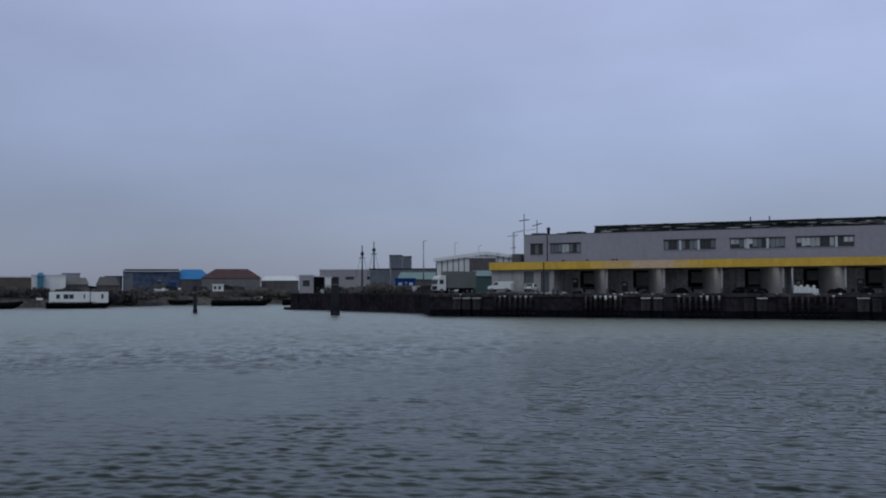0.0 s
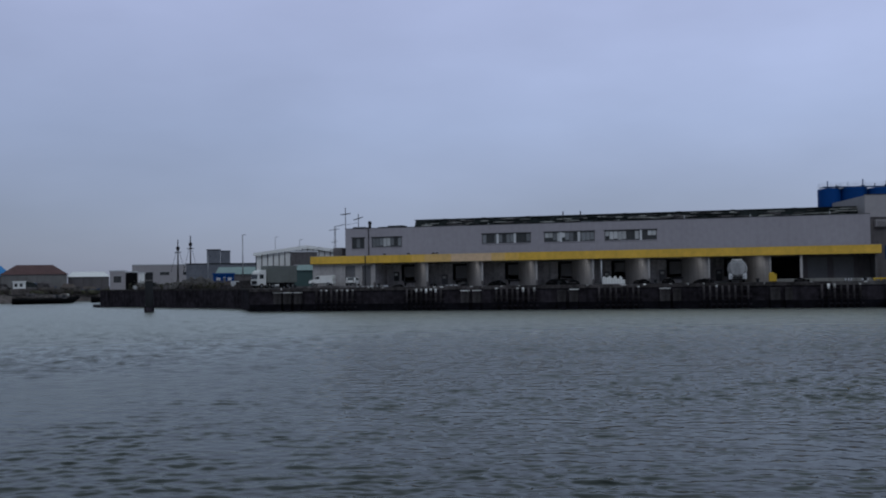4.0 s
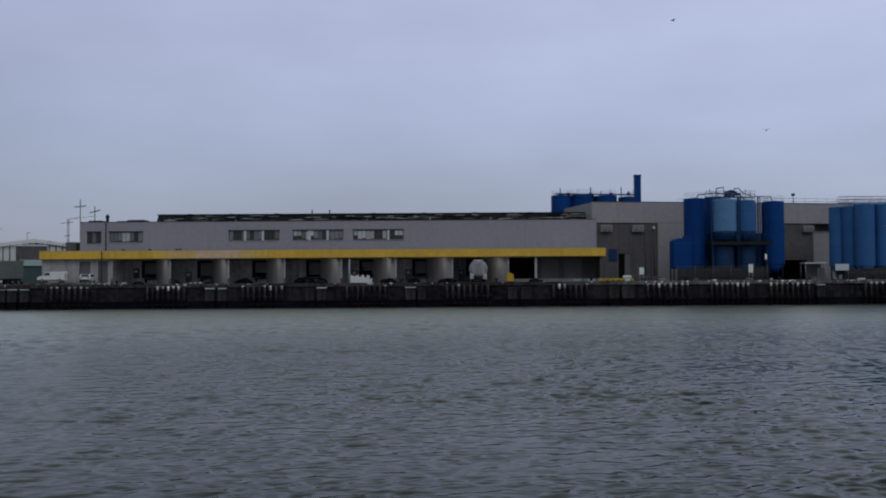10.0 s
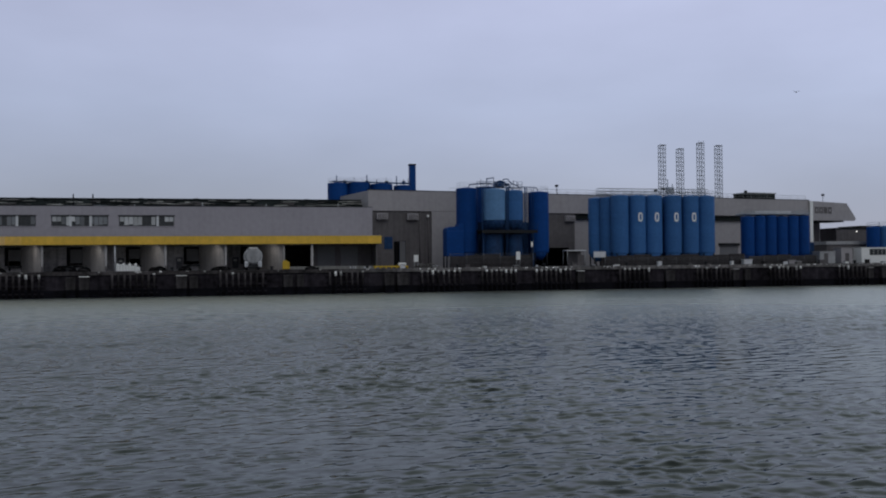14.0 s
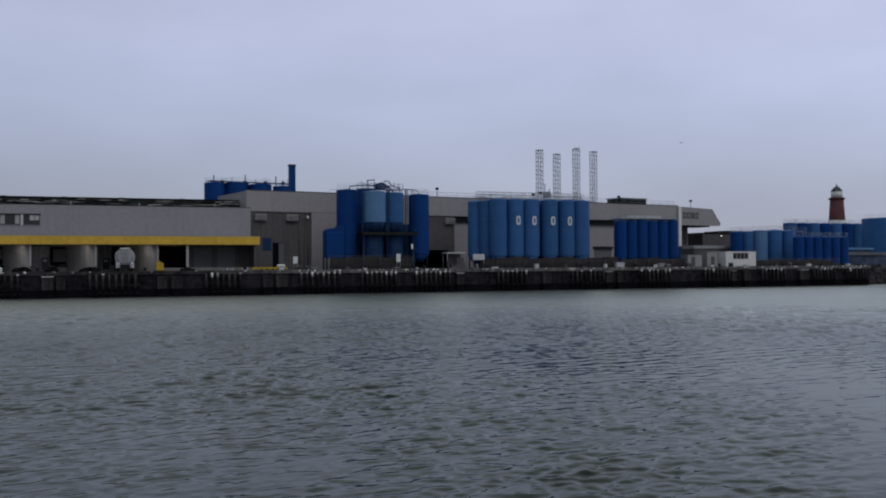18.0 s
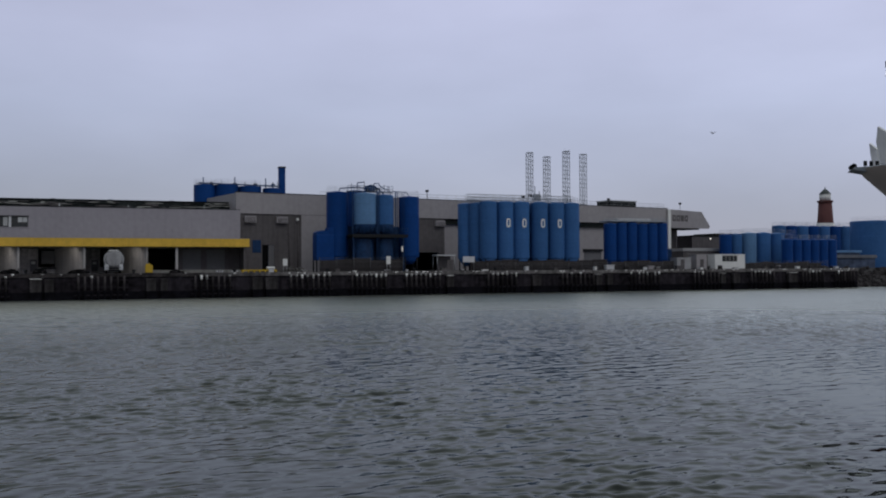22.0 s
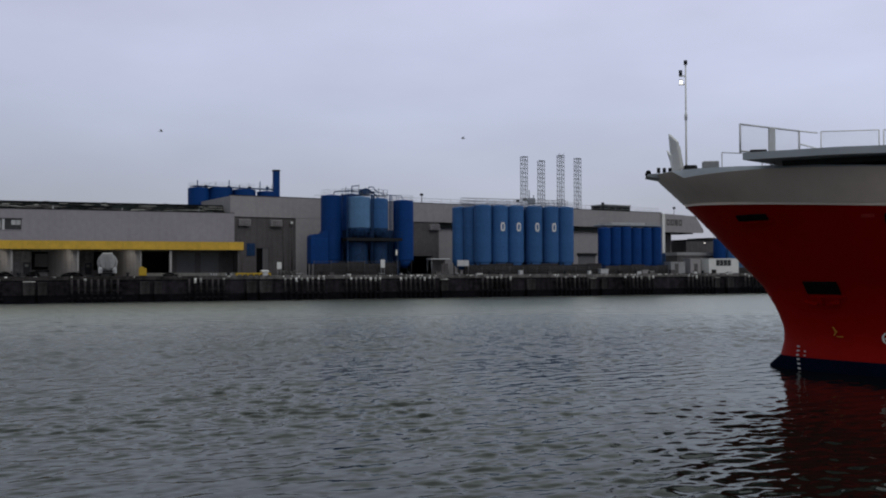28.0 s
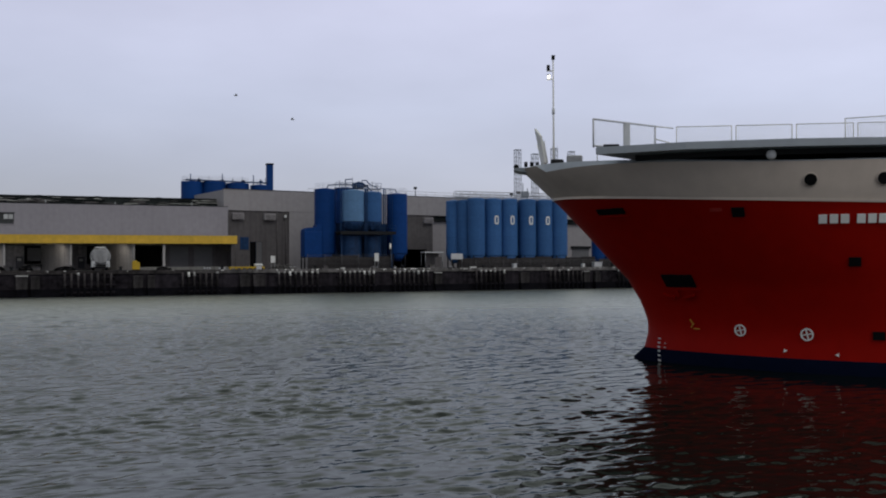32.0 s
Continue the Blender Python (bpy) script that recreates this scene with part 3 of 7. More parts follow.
# ---- long warehouse with the yellow canopy ----
hall = thing("warehouse", (-17.6, 176, QUAY), "long grey-clad fish warehouse with yellow canopy over loading docks", "warehouse")
WX0, WX1, WY, WTOP = -65.2, 29.95, 176.0, 15.5
windows = ((-63.9, -61.3, 11.6, 13.7), (-59.8, -53.7, 11.8, 13.7), (-37.9, -28.6, 12.0, 13.8), (-26.1, -16.8, 12.0, 13.8), (-15.0, -5.7, 12.0, 13.8))
part("front_wall", wall_with(mesh(), WX0, WX1, WY, WY + 0.35, 8.76, WTOP, windows), CLAD, hall)
part("side_wall", slab(WX0, WX0 + 0.35, WY + 0.351, 214, QUAY, WTOP), CLAD, hall)
part("side_wall", slab(WX1 - 0.35, WX1, WY + 0.351, 214, QUAY, WTOP), CLAD, hall)
part("rear_wall", slab(WX0 + 0.36, WX1 - 0.36, 213.6, 214, QUAY, WTOP), CLAD, hall)
part("roof", slab(WX0 + 0.36, WX1 - 0.36, WY + 0.36, 213.5, 15.0, 15.3), ROOF, hall, "flat bitumen roof")
part("floor_slab", slab(WX0 + 0.36, WX1 - 0.36, WY + 0.36, 213.5, 8.4, 8.75), CONCRETE, hall)
part("parapet_cap", slab(WX0 - 0.06, WX1 + 0.02, WY - 0.06, WY + 0.42, WTOP + 0.003, WTOP + 0.09, 0.02), FRAME, hall)
# cladding joints
for k in range(1, 16):
    x = WX0 + (WX1 - WX0) * k / 16
    if not any(w[0] - 0.1 < x < w[1] + 0.1 for w in windows):
        part("cover_strip", slab(x - 0.05, x + 0.05, WY - 0.03, WY - 0.002, 10.1, WTOP - 0.02), CLAD, hall)


def strip_window(w, splits, tones):
    """One letter a pane: d bare dark glass, g grey blind, w white blind, h blind halfway down."""
    x0, x1, z0, z1 = w
    win = part("window", wall_with(mesh(), x0, x1, WY + 0.05, WY + 0.20, z0, z1, [(x0 + 0.1, x1 - 0.1, z0 + 0.1, z1 - 0.12)]), FRAME, hall, "dark-framed strip window")
    part("sill", slab(x0 - 0.1, x1 + 0.1, WY - 0.10, WY + 0.04, z0 - 0.12, z0, 0.02), CLAD, win)
    part("lintel", slab(x0 - 0.15, x1 + 0.15, WY - 0.12, WY - 0.002, z1, z1 + 0.14), FRAME, win)
    k = len(tones)
    step = (x1 - x0 - 0.2) / k
    for i, tone in enumerate(tones):
        a = x0 + 0.1 + i * step
        part("pane", slab(a + 0.03, a + step - 0.03, WY + 0.10, WY + 0.13, z0 + 0.1, z1 - 0.12), GLASS, win)
        if tone != "d":
            drop = 0.82 if tone == "h" else 0.12 + 0.10 * ((i * 7) % 3)
            part("blind", slab(a + 0.04, a + step - 0.04, WY + 0.085, WY + 0.098, z0 + drop, z1 - 0.13), BLIND_G if tone == "g" else BLIND, win)
        if i and not (tone == "w" and tones[i - 1] == "w"):
            part("mullion", slab(a - 0.03, a + 0.03, WY + 0.06, WY + 0.18, z0 + 0.1, z1 - 0.12), FRAME, win)
        if tone == "d":
            part("transom", slab(a + 0.03, a + step - 0.03, WY + 0.08, WY + 0.16, z0 + 0.86, z0 + 0.93), FRAME, win)
    for q in splits:
        part("pier", slab(q - 0.2, q + 0.2, WY - 0.03, WY + 0.05, z0, z1), PANEL, win, "pale pier between the panes")


strip_window(windows[0], (), "dgd")
strip_window(windows[1], (), "gggwwgdg")
strip_window(windows[2], (-34.9, -31.6), "gddggdggdddg")
strip_window(windows[3], (-23.0, -19.7), "hhgwhggdgggg")
strip_window(windows[4], (-8.5,), "hwwwwddwddhh")

# roof: raised dark rooflight ridge with pale gravel and pipes
ridge = mesh()
section = [(184.2, 15.3), (186, 17.42), (200, 17.42), (204, 15.3)]
a, b = [[ridge.verts.new((x, y, z)) for y, z in section] for x in (-53.7, 29.5)]
for k in range(4):
    ridge.faces.new((a[k], a[(k + 1) % 4], b[(k + 1) % 4], b[k]))
ridge.faces.new(a)
ridge.faces.new(b[::-1])
bmesh.ops.recalc_face_normals(ridge, faces=ridge.faces[:])
part("ridge_roof", ridge, ROOF, hall, "dark low-pitched ridge roof")
rnd = random.Random(11)
for k in range(190):
    x, f = rnd.uniform(-52, 29), rnd.random() ** 0.8
    w, h = rnd.uniform(0.4, 1.8), rnd.uniform(0.05, 0.14)
    y, z = 184.15 + 1.5 * f, 15.45 + 1.5 * f * 1.17
    bm = mesh()
    bmesh.ops.create_icosphere(bm, subdivisions=2, radius=1, matrix=Matrix.Translation((x, y, z)) @ Matrix.Diagonal((w, 0.25, h, 1)))
    part("gravel_patch" if k % 3 else "moss_patch", bm, GRAVEL if k % 3 == 1 else (CLAD_D if k % 2 else ROOF), hall)
for k in range(13):
    x = -50 + 6.1 * k + rnd.uniform(-1.5, 1.5)
    part("roof_duct", slab(x, x + rnd.uniform(0.8, 2.6), 183.2, 183.9, 15.301, 15.75 + 0.35 * rnd.random(), 0.05), (PANEL, CLAD_D, PALE_STEEL)[k % 3], hall)
    part("duct_stack", tube(mesh(), (x + 0.3, 184.0, 15.301), (x + 0.3, 184.0, 16.2 + 0.5 * rnd.random()), 0.10, 8), (STEEL, DKSTEEL)[k % 2], hall)
part("ridge_cap", slab(-53.9, 29.6, 185.7, 186.4, 17.421, 17.56), ROOF, hall)
for x, z in ((-23.1, 17.9), (-19.8, 17.9)):
    part("vent_pipe", tube(mesh(), (x, 180.5, 15.3), (x, 180.5, z), 0.11, 10), DKSTEEL, hall)
for x0, x1, z in ((-59.2, -56.6, 15.85), (-57.2, -54.0, 16.05), (-64.4, -61.8, 15.95)):
    part("roof_curb", slab(x0, x1, 178, 181, 15.301, z, 0.1), ROOF, hall)
for x in (-48, -40, -31, -12, -2, 8, 19):
    part("roof_vent", lathe(mesh(), x, 188, [(0.5, 17.42), (0.5, 17.6), (0.62, 17.62), (0.45, 17.75)], 12), ROOF, hall)
chim = part("flue", tube(mesh(), (-60.7, 177.6, 15.3), (-60.7, 177.6, 16.5), 0.28, 12), DKSTEEL, hall)
part("cowl", tube(mesh(), (-60.7, 177.6, 16.501), (-60.7, 177.6, 17.0), 0.42, 12, 0.25), DKSTEEL, chim)
part("downpipe", tube(mesh(), (-60.4, 175.85, 10.0), (-60.4, 175.85, 15.4), 0.09, 8), DKSTEEL, hall)
part("downpipe", tube(mesh(), (-59.0, 169.65, QUAY), (-59.0, 169.65, 10.0), 0.09, 8), DKSTEEL, hall)

# canopy
part("canopy_slab", slab(-69.9, 30.35, 170.02, 175.99, 8.75, 9.85), CONCRETE, hall)
for k in range(40):
    a, b = -70.1 + 2.515 * k, -70.1 + 2.515 * (k + 1) - 0.01
    paint = {8: FADED_B, 9: FADED_A, 10: FADED_A, 11: FADED, 12: FADED, 13: FADED, 14: FADED_A, 15: FADED_B}.get(k, YELLOW)
    part("fascia_panel", slab(a, b, 169.86, 170.0, 8.62, 10.05, 0.01), paint, hall, "" if paint is YELLOW else "sun-bleached fascia panel")
part("fascia_panel", slab(-70.1, -69.95, 170.01, 175.9, 8.62, 10.05), YELLOW, hall)
part("fascia_panel", slab(30.4, 30.55, 170.01, 175.9, 8.62, 10.05), YELLOW, hall)
# thin dark strip along the fascia's bottom, a paler one along its top
part("drip_edge", slab(-70.1, 30.5, 169.9, 169.99, 8.54, 8.617), DKSTEEL, hall)
part("top_flashing", slab(-70.1, 30.5, 169.84, 170.1, 10.053, 10.10), PLASTER, hall, "pale strip along the fascia top")
for x in (-55.5, -50.8, -46.0, -45.3):
    part("floodlight", slab(x - 0.25, x + 0.25, 170.4, 170.8, 10.0, 10.35, 0.05), DKSTEEL, hall)

# annex under the canopy, docks, partitions
part("annex_wall", wall_with(mesh(), -70.0, -57.6, 170.8, 171.1, QUAY, 8.74, [(-63.4, -61.4, QUAY, 8.2), (-60.0, -58.3, QUAY, 8.2)]), PLASTER, hall)
part("annex_wall", slab(-57.9, -57.61, 171.11, 178.59, QUAY, 8.74), DOCK, hall)
part("annex_wall", slab(-70.0, -69.7, 171.11, 175.9, QUAY, 8.74), PLASTER, hall)
for x0, x1 in ((-63.4, -61.4), (-60.0, -58.3)):
    d = part("roller_door", slab(x0 + 0.02, x1 - 0.02, 171.2, 171.28, QUAY, 8.2), DOOR, hall, "grey roller door")
    for k in range(9):
        part("slat", slab(x0 + 0.04, x1 - 0.04, 171.15, 171.195, QUAY + 0.1 + 0.45 * k, QUAY + 0.5 + 0.45 * k), DOOR, d)
fins = (-57.3, -47.0, -36.6, -26.6, -16.5, -6.8, 3.3, 13.3)
bays = []
for a, b in zip(fins, fins[1:]):
    c = (a + b) / 2
    bays.append((c - 1.9, c + 1.4, 5.2, 8.0))
part("dock_wall", wall_with(mesh(), -57.6, 13.6, 178.6, 178.9, QUAY, 8.39, bays), DOCK, hall)
for (x0, x1, z0, z1), shut in zip(bays, (0.75, 0.9, 0.7, 0.85, 0.6, 0.8, 0.55)):
    d = part("dock_door", slab(x0 + 0.02, x1 - 0.02, 178.75, 178.82, z1 - (z1 - z0) * shut, z1), DOOR, hall, "half-raised grey dock door")
    part("dock_leveller", slab(x0, x1, 177.9, 178.59, 4.9, 5.15, 0.03), DKSTEEL, hall)
    part("bumper", slab(x0 + 0.1, x0 + 0.4, 178.2, 178.58, 4.3, 4.88, 0.05), RUBBER, hall)
    part("bumper", slab(x1 - 0.4, x1 - 0.1, 178.2, 178.58, 4.3, 4.88, 0.05), RUBBER, hall)
    part("dock_shelter", wall_with(mesh(), x0 - 0.5, x1 + 0.5, 178.3, 178.59, 5.2, 8.35, [(x0, x1, 5.2, 8.0)]), RUBBER, hall, "black rubber dock shelter")
for x in fins:
    bm = prism(mesh(), [(x - 0.28, 170.5), (x, 170.5), (x - 4.3, 178.25), (x - 4.8, 178.25)], QUAY, 8.74)
    part("partition", bm, PLASTER, hall, "pale slanting partition between docks")
    part("corner_guard", slab(x - 0.32, x + 0.04, 170.38, 170.49, QUAY, 5.0, 0.02), CLAD_D, hall)
    if x < -50:
        continue
    f = part("lamp_fitting", slab(x - 2.95, x - 2.55, 170.9, 171.2, 8.60, 8.74, 0.03), DKSTEEL, hall)
    part("lens", slab(x - 2.9, x - 2.6, 170.95, 171.15, 8.58, 8.598), LAMP_WARM, f, "lit lens")
    dock_lamp = new("dock_lamp", bpy.data.lights.new("dock_lamp", "SPOT"))
    dock_lamp.data.energy, dock_lamp.data.spot_size, dock_lamp.data.spot_blend = 85, radians(150), 1.0
    dock_lamp.data.color, dock_lamp.data.shadow_soft_size = (1.0, 0.95, 0.90), 0.1
    dock_lamp.matrix_basis = look((x - 2.75, 171.05, 8.54), (x - 2.3, 174.0, 4.6))
for x, z0, z1, paint in ((-55.6, 5.2, 7.0, GLASS), (-45.9, QUAY + 0.3, 6.3, DOOR), (-4.9, QUAY + 0.3, 6.5, DOOR), (-14.9, QUAY + 0.3, 6.4, DOOR), (5.0, QUAY + 0.3, 6.4, DOOR)):
    d = part("side_door" if z0 < 5 else "side_window", slab(x - 0.55, x + 0.55, 178.42, 178.58, z0, z1, 0.02), paint, hall)
    part("notice", slab(x - 0.35, x + 0.25, 178.36, 178.41, z1 - 0.75, z1 - 0.3), WHITE, d, "small white notice")
part("post", tube(mesh(), (-15.2, 170.3, QUAY), (-15.2, 170.3, 8.74), 0.12, 10), PANEL, hall)
part("post", slab(17.9, 18.3, 170.3, 170.7, QUAY, 8.74, 0.03), PLASTER, hall)
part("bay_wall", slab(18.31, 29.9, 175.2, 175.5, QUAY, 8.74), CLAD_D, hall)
for x in (21.2, 25.4):
    part("bay_door", slab(x - 1.6, x + 1.6, 175.1, 175.19, QUAY, 8.2), DOOR, hall)
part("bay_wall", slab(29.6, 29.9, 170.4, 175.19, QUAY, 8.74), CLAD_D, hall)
part("loading_plinth", slab(13.8, 30.0, 169.0, 170.29, QUAY, 4.6, 0.04), CONCRETE, hall)
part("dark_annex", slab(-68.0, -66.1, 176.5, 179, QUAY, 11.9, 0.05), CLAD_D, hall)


# ---- aerials on the warehouse roof ----
def aerial(x, y, z0, z1, zbar, half, tilt):
    g = thing("aerial_mast", (x, y, z0), "thin roof aerial mast with a crossbar", "aerial", "aerials on the warehouse")
    part("mast", tube(mesh(), (x, y, z0), (x, y, z1), 0.075, 8), DKSTEEL, g)
    part("crossbar", tube(mesh(), (x - half, y, zbar - tilt), (x + half, y, zbar + tilt), 0.09, 8), DKSTEEL, g)
    for k in (-0.9, -0.45, 0.45, 0.9):
        part("element", tube(mesh(), (x + half * k, y - 0.3, zbar + tilt * k), (x + half * k, y + 0.3, zbar + tilt * k), 0.03, 6), DKSTEEL, g)


aerial(-65.9, 178, 10, 19.9, 18.6, 1.05, 0.1)
aerial(-63.2, 178, 15.3, 18.6, 17.65, 1.0, 0.25)
g = thing("lattice_mast", (-68.1, 178, QUAY), "slender lattice mast with wires beside the warehouse", "mast")
for dx, dy in ((-0.22, -0.2), (0.22, -0.2), (0, 0.25)):
    part("leg", tube(mesh(), (-68.1 + dx, 178 + dy, QUAY), (-68.1 + dx * 0.6, 178 + dy * 0.6, 16.3), 0.04, 6), DKSTEEL, g)
for k in range(16):
    z = 8 + 0.52 * k
    part("brace", tube(mesh(), (-68.3, 177.8, z), (-67.9, 177.8, z + 0.5), 0.025, 5), DKSTEEL, g)
for z, h in ((15.6, 1.35), (13.2, 0.75), (11.6, 1.0)):
    part("crossarm", tube(mesh(), (-68.1 - h, 177.9, z - 0.12), (-68.1 + h * 0.7, 177.9, z + 0.06), 0.05, 6), DKSTEEL, g)
part("wire", tube(mesh(), (-68.1, 178, 16.2), (-65.9, 178, 16.7), 0.03, 5), DKSTEEL, g)
part("wire", tube(mesh(), (-68.1, 178, 16.2), (-63.2, 178, 16.8), 0.03, 5), DKSTEEL, g)


# ---- large shed behind the silos ----
TURN = 10.2
shed = thing("storage_shed", (30.1, 182, QUAY), "large beige-grey clad storage shed behind blue silos", "shed", turn=TURN)
H = 19.2 - QUAY
LOW = 15.25 - QUAY


def sp(name, bm, material, label="", parent=None):
    return part(name, bm, material, parent or shed, label, local=True)


sp("fascia", slab(0, 112.4, -0.25, 0.25, LOW, H), CLAD_B)
sp("fascia", side(mesh(), [(112.42, 10.3), (112.42, H - 0.15), (124.2, H - 0.55), (127.2, 10.9), (126.8, 10.3)], -0.5, 0.25), CLAD_B, "pale fascia with a cut-back end")
sp("roof", slab(0.3, 124, 0.26, 45, H - 0.9, H - 0.5), ROOF)
sp("roof_edge", slab(-0.05, 112.4, -0.32, 0.3, H + 0.003, H + 0.14, 0.02), FRAME)
sp("end_wall", slab(0, 0.3, 0.26, 45, 0, H - 0.1), CLAD_B)
sp("end_wall", slab(120.2, 120.5, 4.5, 45, 0, H - 0.95), CLAD_B)
# coloured dark for the shade of the end recess
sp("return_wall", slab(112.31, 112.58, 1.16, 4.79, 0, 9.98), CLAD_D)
sp("rear_wall", slab(0.31, 120.1, 44.6, 45, 0, H - 0.95), CLAD_B)
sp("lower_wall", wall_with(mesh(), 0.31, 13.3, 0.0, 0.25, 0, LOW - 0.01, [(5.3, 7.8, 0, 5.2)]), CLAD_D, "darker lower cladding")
sp("door", slab(5.32, 6.5, 0.1, 0.16, 0, 5.18), DARK)
sp("door", slab(6.6, 7.78, 0.12, 0.18, 0, 5.18), DOOR)
sp("column_wall", slab(13.31, 36.0, -0.2, 0.25, 0, LOW - 0.01), CLAD_B)
sp("lower_wall", wall_with(mesh(), 36.01, 46.5, 0.0, 0.25, 0, LOW - 0.01, [(36.5, 45.0, 0, 3.9)]), CLAD_D, "darker lower cladding")
sp("lower_wall", wall_with(mesh(), 46.51, 112.3, 0.9, 1.15, 0, LOW - 0.01, [(86.0, 91.4, 0, 4.7)]), CLAD_B)
# dark cladding colour here stands for shade in the recess under the overhang
sp("lower_wall", slab(112.6, 120.19, 4.5, 4.79, 0, 9.98), CLAD_D)
sp("loading_door", slab(86.02, 91.38, 1.0, 1.08, 0, 4.68), DOOR, "wide dark loading door")
sp("door_header", slab(85.7, 91.7, 0.55, 0.898, 4.3, 4.85, 0.03), DKSTEEL)
# its near-black front face draws the shaded band below the fascia
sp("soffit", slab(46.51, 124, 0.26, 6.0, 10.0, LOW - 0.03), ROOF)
sp("end_column", slab(112.1, 113.0, -0.75, -0.51, 0.8, H - 0.2), WHITE, "white end column")
sp("blue_panel", slab(3.3, 5.0, -0.12, -0.004, 3.7, 6.1, 0.02), BLUE_T, "dark blue painted panel")
sp("plinth", slab(2.4, 5.2, -0.1, -0.003, 0.3, 3.6), CLAD_D)
for x in (1.6, 8.0, 37.0, 44.0):
    b = sp("vent_box", slab(x, x + 2.3, -0.75, -0.002, LOW - 1.75, LOW - 0.5, 0.05), CLAD_B, "grey louvred ventilation box")
    for k in range(4):
        sp("louvre", slab(x + 0.15, x + 2.15, -0.80, -0.752, LOW - 1.6 + 0.26 * k, LOW - 1.5 + 0.26 * k), CLAD_D, parent=b)
sp("lamp_bracket", slab(12.2, 12.6, -0.6, -0.21, LOW - 1.2, LOW - 0.7, 0.05), WHITE)
for x in (0.7, 10.8, 12.6):
    sp("downpipe", tube(mesh(), (x, -0.1, 0), (x, -0.1, LOW), 0.1, 8), CLAD_D)
for k in range(4):
    a = 113.8 + 1.42 * k
    bar = sp("sign_bar", slab(a, a + 1.15, -0.56, -0.503, 12.0, 13.55, 0.02), CLAD_D)
    if k != 2:
        sp("sign_gap", slab(a + 0.38, a + 0.78, -0.58, -0.561, 12.45, 13.1), CLAD_B, parent=bar)
sp("roof_box", slab(97.2, 105.8, 4, 9, H - 0.49, H + 1.7, 0.1), ROOF, "dark roof plant housing")
sp("roof_box_cap", slab(97.0, 106.0, 3.8, 9.2, H + 1.71, H + 1.95, 0.05), PANEL)
rail(shed, [tuple(base_of(shed) @ Vector(p)) for p in ((26, 0.6, H), (112, 0.6, H))], 1.1, 2.4, 0.035)
for x, h in ((42.5, 1.9), (68.0, 1.5), (93.5, 1.8), (117.5, 1.5)):
    c = sp("camera_pole", tube(mesh(), (x, 0.5, H - 0.6), (x, 0.5, H + h - 0.3), 0.06, 8), DKSTEEL)
    sp("camera_head", slab(x - 0.3, x + 0.3, 0.25, 0.75, H + h - 0.29, H + h + 0.2, 0.06), DKSTEEL, parent=c)


# ---- silos ----
def silo(x, y, r, z0, z1, paint, label, group, legs=True, ring=True, name="silo"):
    g = thing(name, (x, y, QUAY), label, "silo", group)
    part("shell", lathe(mesh(), x, y, [(r, z0), (r, z0 + 0.1), (r, z1 - 0.2), (r, z1 - 0.08), (r * 0.985, z1), (r * 0.3, z1 + 0.22), (0.15, z1 + 0.26)], 28), paint, g)
    for k in range(1, 3):
        z = z0 + (z1 - z0) * k / 3
        part("weld_band", lathe(mesh(), x, y, [(r, z - 0.05), (r + 0.007, z - 0.03), (r + 0.007, z + 0.03), (r, z + 0.05)], 28), paint, g)
    if legs:
        part("skirt", lathe(mesh(), x, y, [(r * 0.35, z0 - 1.5), (r * 0.97, z0 - 0.002)], 20), paint, g)
        for k in range(4):
            t = math.pi / 4 + k * math.pi / 2
            lx, ly = x + 0.86 * r * math.cos(t), y + 0.86 * r * math.sin(t)
            part("leg", tube(mesh(), (lx, ly, QUAY), (lx, ly, z0 + 0.1), 0.13, 8), DKSTEEL, g)
    if ring:
        bars = mesh()
        pts = [(x + 0.93 * r * math.cos(t * math.pi / 6), y + 0.93 * r * math.sin(t * math.pi / 6), z1) for t in range(12)]
        for a, b in zip(pts, pts[1:] + pts[:1]):
            for h in (0.55, 1.05):
                tube(bars, (a[0], a[1], a[2] + h), (b[0], b[1], b[2] + h), 0.015, 5)
            tube(bars, (a[0], a[1], a[2] - 0.1), (a[0], a[1], a[2] + 1.05), 0.017, 5)
        part("top_rail", bars, PALE_STEEL, g)
    return g


# tall pair of batches beside the shed
silo(47.0, 171.5, 1.98, 6.9, 18.8, BLUE_D, "tall deep blue steel silo by the quay", "mixed silos")
silo(51.9, 175.5, 1.9, 6.9, 19.4, BLUE_D, "tall deep blue steel silo by the quay", "mixed silos")
silo(51.4, 168.3, 2.05, 12.75, 18.4, BLUE_L, "short pale blue silo on a steel platform", "mixed silos", legs=False)
silo(55.2, 168.6, 1.75, 12.75, 18.2, BLUE_M, "short blue silo on a steel platform", "mixed silos", legs=False)
silo(57.4, 174.8, 1.7, 6.9, 18.0, DKSTEEL, "dark steel silo between blue ones", "mixed silos")
silo(61.1, 171.5, 1.95, 6.9, 18.2, BLUE_D, "tall deep blue steel silo by the quay", "mixed silos")
for x, r in ((51.3, 1.9), (55.3, 1.65)):
    silo(x, 169.0, r, 6.0, 10.2, BLUE_T, "squat dark blue tank under the platform", "tanks under the platform", ring=False, name="tank")
g = thing("silo_platform", (53, 168, QUAY), "dark blue steel platform carrying two silos on hoppers", "platform")
part("deck", slab(48.4, 59.0, 166.1, 171.0, 10.75, 10.92), DKSTEEL, g)
for y in (166.1, 168.5, 170.8):
    part("girder", slab(48.4, 59.0, y, y + 0.2, 10.35, 10.74), DKSTEEL, g)
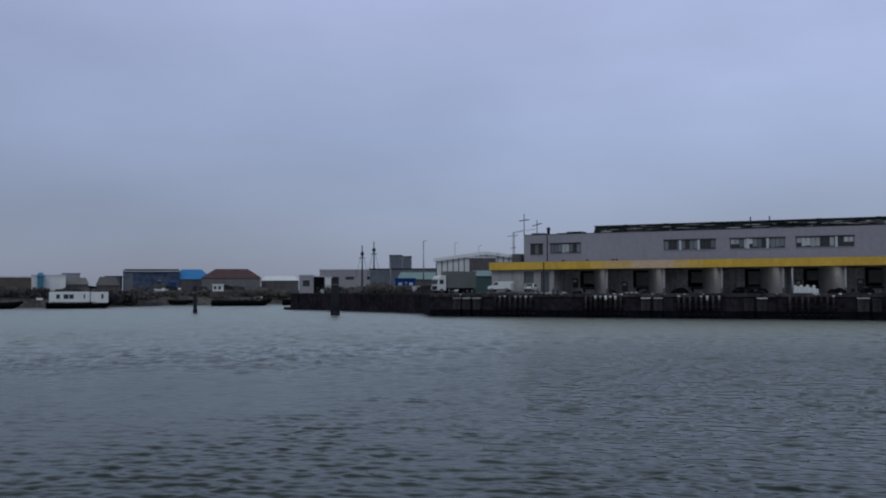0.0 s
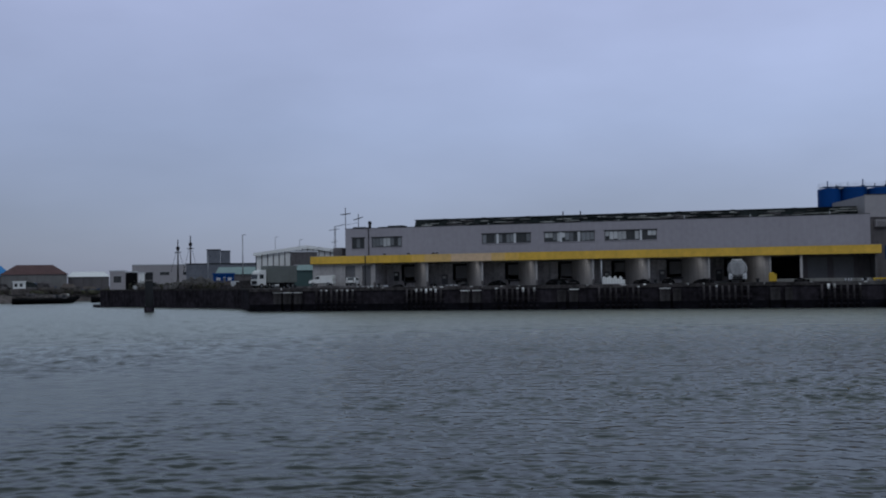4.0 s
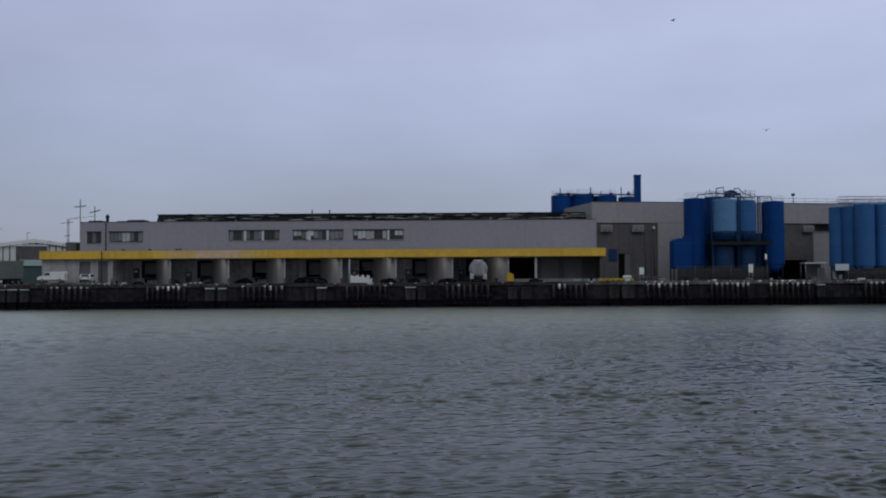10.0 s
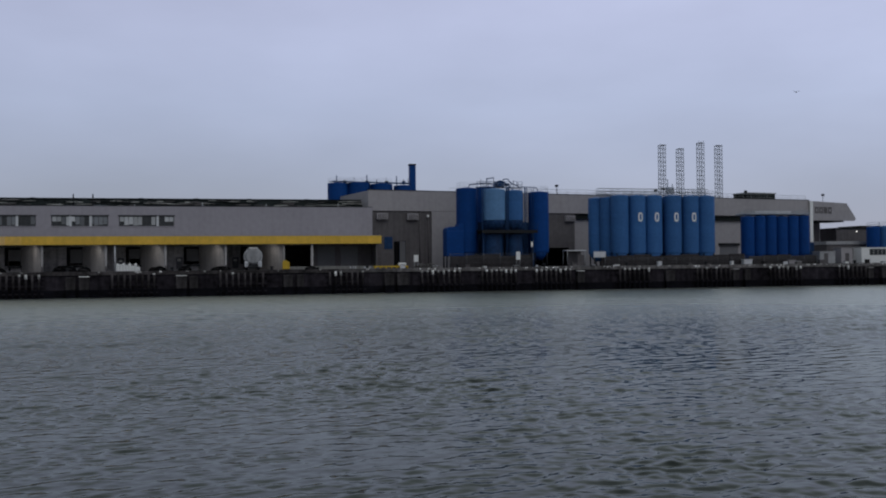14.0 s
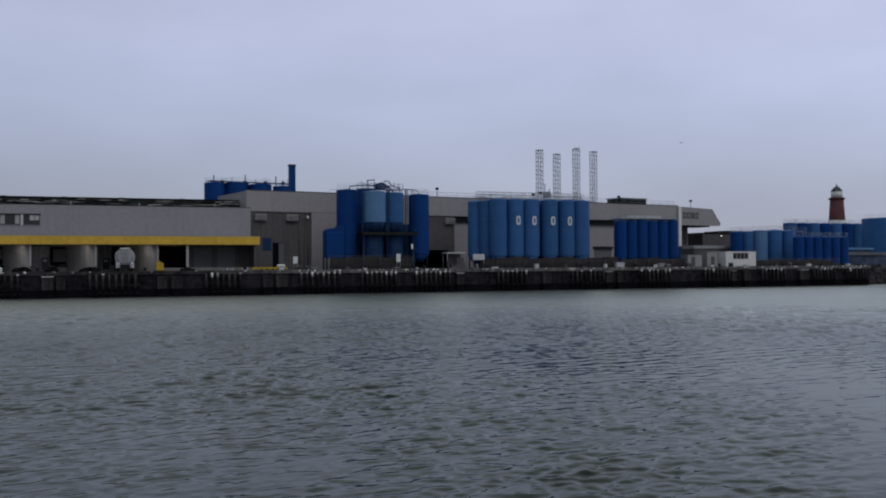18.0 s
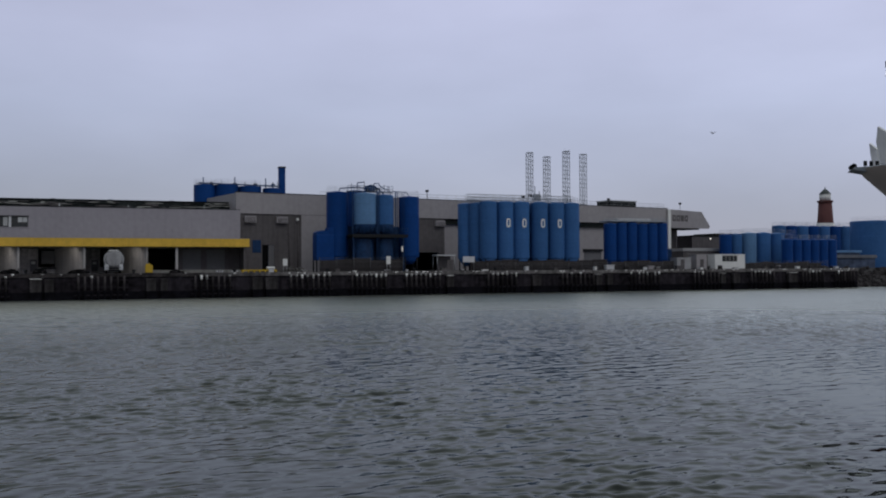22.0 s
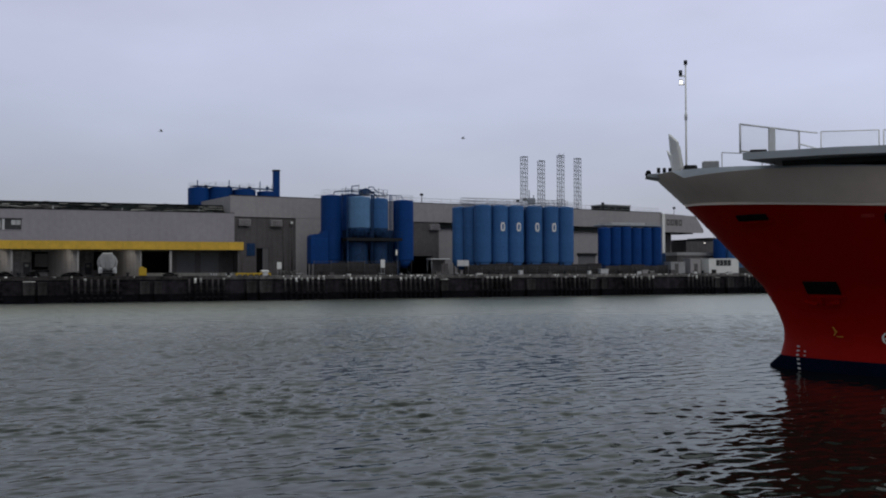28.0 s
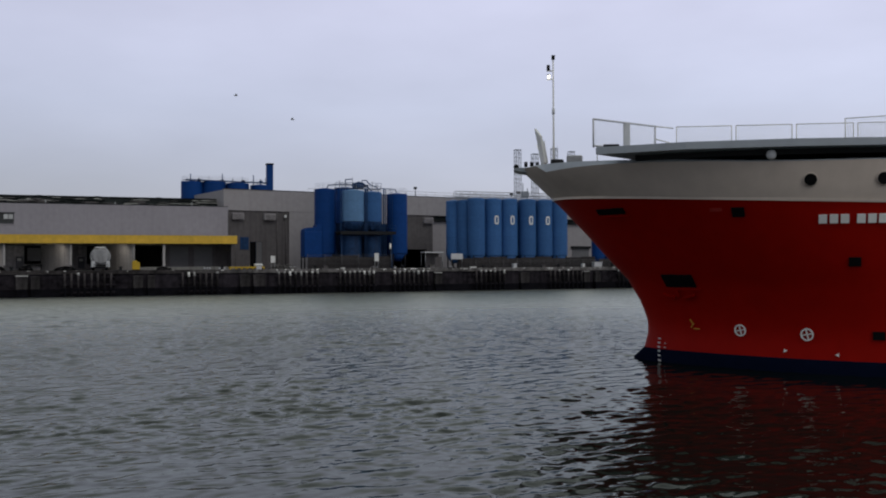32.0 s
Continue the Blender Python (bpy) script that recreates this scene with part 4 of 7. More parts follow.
for x, y, r in ((51.4, 168.3, 2.0), (55.2, 168.6, 1.7)):
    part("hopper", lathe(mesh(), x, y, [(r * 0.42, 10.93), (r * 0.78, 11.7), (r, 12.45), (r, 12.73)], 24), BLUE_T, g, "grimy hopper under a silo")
    for k in range(8):
        t = math.pi * (k + 0.5) / 4
        part("bracket", tube(mesh(), (x + r * 0.98 * math.cos(t), y + r * 0.98 * math.sin(t), 10.93), (x + r * 0.98 * math.cos(t), y + r * 0.98 * math.sin(t), 12.7), 0.07, 6), BLUE_T, g)
for x in (49.0, 53.4, 58.6):
    for y in (167.6, 170.9):
        part("leg", slab(x - 0.12, x + 0.12, y - 0.12, y + 0.12, QUAY, 10.34), BLUE_T, g)
part("brace", tube(mesh(), (49.0, 170.9, 6.0), (53.4, 170.9, 10.2), 0.06, 6), BLUE_T, g)
part("brace", tube(mesh(), (58.6, 170.9, 6.0), (53.4, 170.9, 10.2), 0.06, 6), BLUE_T, g)
# added dark sheet, closes the see-through gaps between the tanks
part("screen", slab(48.9, 60.0, 172.6, 172.8, QUAY, 12.6), BLUE_T, g, "added dark blue sheet closing gaps behind the platform")
for k in range(7):
    x = 48.6 + 1.5 * k
    part("pipe", tube(mesh(), (x, 171.2 + 0.2 * (k % 2), QUAY), (x, 171.2 + 0.2 * (k % 2), 10.3), 0.12 + 0.05 * (k % 3), 8), BLUE_T, g)
for x, y, r in ((53.45, 167.3, 0.16), (53.85, 167.5, 0.10), (57.3, 168.2, 0.14), (57.8, 168.6, 0.09), (48.95, 168.0, 0.10)):
    part("riser_pipe", tube(mesh(), (x, y, QUAY), (x, y, 18.9), r, 8), BLUE_T, g)
rail(g, [(48.4, 166.15, 10.92), (59.0, 166.15, 10.92)], 1.1, 1.5, 0.03, BLUE_T)
ladder = mesh()
for x in (59.15, 59.6):
    tube(ladder, (x, 169.9, 6.5), (x, 169.9, 18.9), 0.035, 5)
for k in range(30):
    tube(ladder, (59.15, 169.9, 6.8 + 0.4 * k), (59.6, 169.9, 6.8 + 0.4 * k), 0.02, 4)
part("ladder", ladder, BLUE_T, g)
# bridge, blower and bent pipes over the tops
g = thing("pipe_bridge", (52.5, 170, 18.8), "tangle of dark blue pipes, blower and rails over the silo tops", "pipes")
part("walkway", slab(48.6, 57.4, 169.9, 171.1, 18.95, 19.05), BLUE_T, g)
for k in range(5):
    part("support", tube(mesh(), (49.0 + 2.0 * k, 170.5, 17.9), (49.0 + 2.0 * k, 170.5, 18.94), 0.07, 6), BLUE_T, g)
rail(g, [(48.6, 169.95, 19.05), (57.4, 169.95, 19.05)], 1.0, 1.1, 0.03, BLUE_T)
part("blower_housing", slab(52.2, 53.9, 169.6, 170.9, 19.06, 20.1, 0.12), BLUE_T, g, "grimy blue blower housing")
part("blower_drum", tube(mesh(), (52.9, 169.3, 19.7), (52.9, 169.58, 19.7), 0.55, 14), BLUE_T, g)
part("motor", tube(mesh(), (54.0, 170.2, 19.5), (54.9, 170.2, 19.5), 0.28, 10), DKSTEEL, g)


def bent(bm, pts, r):
    """A pipe through the points, with ball joints at its bends."""
    for p, q in zip(pts, pts[1:]):
        tube(bm, p, q, r, 8)
    for p in pts[1:-1]:
        bmesh.ops.create_uvsphere(bm, u_segments=8, v_segments=6, radius=r * 1.05, matrix=Matrix.Translation(p))
    return bm


for pts, r in (([(47.2, 171.0, 18.9), (47.4, 170.8, 19.5), (50.4, 170.2, 19.8), (52.2, 170.2, 19.6)], 0.09), ([(51.4, 168.4, 18.6), (51.4, 168.6, 19.4), (52.4, 169.6, 20.0), (53.6, 170.0, 20.1), (54.3, 169.2, 19.4), (55.2, 168.7, 18.4)], 0.11),
               ([(53.6, 170.0, 20.0), (53.7, 170.0, 20.5), (54.6, 170.0, 20.55), (55.0, 170.0, 19.9), (57.2, 171.0, 19.2)], 0.08), ([(50.6, 170.5, 19.1), (50.6, 170.4, 20.6), (51.8, 170.3, 20.75)], 0.09), ([(61.0, 171.3, 18.4), (60.6, 171.2, 19.1), (57.4, 170.6, 19.2)], 0.07)):
    part("pipe", bent(mesh(), pts, r), BLUE_T, g)
for x, z in ((49.5, 20.5), (52.0, 21.0), (55.9, 20.4), (56.8, 20.1)):
    part("mast", tube(mesh(), (x, 170.6, 19.0), (x, 170.6, z), 0.05, 6), DKSTEEL, g)
g = thing("blue_bin", (43.6, 171, QUAY), "low deep blue steel bin beside a silo", "bin")
part("body", slab(42.6, 45.9, 169.6, 172.6, 6.2, 10.9, 0.1), BLUE_D, g)
part("lid", side(mesh(), [(42.6, 10.902), (45.9, 10.902), (45.9, 12.3), (45.0, 12.2), (44.9, 11.75), (43.2, 11.6), (42.7, 11.3)], 169.7, 172.5), BLUE_D, g)
for x in (42.7, 45.1):
    for y in (169.9, 172.3):
        part("leg", tube(mesh(), (x, y, QUAY), (x, y, 6.92), 0.14, 8), DKSTEEL, g)

# row of eight with the white marks
def ring_mark(x, y, r, z, parent):
    """A rounded ring painted on the shell of a silo."""
    bm, loops = mesh(), []
    for k in range(20):
        t = 2 * math.pi * k / 20
        c, d = math.cos(t), math.sin(t)
        u, v = math.copysign(abs(c) ** 0.6, c), math.copysign(abs(d) ** 0.6, d)
        row = []
        for w, h, q in ((0.46, 0.88, r), (0.46, 0.88, r + 0.02), (0.19, 0.56, r + 0.02), (0.19, 0.56, r)):
            ang = -math.pi / 2 + w * u / r
            row.append(bm.verts.new((x + q * math.cos(ang), y + q * math.sin(ang), z + h * v)))
        loops.append(row)
    for a, b in zip(loops, loops[1:] + loops[:1]):
        for k in range(3):
            bm.faces.new((a[k], a[k + 1], b[k + 1], b[k]))
    bmesh.ops.recalc_face_normals(bm, faces=bm.faces[:])
    part("painted_ring", bm, WHITE, parent, "white painted ring mark")


for x, y, r, marked in ((77.15, 170.3, 1.72, 0), (80.75, 170.3, 1.72, 1), (84.2, 170.3, 1.75, 1), (88.3, 170.3, 1.78, 1), (92.1, 170.3, 1.72, 1), (95.5, 170.3, 1.75, 0)):
    g = silo(x, y, r, 6.5, 17.6, BLUE_M, "tall blue steel silo with a white ring mark" if marked else "tall blue steel silo in a row on the quay", "silo row")
    if marked:
        ring_mark(x, y, r, 13.45, g)
for x, y in ((74.6, 175.2), (76.0, 172.9), (77.0, 178.0), (81.5, 174.4), (85.2, 174.4), (88.6, 174.4), (92.4, 174.4), (96.2, 174.4)):
    silo(x, y, 1.72, 6.5, 17.4, BLUE_M, "blue steel silo in the rear row", "silo row")
g = thing("hoist_head", (89.5, 173.2, 17.4), "small pale hoist frame with a lamp over the silo row", "hoist")
part("post", tube(mesh(), (88.9, 173.2, 17.4), (88.9, 173.2, 21.2), 0.10, 6), PALE_STEEL, g)
part("post", tube(mesh(), (89.9, 173.2, 17.4), (89.9, 173.2, 20.2), 0.10, 6), PALE_STEEL, g)
part("cage", slab(88.7, 90.1, 172.9, 173.6, 18.3, 19.6, 0.05), PALE_STEEL, g)
part("lamp_box", slab(87.4, 88.2, 172.9, 173.3, 19.0, 19.5, 0.05), DKSTEEL, g)
part("arm", tube(mesh(), (88.2, 173.1, 19.2), (88.9, 173.2, 19.2), 0.05, 6), DKSTEEL, g)
g = thing("silo_walkway", (86, 172.3, 17.6), "steel walkway with rails over the silo row", "walkway")
part("deck", slab(73.5, 97.0, 171.9, 172.8, 17.95, 18.05), STEEL, g)
rail(g, [(73.5, 171.9, 18.05), (97.0, 171.9, 18.05)], 1.1, 1.5, 0.035)
rail(g, [(73.5, 172.8, 18.05), (97.0, 172.8, 18.05)], 1.1, 1.5, 0.035)

# low dark batch
for k in range(6):
    silo(104.7 + 2.5 * k, 170.2, 1.3, 6.0, 13.6 + 0.1 * (k % 3), BLUE_D, "low deep blue silo in a close batch", "low silos")
for k in range(5):
    silo(106.3 + 2.5 * k, 173.0, 1.3, 6.0, 13.7, BLUE_D, "low deep blue silo in a close batch", "low silos")
g = thing("batch_canopy", (111, 171.5, 14.0), "pale roof sheets and rails on the low silos", "roof sheet")
part("sheet", slab(104.2, 118.2, 169.2, 173.8, 14.05, 14.30, 0.05), PALE_STEEL, g)
part("sheet_upstand", slab(106.0, 114.0, 169.4, 169.5, 14.31, 14.75), PANEL, g)
rail(g, [(103.5, 169.4, 14.0), (118.3, 169.4, 14.0)], 1.0, 1.3, 0.03)

# tanks beyond the shed
for x, r, z, paint in ((146.9, 1.45, 12.2, BLUE_D), (149.9, 1.42, 12.3, BLUE_M), (153.7, 1.8, 12.6, BLUE_L), (158.0, 1.8, 12.7, BLUE_M), (162.2, 1.8, 12.6, BLUE_M), (165.9, 1.6, 12.4, BLUE_D)):
    silo(x, 187, r, QUAY, z, paint, "blue upright tank beyond the shed", "tanks beyond the shed", legs=False)
for k in range(6):
    silo(158.3 + 2.65 * k, 179, 1.3, QUAY, 10.9, BLUE_D, "small deep blue tank beyond the shed", "tanks beyond the shed", legs=False)
for k in range(8):
    silo(189.0 + 4.0 * k, 217, 1.95, QUAY, 16.0, BLUE_D if k % 2 else BLUE_M, "blue tank in the far row", "tanks in the far row", legs=False)
silo(203.5, 197, 5.9, QUAY, 16.6, BLUE_M, "wide blue storage tank", "tanks in the far row", legs=False)
for x0, x1, y, z0, z1, paint in ((178, 186, 196, 10.2, 10.7, BLUE_L), (182, 192, 190, 8.0, 8.6, BLUE_L), (174, 195, 188, 6.6, 7.4, FAR_GREY), (176, 194, 189, QUAY, 6.59, HALL_BLUE)):
    g = thing("low_shed", ((x0 + x1) / 2, y, QUAY), "low shed roof among the tanks", "shed", "sheds among the tanks")
    part("body", slab(x0 + 0.3, x1 - 0.3, y, y + 6, QUAY, z0), HALL_BLUE, g)
    part("roof", slab(x0, x1, y - 0.4, y + 6.4, z0 + 0.002, z1, 0.05), paint, g)

# tanks rising behind the warehouse, with the tall blue stack
for x, r, z in ((26.9, 2.2, 22.0), (31.3, 2.5, 22.1), (36.2, 2.4, 21.9), (40.9, 2.0, 21.6)):
    silo(x, 201, r, QUAY, z, BLUE_D, "deep blue tank rising behind the warehouse roof", "tanks behind the warehouse", legs=False)
g = thing("tank_pipework", (34, 199, 21), "pipes and valves over the rear tanks", "pipes")
part("header_pipe", tube(mesh(), (25.5, 199.2, 22.3), (42.2, 199.2, 22.0), 0.14, 8), BLUE_T, g)
for k, (x, h) in enumerate(((26.4, 1.5), (28.1, 0.7), (30.2, 1.2), (32.8, 1.7), (35.0, 0.8), (37.1, 1.3), (39.2, 1.6), (40.8, 0.9), (41.9, 1.2))):
    part("riser", tube(mesh(), (x, 199.3 + 0.5 * (k % 3), 21.4), (x, 199.3 + 0.5 * (k % 3), 22.0 + h), 0.10 - 0.02 * (k % 3), 6), (BLUE_T, DKSTEEL, PALE_STEEL)[k % 3], g)
    if k % 2:
        part("valve", slab(x - 0.35, x + 0.35, 199.2, 199.8, 21.9, 22.5, 0.08), (BLUE_T, DKSTEEL)[k % 4 == 1], g)
part("gantry", slab(25.0, 30.0, 199.3, 200.2, 22.2, 22.3), DKSTEEL, g)
g = thing("chimney_stack", (42.9, 200.5, QUAY), "tall square blue chimney stack", "chimney")
part("shaft", slab(42.25, 43.55, 200, 201.3, QUAY, 26.0, 0.05), BLUE_D, g)
part("rim", slab(42.15, 43.65, 199.9, 201.4, 26.001, 26.3, 0.04), DKSTEEL, g)
for x in (48, 52.5):
    g = thing("roof_antenna", (x, 190, 18.3), "thin rail frame on the shed roof", "rail", "rail frames on the roof")
    rail(g, [(x, 188, 18.3), (x + 2.2, 188, 18.3)], 1.9, 1.1, 0.03, STEEL)

# jack-up legs far behind
for x, top in ((116.5, 35.4), (121.7, 34.5), (127.7, 36.2), (133.0, 35.6)):
    g = thing("lattice_tower", (x, 230, QUAY), "pale steel lattice leg of a platform behind the shed", "lattice tower", "lattice legs")
    for dx in (-0.7, 0.7):
        for dy in (-0.7, 0.7):
            part("chord", tube(mesh(), (x + dx, 230 + dy, QUAY), (x + dx, 230 + dy, top), 0.085, 8), PALE_STEEL, g)
    first, k = None, 0
    while 15 + 1.15 * k < top - 0.2:
        z = 15 + 1.15 * k
        if first is None:
            bm = mesh()
            for d in (-0.7, 0.7):
                tube(bm, (-0.7, d, 0), (0.7, d, 0), 0.045, 5)
                tube(bm, (d, -0.7, 0), (d, 0.7, 0), 0.04, 5)
                tube(bm, (-0.7, d, 0), (0.7, d, 1.15), 0.035, 4)
                tube(bm, (d, 0.7, 0), (d, -0.7, 1.15), 0.035, 4)
            first = part("rung", bm, PALE_STEEL, g, local=True)
            first.matrix_basis = Matrix.Translation((0, 0, z - QUAY))
        else:
            twin(first, Matrix.Translation((0, 0, z - QUAY)))
        k += 1
    part("top_ring", slab(x - 0.8, x + 0.8, 229.2, 230.8, top, top + 0.12), PALE_STEEL, g)

# lighthouse
LX, LY = 398.6, 420
g = thing("lighthouse", (LX, LY, QUAY), "round red lighthouse with a white lantern room", "lighthouse")
part("tower", lathe(mesh(), LX, LY, [(5.6, QUAY), (4.35, 28), (3.6, 39.6)], 32), BRICK_RED, g)
part("base", lathe(mesh(), LX, LY, [(6.2, QUAY), (4.9, 28.0), (4.36, 28.2)], 32), WHITE, g, "white lower tower")
part("gallery", lathe(mesh(), LX, LY, [(3.6, 39.4), (4.35, 40.2), (4.35, 40.8), (3.8, 40.9)], 32), BRICK_RED, g)
part("lantern_room", lathe(mesh(), LX, LY, [(3.0, 40.9), (3.0, 44.6)], 24), WHITE, g)
for k in range(12):
    t = math.pi * k / 6
    part("glazing_bar", tube(mesh(), (LX + 3.02 * math.cos(t), LY + 3.02 * math.sin(t), 41), (LX + 3.02 * math.cos(t), LY + 3.02 * math.sin(t), 44.55), 0.1, 6), WHITE, g)
part("dome", lathe(mesh(), LX, LY, [(3.25, 44.601), (2.9, 45.0), (1.9, 46.3), (0.95, 47.1), (0.35, 47.5), (0.25, 48.6)], 24), DOME, g)

# added dark walls stand for the shadows and fence band under the silos
for x0, x1, y, top in ((42.2, 57.6, 165.3, 6.35), (72.0, 102.2, 167.3, 6.1), (103.0, 118.6, 167.2, 5.9), (136.5, 160.0, 170.0, 5.5)):
    g = thing("bund_wall", ((x0 + x1) / 2, y, QUAY), "added dark wall for the shadowed zone under the silos", "wall", "yard walls")
    n = max(3, round((x1 - x0) / 3.4))
    for k in range(n):
        a, b = x0 + (x1 - x0) * k / n, x0 + (x1 - x0) * (k + 1) / n - 0.03
        part("wall_panel", slab(a, b, y, y + 0.2, QUAY, top + 0.15 * ((k * 7) % 3 - 1), 0.02), FILL_WALL, g)
# grey store and sheds seen between the shed and the far tanks
for x0, x1, y, top, paint, lab in ((150.5, 172, 205, 12.4, CLAD_D, "grey-brown store beyond the shed"), (163, 176, 212, 13.2, BROWN, "brown store among the tanks"), (136.9, 150, 190, 8.3, CLAD_D, "low dark store with a pale roof edge")):
    g = thing("store", ((x0 + x1) / 2, y, QUAY), lab, "store", "stores beyond the shed")
    part("front_wall", wall_with(mesh(), x0, x1, y, y + 0.3, QUAY, top, [(x0 + 2, x0 + 5, QUAY, QUAY + 3.2), (x1 - 4, x1 - 2.5, QUAY + 4.4, QUAY + 5.6)] if top > 9 else [(x0 + 3, x0 + 6, QUAY, QUAY + 3)]), paint, g)
    part("end_wall", slab(x0, x0 + 0.3, y + 0.301, y + 9, QUAY, top), paint, g)
    part("end_wall", slab(x1 - 0.3, x1, y + 0.301, y + 9, QUAY, top), paint, g)
    part("roof", slab(x0 - 0.2, x1 + 0.2, y - 0.2, y + 9.2, top + 0.002, top + (0.3 if top > 9 else 0.75), 0.05), ROOF if top > 9 else TANK_GREY, g)
    part("rear_wall", slab(x0 + 0.31, x1 - 0.31, y + 8.7, y + 9, QUAY, top), paint, g)
    if x0 == 150.5:
        part("wall_lamp", slab(156.15, 156.4, y - 0.15, y - 0.003, 11.75, 11.95, 0.03), LAMP_ON, g, "lit white wall lamp")


# ---- vehicles and quayside clutter ----
def wheels(g, xs, ys, r, w=0.22):
    for x in xs:
        for y in ys:
            t = part("wheel", tube(mesh(), (x, y - w / 2, r), (x, y + w / 2, r), r, 16), RUBBER, g, local=True)
            part("hub", tube(mesh(), (x, y - w / 2 - 0.015, r), (x, y + w / 2 + 0.015, r), r * 0.55, 12), STEEL, t, local=True)


def van(at, turn):
    g = thing("delivery_van", at, "white panel van parked on the quay", "van", turn=turn)
    bm = side(mesh(), [(-2.35, 0.35), (2.25, 0.35), (2.35, 0.75), (2.15, 1.05), (1.45, 1.22), (0.75, 1.9), (-2.2, 1.95), (-2.35, 1.75)], -0.92, 0.92)
    bmesh.ops.bevel(bm, geom=bm.edges[:], offset=0.05, segments=2, affect="EDGES")
    part("body", bm, WHITE, g, local=True)
    part("windscreen", side(mesh(), [(1.40, 1.26), (1.47, 1.26), (0.86, 1.82), (0.79, 1.82)], -0.78, 0.78), GLASS, g, local=True)
    for y in (-0.935, 0.915):
        part("side_window", side(mesh(), [(0.2, 1.25), (1.25, 1.25), (0.75, 1.75), (0.2, 1.75)], y, y + 0.02), GLASS, g, local=True)
        part("sill_trim", slab(-2.2, 2.2, y, y + 0.02, 0.38, 0.5), RUBBER, g, local=True)
    for y in (-0.75, 0.6):
        part("headlight", slab(2.2, 2.36, y, y + 0.2, 0.72, 0.92, 0.03), PANEL, g, local=True)
        part("tail_light", slab(-2.37, -2.33, y, y + 0.15, 0.9, 1.4), BRICK_RED, g, local=True)
    part("bumper", slab(2.2, 2.42, -0.85, 0.85, 0.36, 0.6, 0.04), RUBBER, g, local=True)
    wheels(g, (-1.5, 1.5), (-0.82, 0.82), 0.33)


def car(at, turn):
    g = thing("parked_car", at, "small white hatchback parked on the quay", "car", turn=turn)
    bm = side(mesh(), [(-1.95, 0.3), (1.95, 0.3), (2.0, 0.7), (1.1, 0.95), (0.55, 1.42), (-1.3, 1.47), (-1.9, 0.95)], -0.85, 0.85)
    bmesh.ops.bevel(bm, geom=bm.edges[:], offset=0.06, segments=2, affect="EDGES")
    part("body", bm, WHITE, g, local=True)
    part("windscreen", side(mesh(), [(1.07, 0.99), (1.14, 0.99), (0.66, 1.36), (0.59, 1.36)], -0.7, 0.7), GLASS, g, local=True)
    part("rear_window", side(mesh(), [(-1.86, 1.0), (-1.92, 1.0), (-1.42, 1.42), (-1.36, 1.42)], -0.65, 0.65), GLASS, g, local=True)
    for y in (-0.865, 0.845):
        part("side_window", side(mesh(), [(-1.5, 0.98), (0.9, 0.98), (0.5, 1.35), (-1.2, 1.38)], y, y + 0.02), GLASS, g, local=True)
    for y in (-0.72, 0.5):
        part("tail_light", slab(-1.97, -1.9, y, y + 0.22, 0.75, 0.95), BRICK_RED, g, local=True)
        part("headlight", slab(1.88, 2.0, y, y + 0.22, 0.62, 0.78), PANEL, g, local=True)
    part("bumper", slab(-2.03, -1.9, -0.8, 0.8, 0.32, 0.55, 0.03), RUBBER, g, local=True)
    wheels(g, (-1.25, 1.3), (-0.76, 0.76), 0.3)


def truck(at, turn):
    g = thing("articulated_truck", at, "white-cabbed articulated truck with a grey box trailer", "truck", turn=turn)
    bm = side(mesh(), [(4.2, 0.6), (6.3, 0.6), (6.4, 1.9), (6.15, 3.3), (5.6, 3.75), (4.3, 3.85), (4.2, 3.5)], -1.22, 1.22)
    bmesh.ops.bevel(bm, geom=bm.edges[:], offset=0.07, segments=2, affect="EDGES")
    cab = part("cab", bm, WHITE, g, "white cab", local=True)
    part("windscreen", side(mesh(), [(6.37, 1.95), (6.44, 1.95), (6.27, 2.95), (6.20, 2.95)], -1.05, 1.05), GLASS, cab, local=True)
    for y in (-1.235, 1.215):
        part("door_window", slab(4.9, 5.9, y, y + 0.02, 2.0, 2.9), GLASS, cab, local=True)
    part("grille", slab(6.3, 6.45, -0.9, 0.9, 0.8, 1.6, 0.03), DKSTEEL, cab, local=True)
    for y in (-1.1, 0.75):
        part("headlight", slab(6.32, 6.46, y, y + 0.35, 0.75, 0.98), PANEL, cab, local=True)
    part("trailer_box", slab(-3.6, 3.9, -1.27, 1.27, 1.15, 4.7, 0.04), TRAILER, g, "weathered grey trailer box", local=True)
    for k in range(6):
        part("box_rib", slab(-3.4 + 1.3 * k, -3.3 + 1.3 * k, -1.31, -1.272, 1.2, 4.65), TRAILER, g, local=True)
    part("chassis", slab(-3.5, 5.5, -0.5, 0.5, 0.8, 1.1), DKSTEEL, g, local=True)
    wheels(g, (5.4, 2.6, -1.2, -2.5), (-1.05, 1.05), 0.5, 0.35)


apron = thing("raised_apron", (-64, 167, QUAY), "low worn concrete apron in front of the annex", "apron")
for k in range(5):
    part("apron_slab", slab(-71.5 + 3.1 * k, -68.43 + 3.1 * k, 164.2, 169.6, QUAY, QUAY + 0.38, 0.03), COPING, apron)
van((-66.6, 167, QUAY + 0.38), 182)
car((-60.5, 167, QUAY + 0.38), 95)
for x, y, a in ((-124.6, 222.6, 200), (-120.4, 224.9, 25), (-115.1, 227.6, 15), (-110.2, 230.0, 30), (-107.8, 231.1, 210), (-103.0, 226, 20)):
    car((x, y, QUAY), a)
truck((-84.8, 188.4, QUAY), 239.5)

